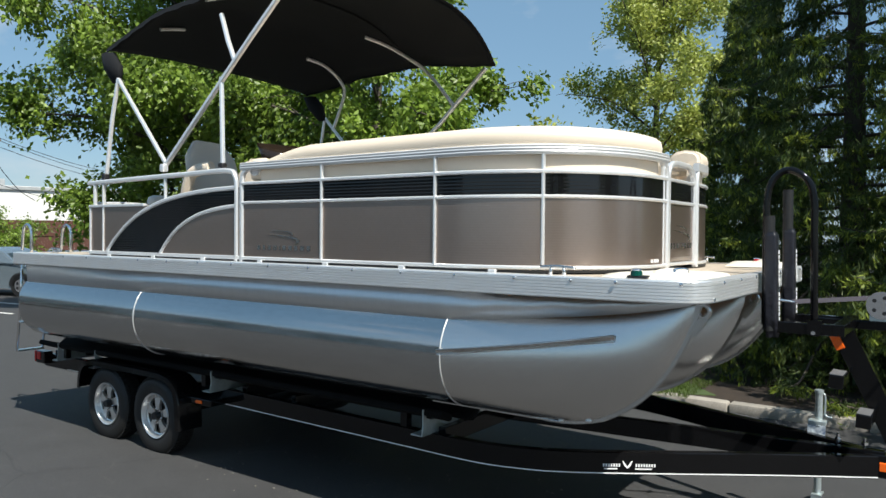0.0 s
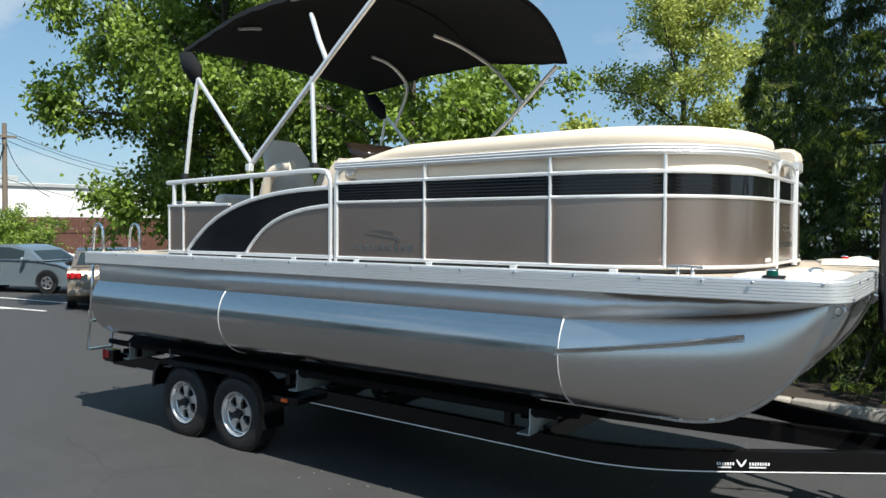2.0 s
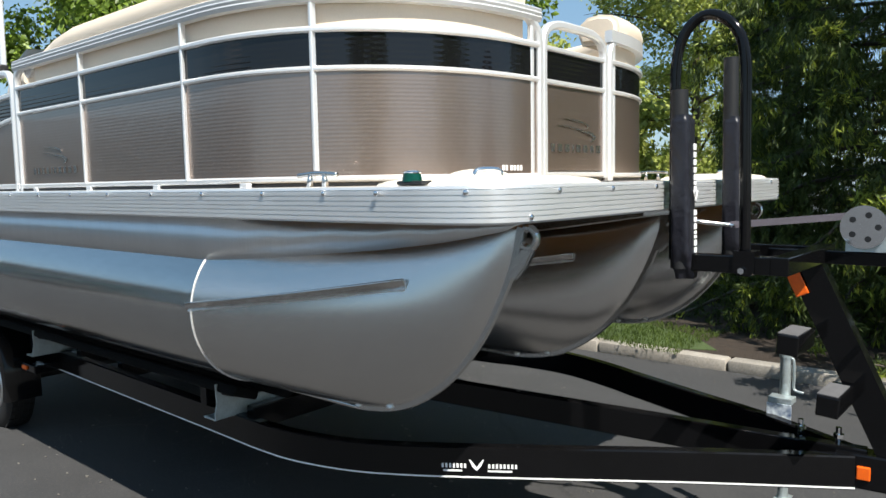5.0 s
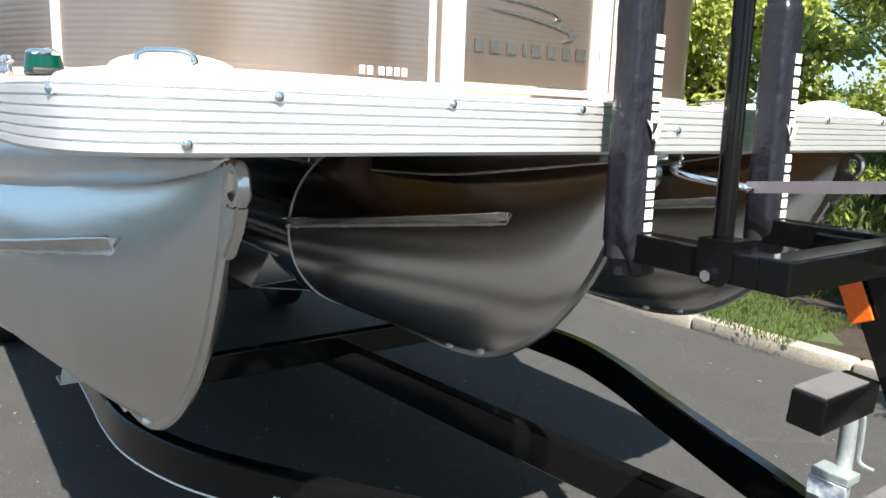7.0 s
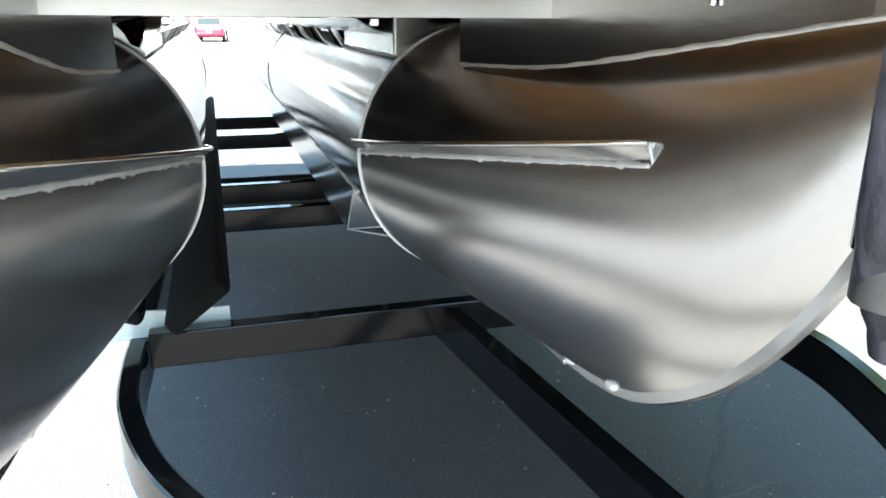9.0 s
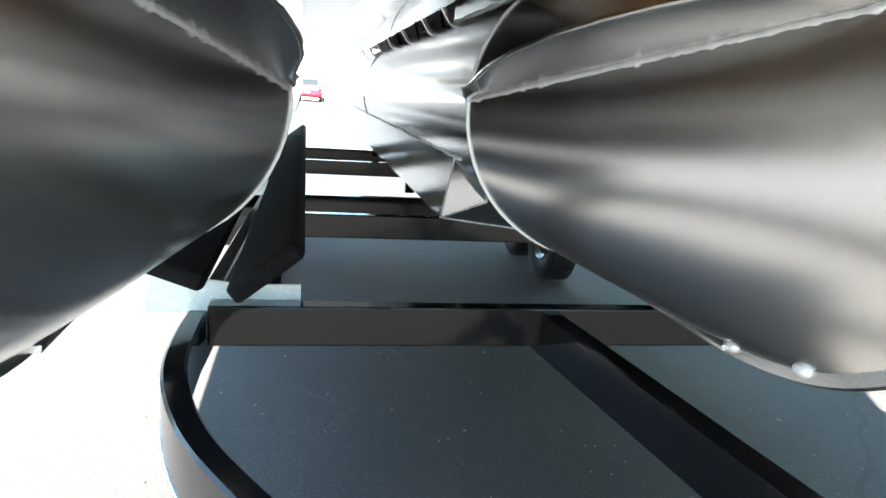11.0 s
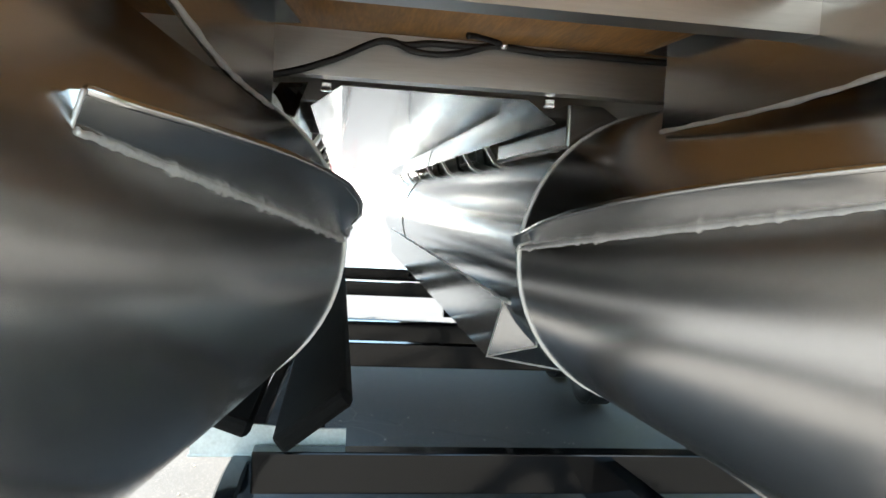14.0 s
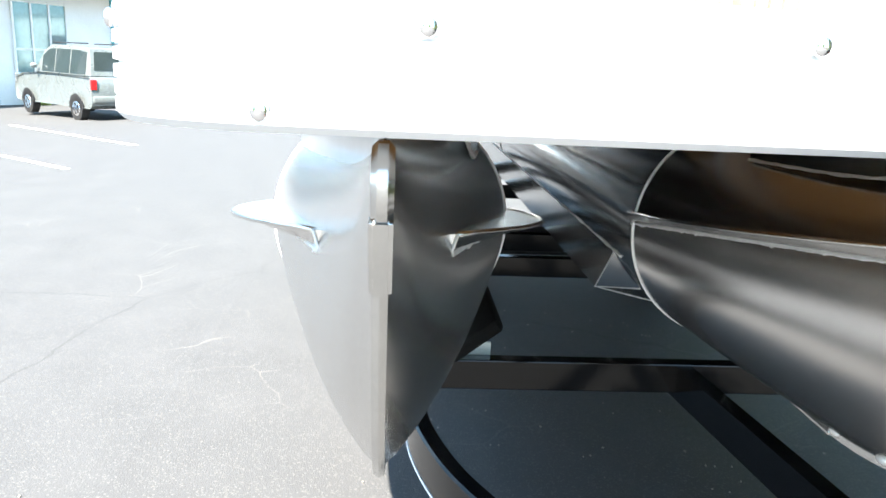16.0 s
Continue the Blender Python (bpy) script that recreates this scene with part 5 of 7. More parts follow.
wheel = None
for sg in (-1, 1):
    for x in (1.865, 2.58):
        wy = sg * 0.975
        wc = Vector((x, wy, 0.312))
        wh = group_part("wheel", trailer, "black trailer tyre on a silver spoked rim")
        bm = bmesh.new()
        pr = torus_tyre(0.312, 0.178, 0.185)
        n = 48
        rings = [[wc + Vector((rr * math.cos(2 * math.pi * k / n), u, rr * math.sin(2 * math.pi * k / n))) for u, rr in pr] for k in range(n)]
        loft(bm, rings + [rings[0]], False)
        bmesh.ops.remove_doubles(bm, verts=bm.verts, dist=0.0005)
        part("tyre", bm, M_RUBBER, wh, smooth=60)
        for row in (-0.055, -0.018, 0.018, 0.055):
            bm = bmesh.new()
            for k in range(54):
                a = 2 * math.pi * (k + (row > 0) * 0.5) / 54
                box(bm, wc + Vector((0.3145 * math.cos(a), row, 0.3145 * math.sin(a))), (0.010, 0.030, 0.026), Euler((0, -a, 0)))
            tagged(part("tread", bm, M_RUBBER, wh), kind="stuff")
        bm = bmesh.new()
        prof = [(0.080, 0.186), (0.090, 0.182), (0.085, 0.172), (0.050, 0.160), (0.044, 0.150), (-0.06, 0.150), (-0.075, 0.172), (-0.09, 0.182)]
        rings = [[wc + Vector((rr * math.cos(2 * math.pi * k / n), sg * u, rr * math.sin(2 * math.pi * k / n))) for u, rr in prof] for k in range(n)]
        loft(bm, rings + [rings[0]], False)
        part("rim", bm, M_RIM, wh, "satin silver rim", smooth=40)
        for k in range(5):
            bm = bmesh.new()
            a = 2 * math.pi * k / 5 + 0.3
            def R(rad, ang, u):
                return wc + Vector((rad * math.cos(ang), sg * u, rad * math.sin(ang)))
            loft(bm, [[R(0.05, a - 0.55, 0.056), R(0.05, a + 0.55, 0.056), R(0.05, a + 0.55, 0.035), R(0.05, a - 0.55, 0.035)],
                      [R(0.09, a - 0.30, 0.062), R(0.09, a + 0.30, 0.062), R(0.09, a + 0.30, 0.040), R(0.09, a - 0.30, 0.040)],
                      [R(0.152, a - 0.30, 0.058), R(0.152, a + 0.30, 0.058), R(0.152, a + 0.30, 0.034), R(0.152, a - 0.30, 0.034)]], True, True, True)
            part("spoke", bm, M_RIM, wh)
        bm = bmesh.new()
        cyl(bm, wc + Vector((0, sg * 0.03, 0)), wc + Vector((0, sg * 0.095, 0)), 0.038, 0.030, n=20)
        part("hub_cap", bm, M_DULLBLACK, wh, smooth=40)
        for k in range(5):
            a = 2 * math.pi * k / 5 + 0.9
            bm = bmesh.new()
            q = wc + Vector((0.057 * math.cos(a), 0, 0.057 * math.sin(a)))
            cyl(bm, q + Vector((0, sg * 0.05, 0)), q + Vector((0, sg * 0.07, 0)), 0.010, n=6)
            part("lug_nut", bm, M_CHROME, wh)
        bm = bmesh.new()
        cyl(bm, wc + Vector((0, sg * -0.02, 0)), wc + Vector((0, sg * 0.02, 0)), 0.149, n=32)
        part("brake_drum", bm, M_DULLBLACK, wh)
    # fender over both wheels
    bm = bmesh.new()
    arc = smooth_path([(1.38, 0, 0.40), (1.395, 0, 0.52), (1.46, 0, 0.625), (1.60, 0, 0.668), (1.9, 0, 0.672), (2.4, 0, 0.672), (2.66, 0, 0.662), (2.80, 0, 0.61), (2.865, 0, 0.51), (2.885, 0, 0.38), (2.89, 0, 0.24)], 5)
    prof = [(-0.10, 0.0), (0.095, 0.004), (0.115, -0.005), (0.12, -0.045), (0.112, -0.045), (0.106, -0.012), (0.09, -0.004), (-0.10, -0.008)]
    prof = prof if sg < 0 else [(-u, v) for u, v in prof[::-1]]
    rings = []
    for i, q in enumerate(arc):
        a, b = arc[max(0, i - 1)], arc[min(len(arc) - 1, i + 1)]
        t = (b - a).normalized()
        up = Vector((-t.z, 0, t.x))
        rings.append([Vector((q.x + 0.07, sg * 0.985, q.z + 0.01)) + up * v + Vector((0, (-1 if sg < 0 else 1) * abs(u) * (1 if (u > 0) == (sg < 0) else -1), 0)) for u, v in prof])
    loft(bm, rings, True, True, True)
    part("fender", bm, M_BLACK, trailer, "gloss black tandem fender", smooth=40)
    bm = bmesh.new()
    box(bm, (3.12, sg * 0.955, 0.50), (0.30, 0.16, 0.05), None, 0.006)
    part("fender_step", bm, M_BLACK, trailer)
    bm = bmesh.new()
    box(bm, (3.13, sg * 1.040, 0.50), (0.07, 0.012, 0.026), None, 0.004)
    part("side_marker", bm, M_ORANGE, trailer, "amber side marker")
    bm = bmesh.new()
    box(bm, (0.47, sg * 0.90, 0.56), (0.16, 0.09, 0.12), None, 0.008)
    part("lamp_box", bm, M_BLACK, trailer)
    bm = bmesh.new()
    box(bm, (0.385, sg * 0.905, 0.565), (0.024, 0.096, 0.105), None, 0.006)
    part("tail_lamp", bm, M_RED, trailer, "red tail lamp")
for sg in (-1, 1):
    bm = bmesh.new()
    box(bm, (0.45, sg * 0.9475, 0.575), (0.07, 0.010, 0.075), None, 0.003)
    part("side_lamp", bm, M_RED, trailer, "red side lamp")
for x in (1.865, 2.58):
    bm = bmesh.new()
    cyl(bm, (x, -0.93, 0.312), (x, 0.93, 0.312), 0.032, n=14)
    part("axle", bm, M_DULLBLACK, trailer, smooth=40)

# winch stand
M_GRIP = material("grey_grip_tape", (0.10, 0.10, 0.105), 0.85, 0, 0.2, 30, 300, 0.002)
WY = 0.25
bm = bmesh.new()
plate(bm, [(7.64, WY - 0.035, 0.585), (7.76, WY - 0.035, 0.585), (7.42, WY - 0.035, 1.32), (7.30, WY - 0.035, 1.30)], 0.07, (0, 1, 0))
part("winch_post", bm, M_BLACK, trailer)
bm = bmesh.new()
box(bm, (7.47, WY, 1.318), (0.46, 0.065, 0.05), None, 0.005)
part("winch_arm", bm, M_BLACK, trailer)
ARM_Z = 1.324
for y in (-0.222, 0.275):
    bm = bmesh.new()
    box(bm, (7.235, y, ARM_Z), (0.31, 0.055, 0.060), None, 0.004)
    part("stop_arm", bm, M_BLACK, trailer, "gloss black square arm")
bm = bmesh.new()
box(bm, (7.415, 0.060, ARM_Z + 0.001), (0.060, 0.62, 0.062), None, 0.004)
part("stop_bar", bm, M_BLACK, trailer, "gloss black crossbar")
for x, z in ((7.378, 1.012), (7.515, 0.81)):
    bm = bmesh.new()
    box(bm, (x, 0.115, z), (0.075, 0.23, 0.075), Euler((0, radians(4), 0)), 0.005)
    part("step_block", bm, M_BLACK, trailer, "gloss black square step")
    bm = bmesh.new()
    box(bm, (x - 0.002, 0.10, z + 0.0395), (0.068, 0.18, 0.003), Euler((0, radians(4), 0)))
    part("grip_strip", bm, M_GRIP, trailer, "grey grip tape")
bm = bmesh.new()
box(bm, (7.352, WY - 0.046, 1.217), (0.050, 0.008, 0.105), Euler((0, radians(-25), 0)), 0.003)
part("reflector", bm, M_ORANGE, trailer, "bright orange reflector")
bm = bmesh.new()
HY = -0.224
hoop = smooth_path([(7.055, HY - 0.02, 1.33), (7.055, HY - 0.02, 1.8), (7.057, HY - 0.02, 2.02), (7.08, HY - 0.01, 2.12), (7.13, HY, 2.172), (7.19, HY, 2.172), (7.255, HY, 2.12), (7.287, HY, 2.02), (7.292, HY, 1.8), (7.298, HY, 1.33)], 6)
pipe(bm, hoop, 0.019, 14)
part("guide_hoop", bm, M_BLACK, trailer, "gloss black hoop", smooth=True)
for y, top in ((-0.244, 1.93), (0.262, 2.10)):
    bm = bmesh.new()
    cyl(bm, (7.075, y, 1.30), (7.070, y, top), 0.030, n=16)
    part("guide_tube", bm, M_DULLBLACK, trailer, "dark grey plastic guide tube", smooth=40)
    PAD_TOP = 1.843 if y < 0 else 1.865
    pad = group_part("guide_pad", trailer, "dark vinyl padded sleeve with white bars")
    bm = bmesh.new()
    rings = []
    NZ, NA = 60, 40
    for k in range(NZ + 1):
        f = k / NZ
        z = 1.262 + (PAD_TOP - 1.262) * f
        cx = 7.090 - 0.010 * f
        gather = max(0.0, 1 - f / 0.16)
        hw, hx = 0.041 - 0.012 * gather ** 2, 0.033 - 0.010 * gather ** 2
        if f > 0.97:
            hw, hx = hw - 0.006, hx - 0.006
        ring = []
        for j in range(NA):
            a = 2 * math.pi * (j + 0.5) / NA
            ca, sa = math.cos(a), math.sin(a)
            p = Vector((cx + hx * math.copysign(abs(ca) ** 0.42, ca), y + 0.006 + hw * math.copysign(abs(sa) ** 0.42, sa), z))
            w = noise.noise(Vector((p.x * 26, p.y * 26, z * 11 + y * 3))) * (0.0030 + 0.010 * gather) + noise.noise(Vector((p.x * 60, p.y * 60, z * 45))) * (0.0012 + 0.005 * gather)
            p += Vector((ca, sa, 0)) * w
            p.y += 0.035 * gather * (0.3 + 0.7 * (ca > 0))
            ring.append(p)
        rings.append(ring)
    loft(bm, rings, True, True, True)
    part("sleeve", bm, M_PAD, pad, smooth=60)
    # bars for the lettering, and a winged mark
    z = 1.745
    for w in (0.034, 0.030, 0.032, 0.030, 0.030, 0.018, 0.030, None, 0.030, 0.026, 0.032, 0.018, 0.018, 0.032, 0.028):
        bm = bmesh.new()
        xx = 7.090 - 0.010 * (z - 1.262) / 0.538 + 0.0355
        if w is None:
            for a in (-1, 1):
                plate(bm, [(xx, y + 0.020, z - 0.030), (xx, y + 0.032, z - 0.034), (xx, y + 0.026 + a * 0.026, z + 0.010), (xx, y + 0.026 + a * 0.010, z + 0.002)], 0.002, (1, 0, 0))
            part("mark", bm, M_WHITE, pad)
            z -= 0.058
            continue
        box(bm, (xx, y + 0.026, z - w * 0.42), (0.003, 0.024, w * 0.66), None, 0.001)
        part("letter_bar", bm, M_WHITE, pad)
        z -= w * 0.86
bm = bmesh.new()
cyl(bm, (7.300, -0.256, 1.306), (7.300, -0.272, 1.306), 0.0115, n=6)
part("bolt", bm, M_CHROME, trailer)
bm = bmesh.new()
plate(bm, [(7.268, -0.256, 1.372), (7.338, -0.256, 1.372), (7.338, -0.256, 1.302), (7.325, -0.256, 1.288), (7.284, -0.256, 1.288), (7.268, -0.256, 1.305)], 0.062, (0, 1, 0))
part("clamp", bm, M_BLACK, trailer, "bent black clamp plate")
# winch, strap and hook
def W_MOVE(b):
    bmesh.ops.translate(b, verts=b.verts, vec=(-0.085, WY, -0.015))


winch = group_part("winch", trailer, "zinc-plated hand winch")
bm = bmesh.new()
cyl(bm, (7.66, -0.055, 1.45), (7.66, -0.062, 1.45), 0.078, n=32)
cyl(bm, (7.66, 0.05, 1.45), (7.66, 0.056, 1.45), 0.06, n=32)
cyl(bm, (7.66, -0.05, 1.45), (7.66, 0.05, 1.45), 0.028, n=16)
W_MOVE(bm)
part("drum", bm, M_CHROME, winch, smooth=40)
for k in range(5):
    bm = bmesh.new()
    a = 2 * math.pi * k / 5
    cyl(bm, (7.66 + 0.045 * math.cos(a), -0.0615, 1.45 + 0.045 * math.sin(a)), (7.66 + 0.045 * math.cos(a), -0.0645, 1.45 + 0.045 * math.sin(a)), 0.011, n=12)
    W_MOVE(bm)
    part("hole", bm, M_DULLBLACK, winch)
bm = bmesh.new()
for y in (-0.05, 0.05):
    plate(bm, [(7.60, y, 1.36), (7.80, y, 1.36), (7.79, y, 1.42), (7.74, y, 1.47), (7.68, y, 1.47), (7.60, y, 1.42)], 0.004, (0, 1, 0))
W_MOVE(bm)
part("side_plate", bm, M_GALV, winch)
bm = bmesh.new()
plate(bm, [(7.745, -0.085, 1.40), (7.775, -0.085, 1.40), (7.80, -0.085, 1.20), (7.775, -0.085, 1.20)], 0.006, (0, 1, 0))
cyl(bm, (7.787, -0.09, 1.205), (7.787, -0.15, 1.205), 0.012, n=12)
W_MOVE(bm)
part("crank", bm, M_CHROME, winch)
bm = bmesh.new()
plate(bm, [(7.72, -0.05, 1.45), (7.80, -0.05, 1.51), (7.79, -0.05, 1.43)], 0.012, (0, 1, 0))
W_MOVE(bm)
part("green_tag", bm, material("green_plastic", (0.0, 0.28, 0.13), 0.4, 0, 0.1, 9, 60), winch)
bm = bmesh.new()
sweep(bm, smooth_path([(7.55, 0.25, 1.475), (7.36, 0.19, 1.457), (7.13, 0.11, 1.437)], 5), rect(0.004, 0.026))
part("strap", bm, M_STRAP, trailer, "grey webbing winch strap")
bm = bmesh.new()
pipe(bm, smooth_path([(7.13, 0.11, 1.437), (7.09, 0.085, 1.442), (7.04, 0.05, 1.450), (7.0, 0.03, 1.460), (6.985, 0.03, 1.474), (7.005, 0.035, 1.482)], 5), 0.009, 8)
pipe(bm, [(7.135 + 0.012 * math.cos(a), 0.112 + 0.03 * math.sin(a), 1.437) for a in [2 * math.pi * k / 16 for k in range(16)]], 0.006, 6, True)
part("hook", bm, M_CHROME, trailer, "zinc snap hook", smooth=True)
# jack
jack = group_part("tongue_jack", trailer, "zinc-plated swivel tongue jack with a caster")
bm = bmesh.new()
cyl(bm, (7.285, 0.16, 0.60), (7.285, 0.16, 0.85), 0.023, n=16)
cyl(bm, (7.285, 0.16, 0.85), (7.285, 0.16, 0.868), 0.027, n=16)
bmesh.ops.translate(bm, verts=bm.verts, vec=(-0.075, 0.44, -0.02))
part("outer_tube", bm, M_GALV, jack, smooth=40)
bm = bmesh.new()
cyl(bm, (7.285, 0.16, 0.20), (7.285, 0.16, 0.62), 0.022, n=16)
bmesh.ops.translate(bm, verts=bm.verts, vec=(-0.075, 0.44, -0.02))
part("inner_tube", bm, M_GALV, jack, smooth=40)
bm = bmesh.new()
pipe(bm, smooth_path([(7.30, 0.16, 0.845), (7.318, 0.16, 0.838), (7.321, 0.16, 0.76), (7.323, 0.16, 0.71), (7.36, 0.16, 0.70)], 5), 0.006, 8)
bmesh.ops.translate(bm, verts=bm.verts, vec=(-0.075, 0.44, -0.02))
part("handle", bm, M_GALV, jack, smooth=True)
bm = bmesh.new()
cyl(bm, (7.262, 0.125, 0.09), (7.262, 0.195, 0.09), 0.085, n=28)
bmesh.ops.translate(bm, verts=bm.verts, vec=(-0.075, 0.44, -0.02))
part("caster_tyre", bm, M_RUBBER, jack, smooth=40)
bm = bmesh.new()
cyl(bm, (7.262, 0.118, 0.09), (7.262, 0.202, 0.09), 0.045, n=20)
bmesh.ops.translate(bm, verts=bm.verts, vec=(-0.075, 0.44, -0.02))
part("caster_hub", bm, M_DULLBLACK, jack, smooth=40)
bm = bmesh.new()
for y in (0.112, 0.205):
    plate(bm, [(7.25, y, 0.08), (7.275, y, 0.08), (7.31, y, 0.21), (7.255, y, 0.21)], 0.004, (0, 1, 0))
box(bm, (7.285, 0.16, 0.208), (0.06, 0.10, 0.006))
bmesh.ops.translate(bm, verts=bm.verts, vec=(-0.075, 0.44, -0.02))
part("caster_fork", bm, M_GALV, jack)
bm = bmesh.new()
box(bm, (7.285, 0.115, 0.672), (0.10, 0.07, 0.026), None, 0.004)
bmesh.ops.translate(bm, verts=bm.verts, vec=(-0.075, 0.44, -0.02))
part("jack_mount", bm, M_GALV, jack)
bm = bmesh.new()
box(bm, (7.285, 0.075, 0.625), (0.10, 0.006, 0.07))
bmesh.ops.translate(bm, verts=bm.verts, vec=(-0.075, 0.44, -0.02))
part("blue_sticker", bm, material("blue_white_sticker", (0.06, 0.16, 0.42), 0.4, 0, 0.5, 25, 60, tint=(0.6, 0.65, 0.7)), jack, "blue and white sticker")
for x, y in ((7.36, 0.28), (7.50, 0.26), (7.67, 0.25)):
    bm = bmesh.new()
    cyl(bm, (x, y, 0.57), (x, y, 0.665), 0.011, n=10)
    cyl(bm, (x, y, 0.625), (x, y, 0.64), 0.020, n=6)
    part("u_bolt", bm, M_CHROME, trailer)
for sg in (-1, 1):
    bm = bmesh.new()
    box(bm, (7.60, 0.246 + sg * 0.056, 0.53), (0.045, 0.016, 0.05), Euler((0, 0, 0.105)), 0.004)
    part("front_marker", bm, M_ORANGE, trailer, "amber front marker")
# maker's mark as plain bars with a winged shape
ln = smooth_path(rail_line(-1), 12)
def on_rail(x, dz):
    for a, b in zip(ln, ln[1:]):
        if a.x <= x <= b.x:
            t = (b - a).normalized()
            q = a.lerp(b, (x - a.x) / (b.x - a.x))
            return facing(q + Vector((t.y, -t.x, 0)).normalized() * 0.0265 + Vector((0, 0, dz)), t, (0, 0, 1))
def mark(pts, x, dz):
    m = on_rail(x, dz)
    bm = bmesh.new()
    loft(bm, [[m @ Vector((u, v, 0.0)) for u, v in pts], [m @ Vector((u, v, 0.002)) for u, v in pts]], True, True, True)
    part("maker_mark", bm, M_WHITE, trailer, "white maker's mark")
for k in range(7):
    mark([(0, 0), (0.0085, 0), (0.0085, 0.017), (0, 0.017)], 6.285 + 0.0122 * k, -0.018)
for k in range(8):
    mark([(0, 0), (0.0085, 0), (0.0085, 0.017), (0, 0.017)], 6.437 + 0.0122 * k, -0.018)
mark([(0, 0), (0.075, 0), (0.075, 0.007), (0, 0.007)], 6.290, -0.033)
mark([(0, 0), (0.095, 0), (0.095, 0.007), (0, 0.007)], 6.435, -0.033)
mark([(0.7 * u, 0.75 * v) for u, v in ((0, 0.042), (0.008, 0.045), (0.042, 0.004), (0.076, 0.047), (0.084, 0.044), (0.068, 0.010), (0.042, -0.014), (0.018, 0.006))], 6.375, -0.018)

# ---- surroundings ----
def leaf_material(name, dark, light, shine=0.35):
    m = bpy.data.materials.new(name)
    m.use_nodes = True
    n, l = m.node_tree.nodes, m.node_tree.links
    p = n["Principled BSDF"]
    geo = n.new("ShaderNodeNewGeometry")
    tc = n.new("ShaderNodeTexCoord")
    ns = n.new("ShaderNodeTexNoise")
    ns.inputs["Scale"].default_value = 0.9
    l.new(tc.outputs["Object"], ns.inputs["Vector"])
    add = n.new("ShaderNodeMath")
    add.operation = "MULTIPLY_ADD"
    l.new(geo.outputs["Random Per Island"], add.inputs[0])
    add.inputs[1].default_value = 0.6
    sc = n.new("ShaderNodeMath")
    sc.operation = "MULTIPLY_ADD"
    l.new(ns.outputs["Fac"], sc.inputs[0])
    sc.inputs[1].default_value, sc.inputs[2].default_value = 1.2, -0.4
    l.new(sc.outputs[0], add.inputs[2])
    ramp = n.new("ShaderNodeValToRGB")
    ramp.color_ramp.elements[0].color, ramp.color_ramp.elements[1].color = (*dark, 1), (*light, 1)
    l.new(add.outputs[0], ramp.inputs[0])
    l.new(ramp.outputs[0], p.inputs["Base Color"])
    p.inputs["Roughness"].default_value = 0.45
    p.inputs["Specular IOR Level"].default_value = shine
    tr = n.new("ShaderNodeBsdfTranslucent")
    l.new(ramp.outputs[0], tr.inputs["Color"])
    mix = n.new("ShaderNodeMixShader")
    mix.inputs[0].default_value = 0.42
    l.new(p.outputs[0], mix.inputs[1])
    l.new(tr.outputs[0], mix.inputs[2])
    l.new(mix.outputs[0], n["Material Output"].inputs["Surface"])
    return m


M_BARK = material("bark", (0.075, 0.062, 0.050), 0.9, 0, 0.4, 5, 40, 0.02, (1, 1, 0.3))
M_LEAF = leaf_material("maple_leaf", (0.030, 0.066, 0.009), (0.33, 0.47, 0.066), 0.6)
M_LEAFY = leaf_material("young_leaf", (0.17, 0.23, 0.04), (0.58, 0.62, 0.16), 0.5)
M_NEEDLE = leaf_material("spruce_needle", (0.030, 0.052, 0.020), (0.15, 0.20, 0.055), 0.3)
# fresh yellow-green tips, their colour brightened further for sunlight on them
M_NEEDLE2 = leaf_material("lit_fresh_spruce_tip", (0.11, 0.16, 0.022), (0.46, 0.53, 0.085), 0.3)
rng = np.random.default_rng(7)


def leaf_mesh(name, centers, dirs, size, mat, parent, wide=0.55, label=""):
    """Many small folded leaves: four corners each."""
    n = len(centers)
    dirs = dirs / np.linalg.norm(dirs, axis=1, keepdims=True)
    rnd = rng.normal(size=(n, 3))
    side = np.cross(dirs, rnd)
    side /= np.linalg.norm(side, axis=1, keepdims=True)
    up = np.cross(side, dirs)
    L = size * rng.uniform(0.7, 1.3, (n, 1))
    W = L * wide
    a = centers
    tip = centers + dirs * L
    s1 = centers + dirs * L * 0.45 + side * W * 0.5 + up * W * 0.18
    s2 = centers + dirs * L * 0.45 - side * W * 0.5 + up * W * 0.18
    co = np.stack([a, s1, tip, s2], 1).reshape(-1, 3)
    me = bpy.data.meshes.new(name)
    me.vertices.add(4 * n)
    me.vertices.foreach_set("co", co.astype(np.float32).ravel())
    idx = np.arange(4 * n).reshape(n, 4)
    tri = np.concatenate([idx[:, [0, 1, 2]], idx[:, [0, 2, 3]]], 1).reshape(-1)
    me.loops.add(6 * n)
    me.loops.foreach_set("vertex_index", tri.astype(np.int32))
    me.polygons.add(2 * n)
    me.polygons.foreach_set("loop_start", np.arange(0, 6 * n, 3, dtype=np.int32))
    me.materials.append(mat)
    me.update()
    me.validate()
    ob = new(name, me)
    ob.parent = parent
    ob.matrix_parent_inverse = world_of(parent).inverted()
    return tagged(ob, label, kind="stuff")


def limb(bm, pts, r0, r1, n=7):
    sweep(bm, pts, circle(1.0, n), carry=True, scale=[r0 + (r1 - r0) * i / (len(pts) - 1) for i in range(len(pts))])


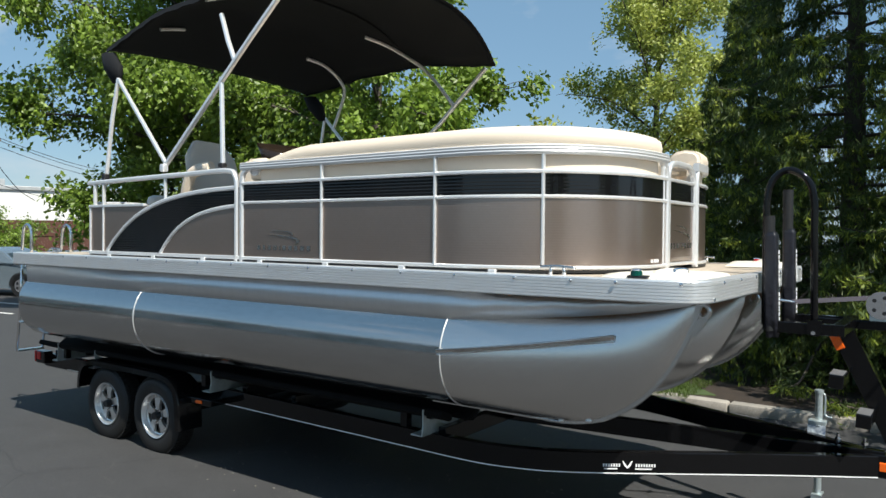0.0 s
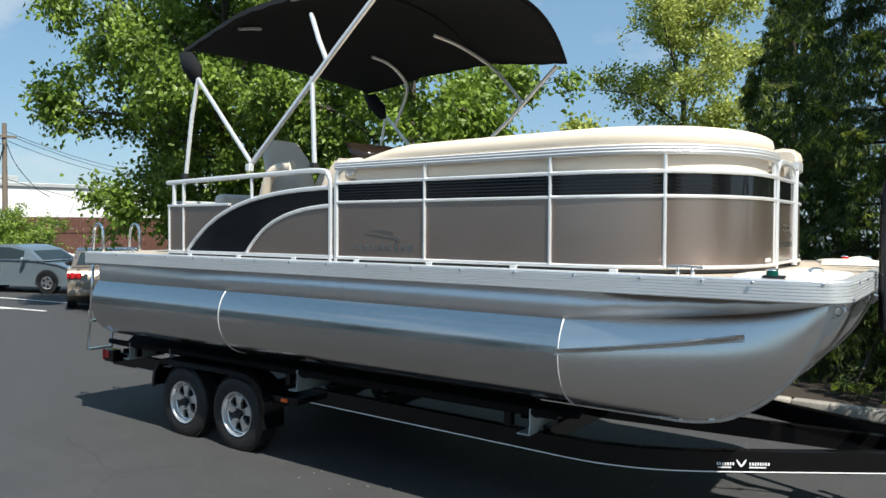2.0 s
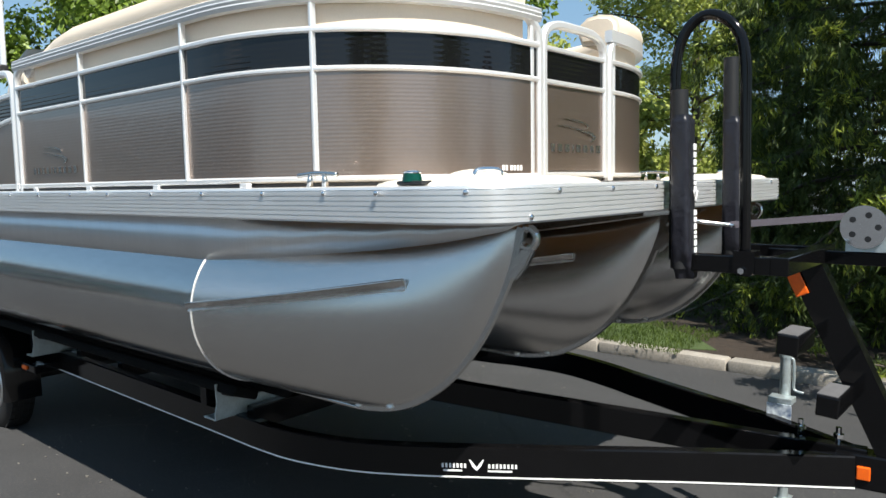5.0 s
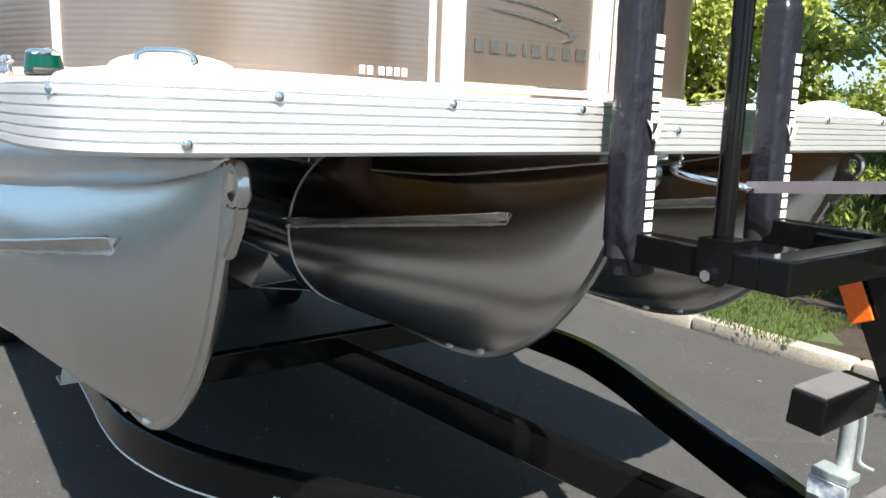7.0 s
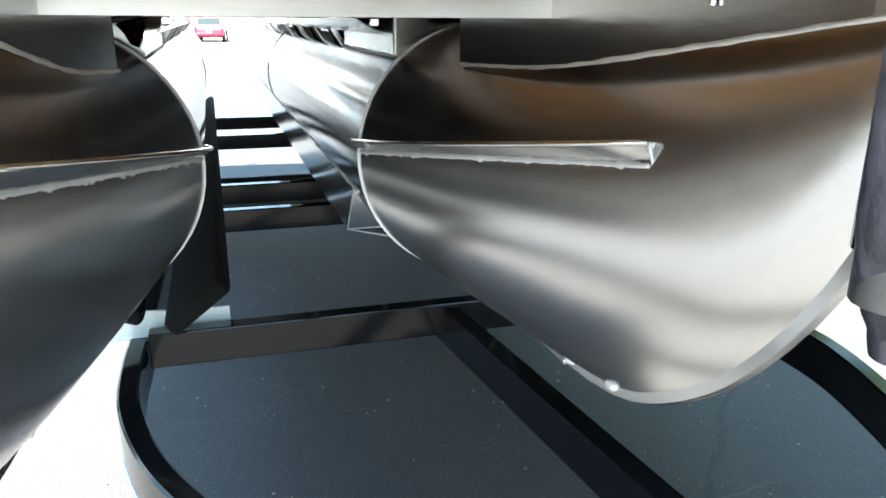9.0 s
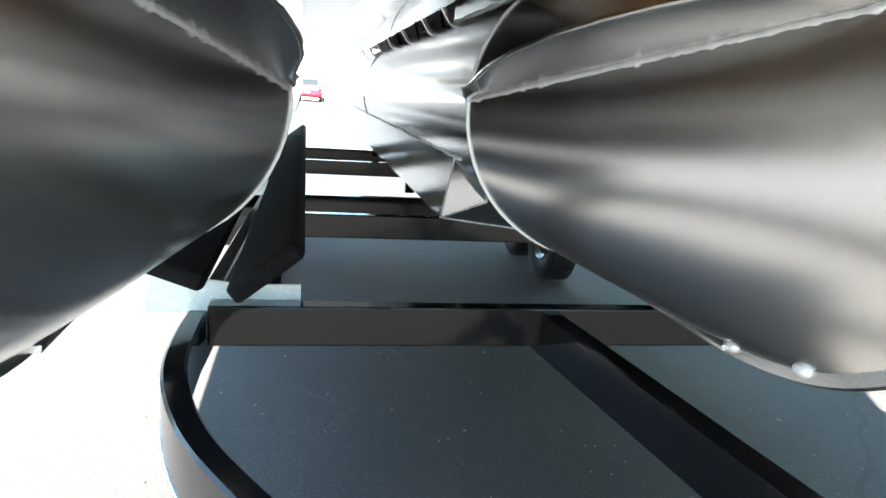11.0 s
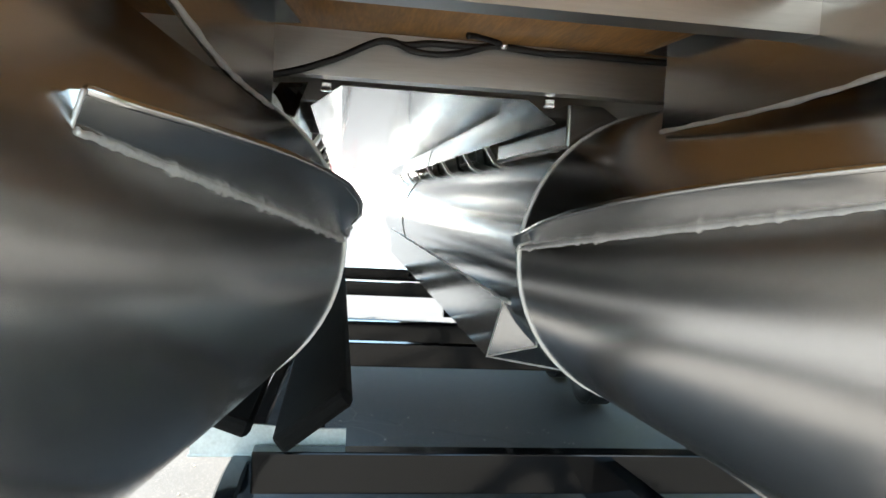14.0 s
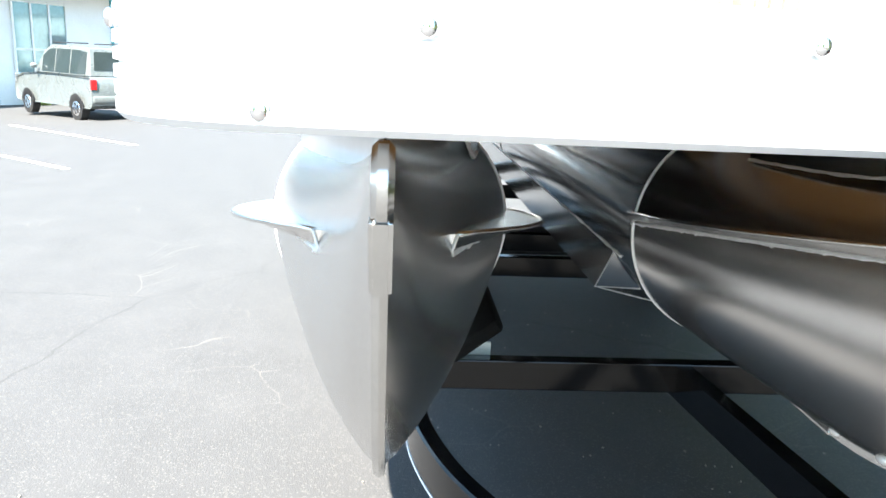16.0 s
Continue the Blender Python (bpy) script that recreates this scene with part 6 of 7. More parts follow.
def broadleaf(name, at, height, base, radius, mat, label, leaves=36000, size=0.12, trunk=0.2, gap=0.15, limbs=12, lean=0.0, seed=1, droop=0.55, squash=1.0):
    """A tree: a trunk, limbs with twigs, and leaves hung in clumps along the twigs."""
    r = np.random.default_rng(seed)
    x0, y0 = at
    z0 = ground_z(y0) + 0.05
    tree = thing(name, (x0, y0, z0), label, "tree")
    bm = bmesh.new()
    top = Vector((x0 + lean, y0, z0 + height * 0.85))
    spine = smooth_path([(x0, y0, z0 - 0.1), (x0 + r.normal() * 0.1, y0 + r.normal() * 0.1, z0 + height * 0.3), (x0 + lean * 0.5 + r.normal() * 0.15, y0 + r.normal() * 0.15, z0 + height * 0.6), top], 5)
    limb(bm, spine, trunk, 0.03, 10)
    ends, ways = [], []
    cz = z0 + (base + height) / 2
    rz = (height - base) / 2
    for k in range(limbs):
        f = (k + 0.5) / limbs
        i = int((0.12 + 0.80 * f) * (len(spine) - 1))
        s = spine[i]
        a = k * 2.399 + r.normal() * 0.3
        zt = z0 + base + (height - base) * min(1, max(0.02, f * 1.02 + r.normal() * 0.05))
        w = radius * math.sqrt(max(0.06, 1 - ((zt - cz) / rz) ** 2)) * r.uniform(0.78, 1.08)
        e = Vector((x0 + lean * f + w * math.cos(a), y0 + w * math.sin(a) * squash, zt))
        mid = s.lerp(e, 0.5) + Vector((0, 0, 0.12 * w))
        pts = smooth_path([s, mid, e], 6)
        limb(bm, pts, max(0.02, trunk * 0.34 * (1 - 0.55 * f)), 0.010)
        for q in range(14):
            g = 0.25 + 0.75 * (q + r.uniform()) / 14
            j = min(len(pts) - 2, int(g * (len(pts) - 1)))
            p = pts[j].lerp(pts[j + 1], g * (len(pts) - 1) - j)
            d = Vector((r.normal(), r.normal() * squash, r.normal() * 0.55 + 0.05)).normalized()
            ln = radius * r.uniform(0.16, 0.40) * (1.25 - 0.5 * g)
            t = p + d * ln
            bend = (p + t) / 2 + Vector((0, 0, 0.06 * ln))
            tw = smooth_path([p, bend, t], 3)
            limb(bm, tw, 0.010, 0.004, 5)
            for h in range(5):
                u = 0.3 + 0.7 * (h + 0.5) / 5
                m = min(len(tw) - 2, int(u * (len(tw) - 1)))
                ends.append(tw[m].lerp(tw[m + 1], u * (len(tw) - 1) - m))
                ways.append(d)
    part("trunk", bm, M_BARK, tree, smooth=True)
    ends = np.array([tuple(e) for e in ends])
    ways = np.array([tuple(w) for w in ways])
    keep = np.array([noise.noise(Vector(e) * 0.8) > -0.5 + gap for e in ends])
    ends, ways = ends[keep], ways[keep]
    pick = r.integers(0, len(ends), leaves)
    c = ends[pick] + r.normal(size=(leaves, 3)) * (0.085 * radius / 3.0 + 0.06)
    d = ways[pick] * 0.55 + r.normal(size=(leaves, 3)) * 0.55 + np.array([0, 0, -droop])
    leaf_mesh("leaves", c, d, size, mat, tree, 0.62)
    return tree


broadleaf("maple_tree", (-7.2, 6.5), 11.4, 1.5, 4.6, M_LEAF, "tall leafy maple tree behind the stern of the boat", 120000, 0.135, 0.24, 0.02, 27, seed=3)
broadleaf("maple_tree", (-1.7, 6.7), 7.5, 1.7, 3.2, M_LEAF, "leafy maple tree behind the boat", 60000, 0.115, 0.18, 0.26, 15, seed=5)
broadleaf("young_tree", (1.45, 14.6), 9.8, 1.0, 2.8, M_LEAFY, "pale yellow-green young tree with open limbs", 46000, 0.105, 0.13, 0.12, 24, seed=8, droop=0.1)
broadleaf("leafy_tree", (1.0, 8.6), 3.9, 0.5, 2.0, M_LEAFY, "bright green leafy tree between the maple and the spruce", 18000, 0.12, 0.09, 0.05, 14, seed=13)
broadleaf("leafy_shrub", (1.7, 9.3), 3.6, 0.3, 1.3, M_LEAFY, "bright green leafy shrub behind the spruce", 15000, 0.11, 0.07, 0.05, 12, seed=11)
broadleaf("leafy_shrub", (-0.4, 7.4), 3.4, 0.3, 1.7, M_LEAF, "green leafy shrub under the maple trees", 12000, 0.11, 0.07, 0.05, 11, seed=12)


def spruce(at, height, radius, label, seed, count=95, needles=70000):
    """A spruce: whorls of drooping boughs with hanging sprays of needles."""
    r = np.random.default_rng(seed)
    x0, y0 = at
    z0 = ground_z(y0) + 0.05
    tree = thing("spruce_tree", (x0, y0, z0), label, "tree")
    bm = bmesh.new()
    limb(bm, [Vector((x0, y0, z0 - 0.1 + (height + 0.1) * k / 8)) for k in range(9)], 0.20, 0.02, 10)
    part("trunk", bm, M_BARK, tree, smooth=True)
    bm = bmesh.new()
    pos, way, tip = [], [], []
    for k in range(count):
        f = (k + r.uniform()) / count
        z = z0 + 0.20 + (height - 0.4) * f ** 1.45
        w = radius * (1 - 0.86 * ((z - z0) / height)) * r.uniform(0.75, 1.08)
        a = k * 2.399 + r.normal() * 0.2
        d = Vector((math.cos(a), math.sin(a), 0))
        s = Vector((x0, y0, z))
        pts = smooth_path([s, s + d * w * 0.45 + Vector((0, 0, -0.02 * w)), s + d * w * 0.8 + Vector((0, 0, -0.16 * w)), s + d * w + Vector((0, 0, -0.14 * w))], 5)
        limb(bm, pts, 0.030 * (1 - 0.6 * f) + 0.006, 0.005, 5)
        side = Vector((-d.y, d.x, 0))
        for q in range(26):
            g = 0.18 + 0.82 * (q + r.uniform()) / 26
            j = min(len(pts) - 2, int(g * (len(pts) - 1)))
            p = pts[j].lerp(pts[j + 1], g * (len(pts) - 1) - j)
            sp = w * 0.34 * (1.12 - g) * r.uniform(0.4, 1.2) + 0.05
            sg = 1 if q % 2 else -1
            e = p + side * sg * sp + d * sp * 0.7 + Vector((0, 0, -0.05 - 0.10 * r.uniform()))
            hang = r.uniform(0.12, 0.62)
            n = 18
            for h in range(n):
                u = (h + r.uniform()) / n
                if h < 8:
                    c = p.lerp(e, u)
                    v = (e - p).normalized() * 0.5 + Vector((r.normal(), r.normal(), r.normal() - 0.5)) * 0.5
                else:
                    c = p.lerp(e, 0.4 + 0.6 * r.uniform()) + Vector((r.normal() * 0.018, r.normal() * 0.018, -hang * u))
                    v = Vector((r.normal() * 0.4, r.normal() * 0.4, -1))
                pos.append(tuple(c))
                way.append(tuple(v))
                tip.append(g > 0.58 and h % 8 > 3 and r.uniform() < 0.85)
    tagged(part("bough_mass", bm, M_BARK, tree, smooth=True), kind="stuff")
    pos, way, tip = np.array(pos), np.array(way), np.array(tip)
    rep = 4
    p3 = np.repeat(pos, rep, 0) + r.normal(size=(len(pos) * rep, 3)) * 0.017
    w3 = np.repeat(way, rep, 0) + r.normal(size=(len(pos) * rep, 3)) * 0.35
    t3 = np.repeat(tip, rep)
    leaf_mesh("needles", p3[~t3], w3[~t3], 0.092, M_NEEDLE, tree, 0.19)
    leaf_mesh("lit_fresh_needles", p3[t3], w3[t3], 0.080, M_NEEDLE2, tree, 0.22)
    return tree


spruce((6.7, 6.7), 9.6, 3.0, "dark drooping spruce with fresh green tips, coloured brighter as sunlit", 21, 120)
spruce((9.1, 5.1), 10.0, 3.5, "dark spruce beside the kerb", 22, 110)
spruce((4.9, 8.9), 6.6, 2.0, "dark spruce further back in the bed", 23, 70)
spruce((7.9, 9.4), 9.5, 2.8, "dark spruce further back in the bed", 24, 80)
spruce((12.6, 8.2), 9.5, 2.8, "dark spruce at the end of the bed", 25, 80)

# grass by the kerb
n = 22000
gx = np.where(rng.uniform(size=n) < 0.7, rng.uniform(0, 5.5, n), rng.uniform(-7.5, 0, n))
gy = rng.uniform(3.60, 4.9, n) + 0.15 * np.sin(gx * 2.0)
gc = np.stack([gx, gy, ground_z(gy) + 0.105], 1)
holder = thing("grass_strip", (-4, 4.1, 0.03), "bright grass blades along the kerb", "grass", kind="stuff")
leaf_mesh("grass_blades", gc, np.stack([rng.normal(size=n) * 0.35, rng.normal(size=n) * 0.35, np.ones(n)], 1), 0.048, leaf_material("grass_blade", (0.03, 0.055, 0.012), (0.15, 0.21, 0.05), 0.2), holder, 0.16)


# ---- parked vehicles ----
M_GLASS = material("dark_car_glass", (0.02, 0.028, 0.03), 0.06, 0, 0.2, 2, 20, rvar=0.03)


def car(name, at, heading, paint, label, length=4.6, width=1.76, height=1.43, kind="sedan", cat="car"):
    """A parked vehicle: body, glasshouse, windows, lamps, wheels. heading: degrees, the way the nose points."""
    x0, y0 = at
    base = Matrix.LocRotScale((x0, y0, ground_z(y0)), Euler((0, 0, radians(heading))), None)
    root = thing(name, (x0, y0, ground_z(y0)), label, cat)
    h = height
    if kind == "sedan":
        low = [(-0.5, 0.42), (-0.49, 0.60), (-0.47, 0.68), (-0.30, 0.70), (0.20, 0.66), (0.40, 0.60), (0.485, 0.50), (0.5, 0.36), (0.5, 0.22), (0.46, 0.16), (-0.46, 0.17), (-0.5, 0.26)]
        roof = [(-0.37, 0.69), (-0.22, 0.95), (-0.10, 1.0), (0.06, 0.985), (0.16, 0.90), (0.27, 0.655)]
    else:
        low = [(-0.5, 0.36), (-0.495, 0.56), (-0.48, 0.60), (0.16, 0.60), (0.38, 0.58), (0.47, 0.53), (0.5, 0.40), (0.5, 0.22), (0.47, 0.17), (-0.47, 0.18), (-0.5, 0.24)]
        roof = [(-0.475, 0.60), (-0.43, 0.96), (-0.36, 0.99), (0.02, 1.0), (0.10, 0.94), (0.22, 0.60)]
    def section(outline, y, squeeze=1.0):
        return [base @ Vector((u * length * squeeze, y, v * h)) for u, v in outline]
    W = width / 2
    bm = bmesh.new()
    loft(bm, [section(low, -W * 0.93, 0.985), section(low, -W, 1.0), section(low, W, 1.0), section(low, W * 0.93, 0.985)], True, True, True)
    bmesh.ops.bevel(bm, geom=[e for e in bm.edges], offset=0.03, segments=2, affect="EDGES")
    part("body", bm, paint, root, smooth=45)
    bm = bmesh.new()
    tw = W * 0.80
    def cabin(y, lift):
        return [base @ Vector((u * length, y * (1 - 0.16 * max(0, (v - 0.62) / 0.4)), v * h + lift)) for u, v in roof]
    loft(bm, [cabin(-W * 0.94, 0), cabin(W * 0.94, 0)], True, True, True)
    bmesh.ops.bevel(bm, geom=[e for e in bm.edges], offset=0.025, segments=2, affect="EDGES")
    part("cabin", bm, paint, root, smooth=45)
    # side windows
    us = [p[0] for p in roof]
    splits = [(-0.30, -0.095), (-0.080, 0.135)] if kind == "sedan" else [(-0.42, -0.24), (-0.225, -0.055), (-0.04, 0.115)]
    def roof_v(u):
        for (a, va), (b, vb) in zip(roof, roof[1:]):
            if a <= u <= b:
                return va + (vb - va) * (u - a) / (b - a)
        return 0.62
    v0 = 0.70 if kind == "sedan" else 0.63
    for sg in (-1, 1):
        for a, b in splits:
            bm = bmesh.new()
            pts = [(a, v0), (b, v0), (b, max(v0 + 0.02, roof_v(b) - 0.05)), ((a + b) / 2, max(v0 + 0.03, roof_v((a + b) / 2) - 0.05)), (a, max(v0 + 0.02, roof_v(a) - 0.05))]
            q = [base @ Vector((u * length, sg * (W * 0.94 * (1 - 0.16 * max(0, (v - 0.62) / 0.4)) + 0.006), v * h)) for u, v in pts]
            loft(bm, [q, [p + base.to_3x3() @ Vector((0, -sg * 0.02, 0)) for p in q]], True, True, True)
            part("side_window", bm, M_GLASS, root)
        for u in (-0.315, 0.315):
            wc = base @ Vector((u * length, sg * (W - 0.10), 0.32))
            ax = base.to_3x3() @ Vector((0, sg, 0))
            wh = group_part("wheel", root)
            bm = bmesh.new()
            cyl(bm, wc - ax * 0.10, wc + ax * 0.105, 0.32, n=28)
            part("tyre", bm, M_RUBBER, wh, smooth=40)
            bm = bmesh.new()
            cyl(bm, wc + ax * 0.09, wc + ax * 0.112, 0.205, 0.19, n=24)
            part("rim", bm, M_CHROME, wh, smooth=40)
            for k in range(5):
                bm = bmesh.new()
                a = 2 * math.pi * k / 5
                q = wc + base.to_3x3() @ Vector((0.115 * math.cos(a), 0, 0.115 * math.sin(a)))
                cyl(bm, q + ax * 0.105, q + ax * 0.1145, 0.042, n=10)
                part("rim_opening", bm, M_DULLBLACK, wh)
            bm = bmesh.new()
            aw = [Vector((u * length + 0.385 * math.cos(t), sg * (W + 0.001), 0.32 + 0.385 * math.sin(t))) for t in [math.pi * k / 12 for k in range(13)]]
            loft(bm, [[base @ (p + Vector((0, sg * 0.004, 0))) for p in aw], [base @ (Vector((u * length, 0, 0.32)) + (p - Vector((u * length, 0, 0.32))) * 0.0 + Vector((0, p.y + sg * 0.004, 0))) for p in aw]], False)
            part("wheel_arch", bm, M_DULLBLACK, wh)
        for u, mat, nm in ((-0.497, M_RED, "tail_lamp"), (0.488, M_CHROME, "headlamp")):
            bm = bmesh.new()
            v = 0.575 if kind == "sedan" else 0.50
            box(bm, (0, 0, 0), (0.06, 0.30 if kind == "sedan" else 0.16, 0.13 if kind == "sedan" else 0.26), None, 0.02)
            bmesh.ops.transform(bm, matrix=base @ Matrix.Translation((u * length, sg * (W - 0.17 if kind == "sedan" else W - 0.09), v * h)), verts=bm.verts)
            part(nm, bm, mat, root)
        bm = bmesh.new()
        ball(bm, (0, 0, 0), (0.07, 0.10, 0.075), 10, 8)
        bmesh.ops.transform(bm, matrix=base @ Matrix.Translation((0.155 * length, sg * (W + 0.07), 0.70 * h)), verts=bm.verts)
        part("wing_mirror", bm, paint, root, smooth=True)
    # front and rear glass
    for (ua, va), (ub, vb), nm in ((roof[0], roof[1], "rear_window"), (roof[-1], roof[-2], "windscreen")):
        bm = bmesh.new()
        A, B = Vector((ua * length, 0, va * h)), Vector((ub * length, 0, vb * h))
        lo, hi = A.lerp(B, 0.14 if kind == "sedan" else 0.22), A.lerp(B, 0.90)
        out = Vector((-1 if nm == "rear_window" else 1, 0, 0.25)).normalized() * 0.008
        q = [lo + Vector((0, -tw * 0.98, 0)), lo + Vector((0, tw * 0.98, 0)), hi + Vector((0, tw * 0.86, 0)), hi + Vector((0, -tw * 0.86, 0))]
        loft(bm, [[base @ (p + out) for p in q], [base @ (p - out) for p in q]], True, True, True)
        part(nm, bm, M_GLASS, root)
    for u, nm in ((-0.503, "rear_bumper"), (0.500, "front_bumper")):
        bm = bmesh.new()
        box(bm, (0, 0, 0), (0.12, width * 0.96, 0.17), None, 0.04)
        bmesh.ops.transform(bm, matrix=base @ Matrix.Translation((u * length, 0, 0.31 * h)), verts=bm.verts)
        part(nm, bm, paint, root, smooth=40)
    bm = bmesh.new()
    box(bm, (0, 0, 0), (0.01, 0.32, 0.12))
    bmesh.ops.transform(bm, matrix=base @ Matrix.Translation((-0.518 * length, 0, 0.40 * h)), verts=bm.verts)
    part("plate", bm, M_WHITE, root)
    if kind != "sedan":
        bm = bmesh.new()
        for sg in (-1, 1):
            box(bm, (-0.14 * length, sg * W * 0.62, h * 1.03), (length * 0.42, 0.035, 0.03), None, 0.008)
        bmesh.ops.transform(bm, matrix=base, verts=bm.verts)
        part("roof_rack", bm, M_DULLBLACK, root)
    return root


M_CAR1 = material("blue_grey_paint", (0.17, 0.21, 0.24), 0.25, 0.4, 0.04, 3, 60, coat=0.6)
M_CAR2 = material("champagne_paint", (0.20, 0.165, 0.135), 0.28, 0.4, 0.04, 3, 60, coat=0.6)
M_CAR3 = material("silver_paint", (0.18, 0.20, 0.20), 0.28, 0.5, 0.04, 3, 60, coat=0.6)
M_CAR4 = material("red_paint", (0.42, 0.012, 0.03), 0.25, 0.1, 0.05, 3, 60, coat=0.6)
car("sedan", (-16.1, 5.9), 26, M_CAR1, "blue-grey sedan parked in a marked bay", cat="car")
car("sedan", (-10.9, 5.6), 150, M_CAR2, "champagne sedan parked with its tail to the lane", cat="car")
car("suv", (-14.1, -9.9), 228, M_CAR3, "silver off-road wagon with a roof rack", 4.55, 1.82, 1.92, "suv", "car")
car("hatchback", (-43.0, -0.4), 175, M_CAR4, "red hatchback parked across the lot", 4.2, 1.76, 1.5, "suv", "car")
car("sedan", (-42.5, 3.9), 178, M_CAR3, "silver sedan parked beside the red one", cat="car")

# painted bay lines
lines = thing("bay_markings", (-14, 4, 0.03), "white painted parking lines on the asphalt", "road marking", kind="structure")
for (xa, ya), (xb, yb) in (((-19.5, 3.4), (-9.0, 5.0)), ((-14.6, 2.5), (-9.5, 3.3)), ((-14.6, 2.5), (-10.4, 2.0)), ((-11.6, 2.15), (-10.6, 3.1)), ((-4.8, -7.5), (-3.1, -5.7)), ((-10.8, -10.3), (-6.2, -5.8))):
    bm = bmesh.new()
    a, b = Vector((xa, ya, 0)), Vector((xb, yb, 0))
    t = (b - a).normalized()
    s = Vector((-t.y, t.x, 0)) * 0.05
    q = [Vector((p.x, p.y, ground_z(p.y) + 0.004)) for p in (a - s, b - s, b + s, a + s)]
    plate(bm, q, 0.003, (0, 0, 1))
    part("line", bm, M_PAINT, lines)

# ---- far buildings, fence, pole ----
M_WALLW = material("white_rendered_wall", (0.72, 0.71, 0.68), 0.8, 0, 0.06, 1.5, 20, 0.003)
M_FENCEW = material("red_brown_timber", (0.085, 0.032, 0.020), 0.8, 0, 0.25, 3, 40, 0.004, (6, 6, 0.6))
M_STONE = material("pale_rubble", (0.50, 0.47, 0.42), 0.9, 0, 0.3, 9, 40, 0.02)
M_POLE = material("weathered_pole", (0.16, 0.13, 0.10), 0.9, 0, 0.25, 8, 40, 0.006, (1, 1, 0.2))
M_TEAL = material("teal_frame", (0.05, 0.30, 0.36), 0.35, 0.2, 0.06, 5, 30)
M_ROOFG = material("grey_metal_coping", (0.45, 0.46, 0.46), 0.5, 0.4, 0.1, 2, 20)
# pane colour lightened to cyan in place of the sky it reflects
M_SKYPANE = material("sky_toned_glazing", (0.14, 0.24, 0.26), 0.05, 0.3, 0.2, 0.6, 8, rvar=0.02)
M_TAN = material("tan_soffit", (0.44, 0.42, 0.39), 0.8, 0, 0.1, 2, 30)

shed = thing("warehouse", (-42, 18, -0.4), "long low white warehouse with a grey coping", "building")
bm = bmesh.new()
box(bm, (-45, 22, 2.0), (6, 56, 5.0), Euler((0, 0, radians(-14))))
part("wall", bm, M_WALLW, shed)
bm = bmesh.new()
box(bm, (-45, 22, 4.62), (6.3, 56.4, 0.26), Euler((0, 0, radians(-14))), 0.03)
part("coping", bm, M_ROOFG, shed)
for k in range(9):
    bm = bmesh.new()
    q = Matrix.Translation((-45, 22, 0)) @ Euler((0, 0, radians(-14))).to_matrix().to_4x4() @ Vector((3.04, -24 + 6 * k, 2.2))
    box(bm, q, (0.10, 0.12, 4.4), Euler((0, 0, radians(-14))))
    part("downpipe", bm, M_WALLW, shed)
for k, (y, s) in enumerate(((-16, 1.2), (-4, 1.6), (10, 1.1))):
    bm = bmesh.new()
    q = Matrix.Translation((-45, 22, 0)) @ Euler((0, 0, radians(-14))).to_matrix().to_4x4() @ Vector((0.5, y, 5.0))
    box(bm, q, (1.4, s, 0.6), None, 0.05)
    part("roof_unit", bm, M_ROOFG, shed)

yard = thing("timber_enclosure", (-33, 16, -0.3), "red-brown slatted timber enclosure in front of the warehouse", "fence")
for k in range(64):
    bm = bmesh.new()
    f = k / 63
    box(bm, (-35.5 + 5.0 * f, 12.0 + 9.0 * f, 1.25), (0.05, 0.160, 2.3 + 0.02 * random.random()), Euler((0, 0, radians(-29))))
    part("slat", bm, M_FENCEW, yard)
for z in (0.4, 1.6):
    bm = bmesh.new()
    box(bm, (-32.9, 16.6, z), (0.06, 10.3, 0.12), Euler((0, 0, radians(-29))))
    part("beam", bm, M_FENCEW, yard)
bm = bmesh.new()
box(bm, (-33.5, 18.2, 2.05), (2.2, 5.5, 0.30), Euler((0, 0, radians(-29))), 0.03)
part("roof", bm, M_TAN, yard)

rocks = thing("rubble_bank", (-30, 12, -0.2), "bank of pale limestone rubble", "stones", kind="stuff")
bm = bmesh.new()
for k in range(420):
    f = random.random()
    p = Vector((-33.0 + 5.5 * f + random.uniform(-0.7, 0.7), 7.5 + 12 * f + random.uniform(-0.5, 0.5), 0))
    s = random.uniform(0.14, 0.34)
    p.z = ground_z(p.y) + random.uniform(0.0, 0.55)
    r = bmesh.ops.create_icosphere(bm, subdivisions=1, radius=s, matrix=Matrix.Translation(p))
    for v in r["verts"]:
        v.co += Vector((random.uniform(-1, 1), random.uniform(-1, 1), random.uniform(-1, 1))) * s * 0.3
part("stones", bm, M_STONE, rocks)

broadleaf("round_bush", (-23.5, 8.9), 2.5, 0.25, 2.0, M_LEAF, "round olive-green bush behind the parked sedan", 12000, 0.10, 0.05, 0.05, 14, seed=31)

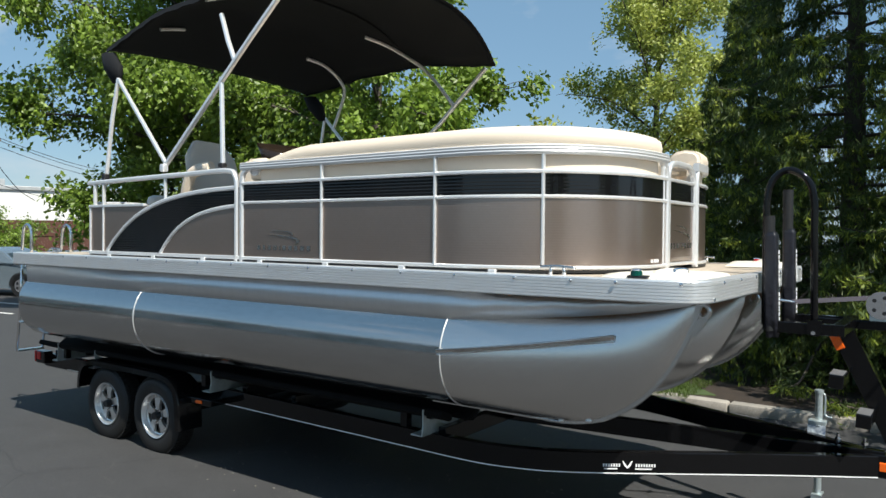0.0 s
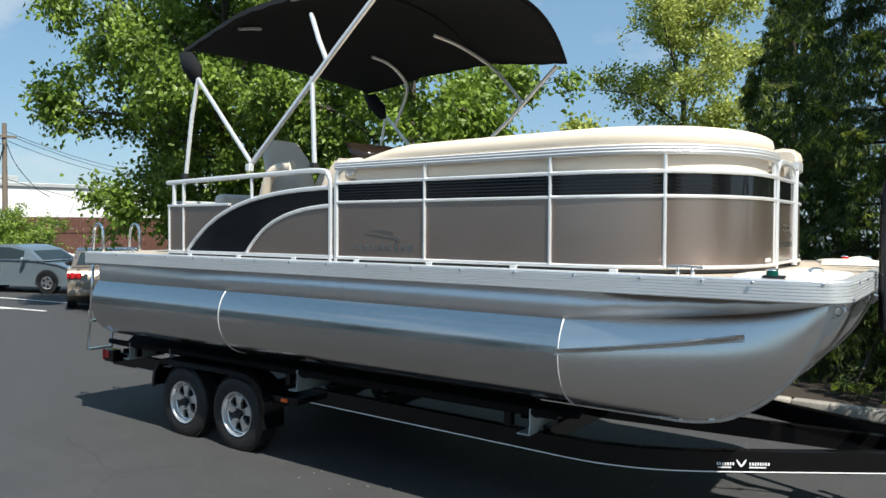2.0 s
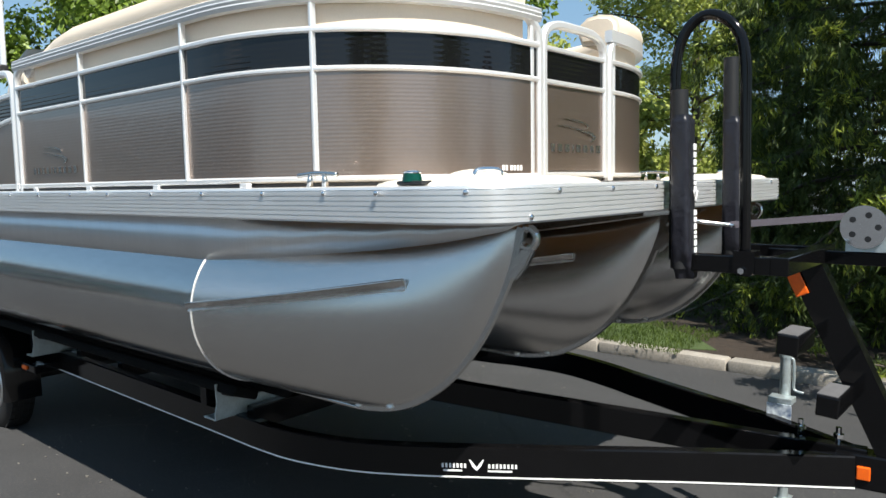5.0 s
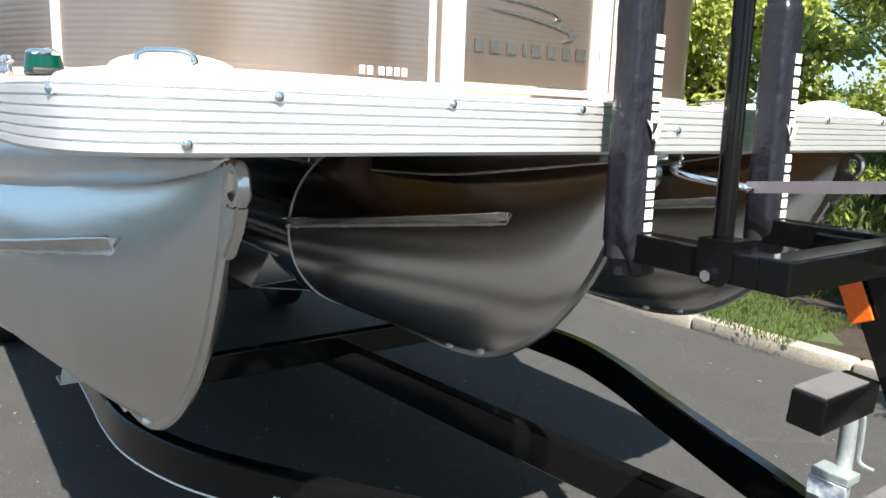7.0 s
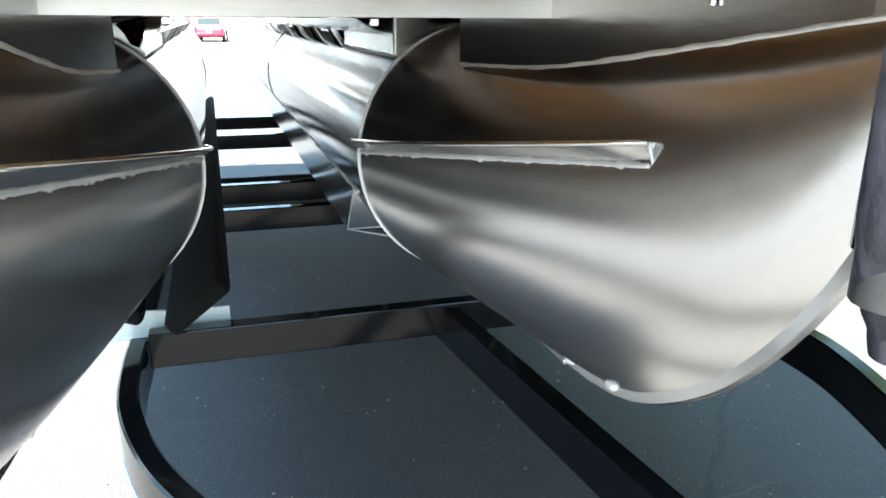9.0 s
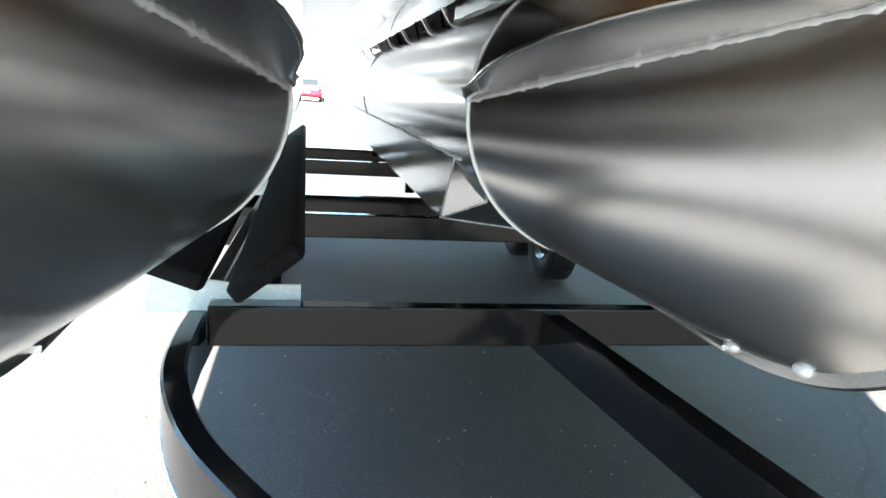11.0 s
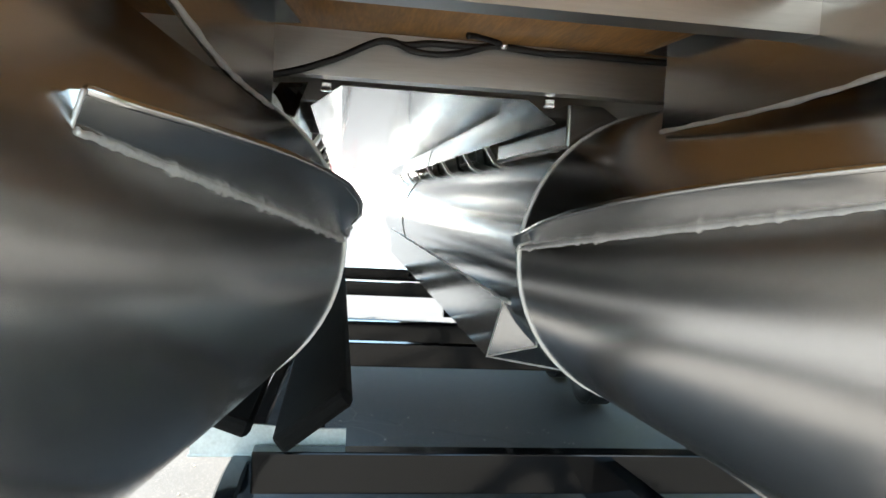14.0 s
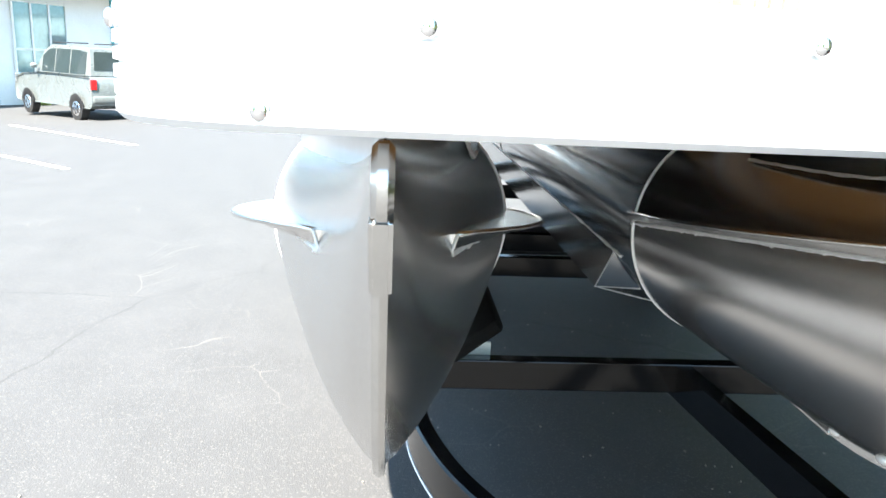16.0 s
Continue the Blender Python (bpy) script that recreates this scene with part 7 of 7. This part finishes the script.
pole = thing("utility_pole", (-34.0, 13.2, -0.3), "weathered timber utility pole with wires", "utility pole")
bm = bmesh.new()
cyl(bm, (-34, 13.2, -0.4), (-34, 13.2, 7.3), 0.16, 0.11, n=12)
part("shaft", bm, M_POLE, pole, smooth=40)
bm = bmesh.new()
box(bm, (-33.9, 13.2, 6.6), (0.12, 1.1, 0.12))
part("crossarm", bm, M_POLE, pole)
for k, (dz, dy, end) in enumerate(((6.9, 0, (-60, 45, 8.2)), (6.6, 0.5, (-60, 46, 7.7)), (6.6, -0.5, (-60, 44, 7.4)), (6.2, 0, (-22, -30, 8.0)), (4.4, 0, (-60, 45, 5.0)), (4.4, 0, (-24, -30, 5.2)))):
    bm = bmesh.new()
    a, b = Vector((-34, 13.2 + dy, dz)), Vector(end)
    pts = [a.lerp(b, t / 16) + Vector((0, 0, -1.2 * 4 * (t / 16) * (1 - t / 16))) for t in range(17)]
    pipe(bm, pts, 0.018, 5)
    part("wire", bm, M_DULLBLACK, pole)
bm = bmesh.new()
pipe(bm, smooth_path([(-33.8, 13.2, 6.3), (-33.7, 13.6, 5.2), (-33.7, 14.6, 4.0), (-33.7, 15.4, 3.5)], 5), 0.02, 5)
pipe(bm, smooth_path([(-33.8, 13.1, 6.2), (-33.8, 12.7, 4.6), (-33.8, 12.5, 3.7), (-33.8, 12.2, 3.4), (-33.8, 12.5, 3.2)], 5), 0.03, 5)
part("drop_wire", bm, M_DULLBLACK, pole)

# office building seen under the bow
office = thing("office_building", (-20, -14, 0.2), "white office building with teal strips and windows coloured by reflected sky", "building")
A, B = Vector((-4.0, -21.5, 0)), Vector((-33.0, -8.0, 0))
t = (B - A).normalized()
nrm = Vector((-t.y, t.x, 0))
nrm = nrm if nrm.y > 0 else -nrm
ang = math.atan2(t.y, t.x)
mid = (A + B) / 2
gz = ground_z(mid.y)
bm = bmesh.new()
box(bm, mid - nrm * 2 + Vector((0, 0, 1.9 + gz)), ((B - A).length, 4.0, 4.4), Euler((0, 0, ang)))
part("wall", bm, M_WALLW, office)
bm = bmesh.new()
box(bm, mid - nrm * 1.3 + Vector((0, 0, 4.35 + gz)), ((B - A).length + 1.2, 5.0, 0.9), Euler((0, 0, ang)), 0.03)
part("eave", bm, M_TAN, office)
for k in range(6):
    s = 2.5 + 5.2 * k
    c = A + t * s + nrm * 0.02
    win = group_part("window", office, "white-framed window with reflected sky in its colour")
    bm = bmesh.new()
    box(bm, c + Vector((0, 0, 2.1 + gz)), (2.2, 0.06, 2.8), Euler((0, 0, ang)))
    part("pane", bm, M_SKYPANE, win)
    for q in (-1.1, -0.37, 0.37, 1.1):
        bm = bmesh.new()
        box(bm, c + t * q + nrm * 0.03 + Vector((0, 0, 2.1 + gz)), (0.07, 0.08, 2.9), Euler((0, 0, ang)))
        part("mullion", bm, M_WALLW, win)
    for z in (0.7, 1.9, 3.5):
        bm = bmesh.new()
        box(bm, c + nrm * 0.035 + Vector((0, 0, z + gz)), (2.3, 0.08, 0.07), Euler((0, 0, ang)))
        part("mullion", bm, M_WALLW, win)
for k in range(5):
    bm = bmesh.new()
    box(bm, A + t * (0.6 + 5.2 * k) + nrm * 0.03 + Vector((0, 0, 2.0 + gz)), (0.09, 0.08, 3.9), Euler((0, 0, ang)), 0.01)
    part("teal_strip", bm, M_TEAL, office, "teal vertical strip")
for k in range(4):
    p = A + t * (17.5 + 1.2 * k) + nrm * 0.9
    broadleaf("low_shrub", (p.x, p.y), 0.75, 0.02, 0.55, M_LEAFY, "low bright green shrub at the foot of the wall", 1200, 0.09, 0.02, 0.0, 6, seed=40 + k)
# added trees, never in view, that close the surroundings behind the camera
broadleaf("unseen_tree", (19, -13), 8.5, 1.5, 4.0, M_LEAF, "added leafy tree, out of view behind the camera", 9000, 0.30, 0.2, 0.05, 14, seed=51)
broadleaf("unseen_tree", (27, 2), 8.0, 1.5, 4.0, M_LEAF, "added leafy tree, out of view behind the camera", 9000, 0.30, 0.2, 0.05, 14, seed=52)
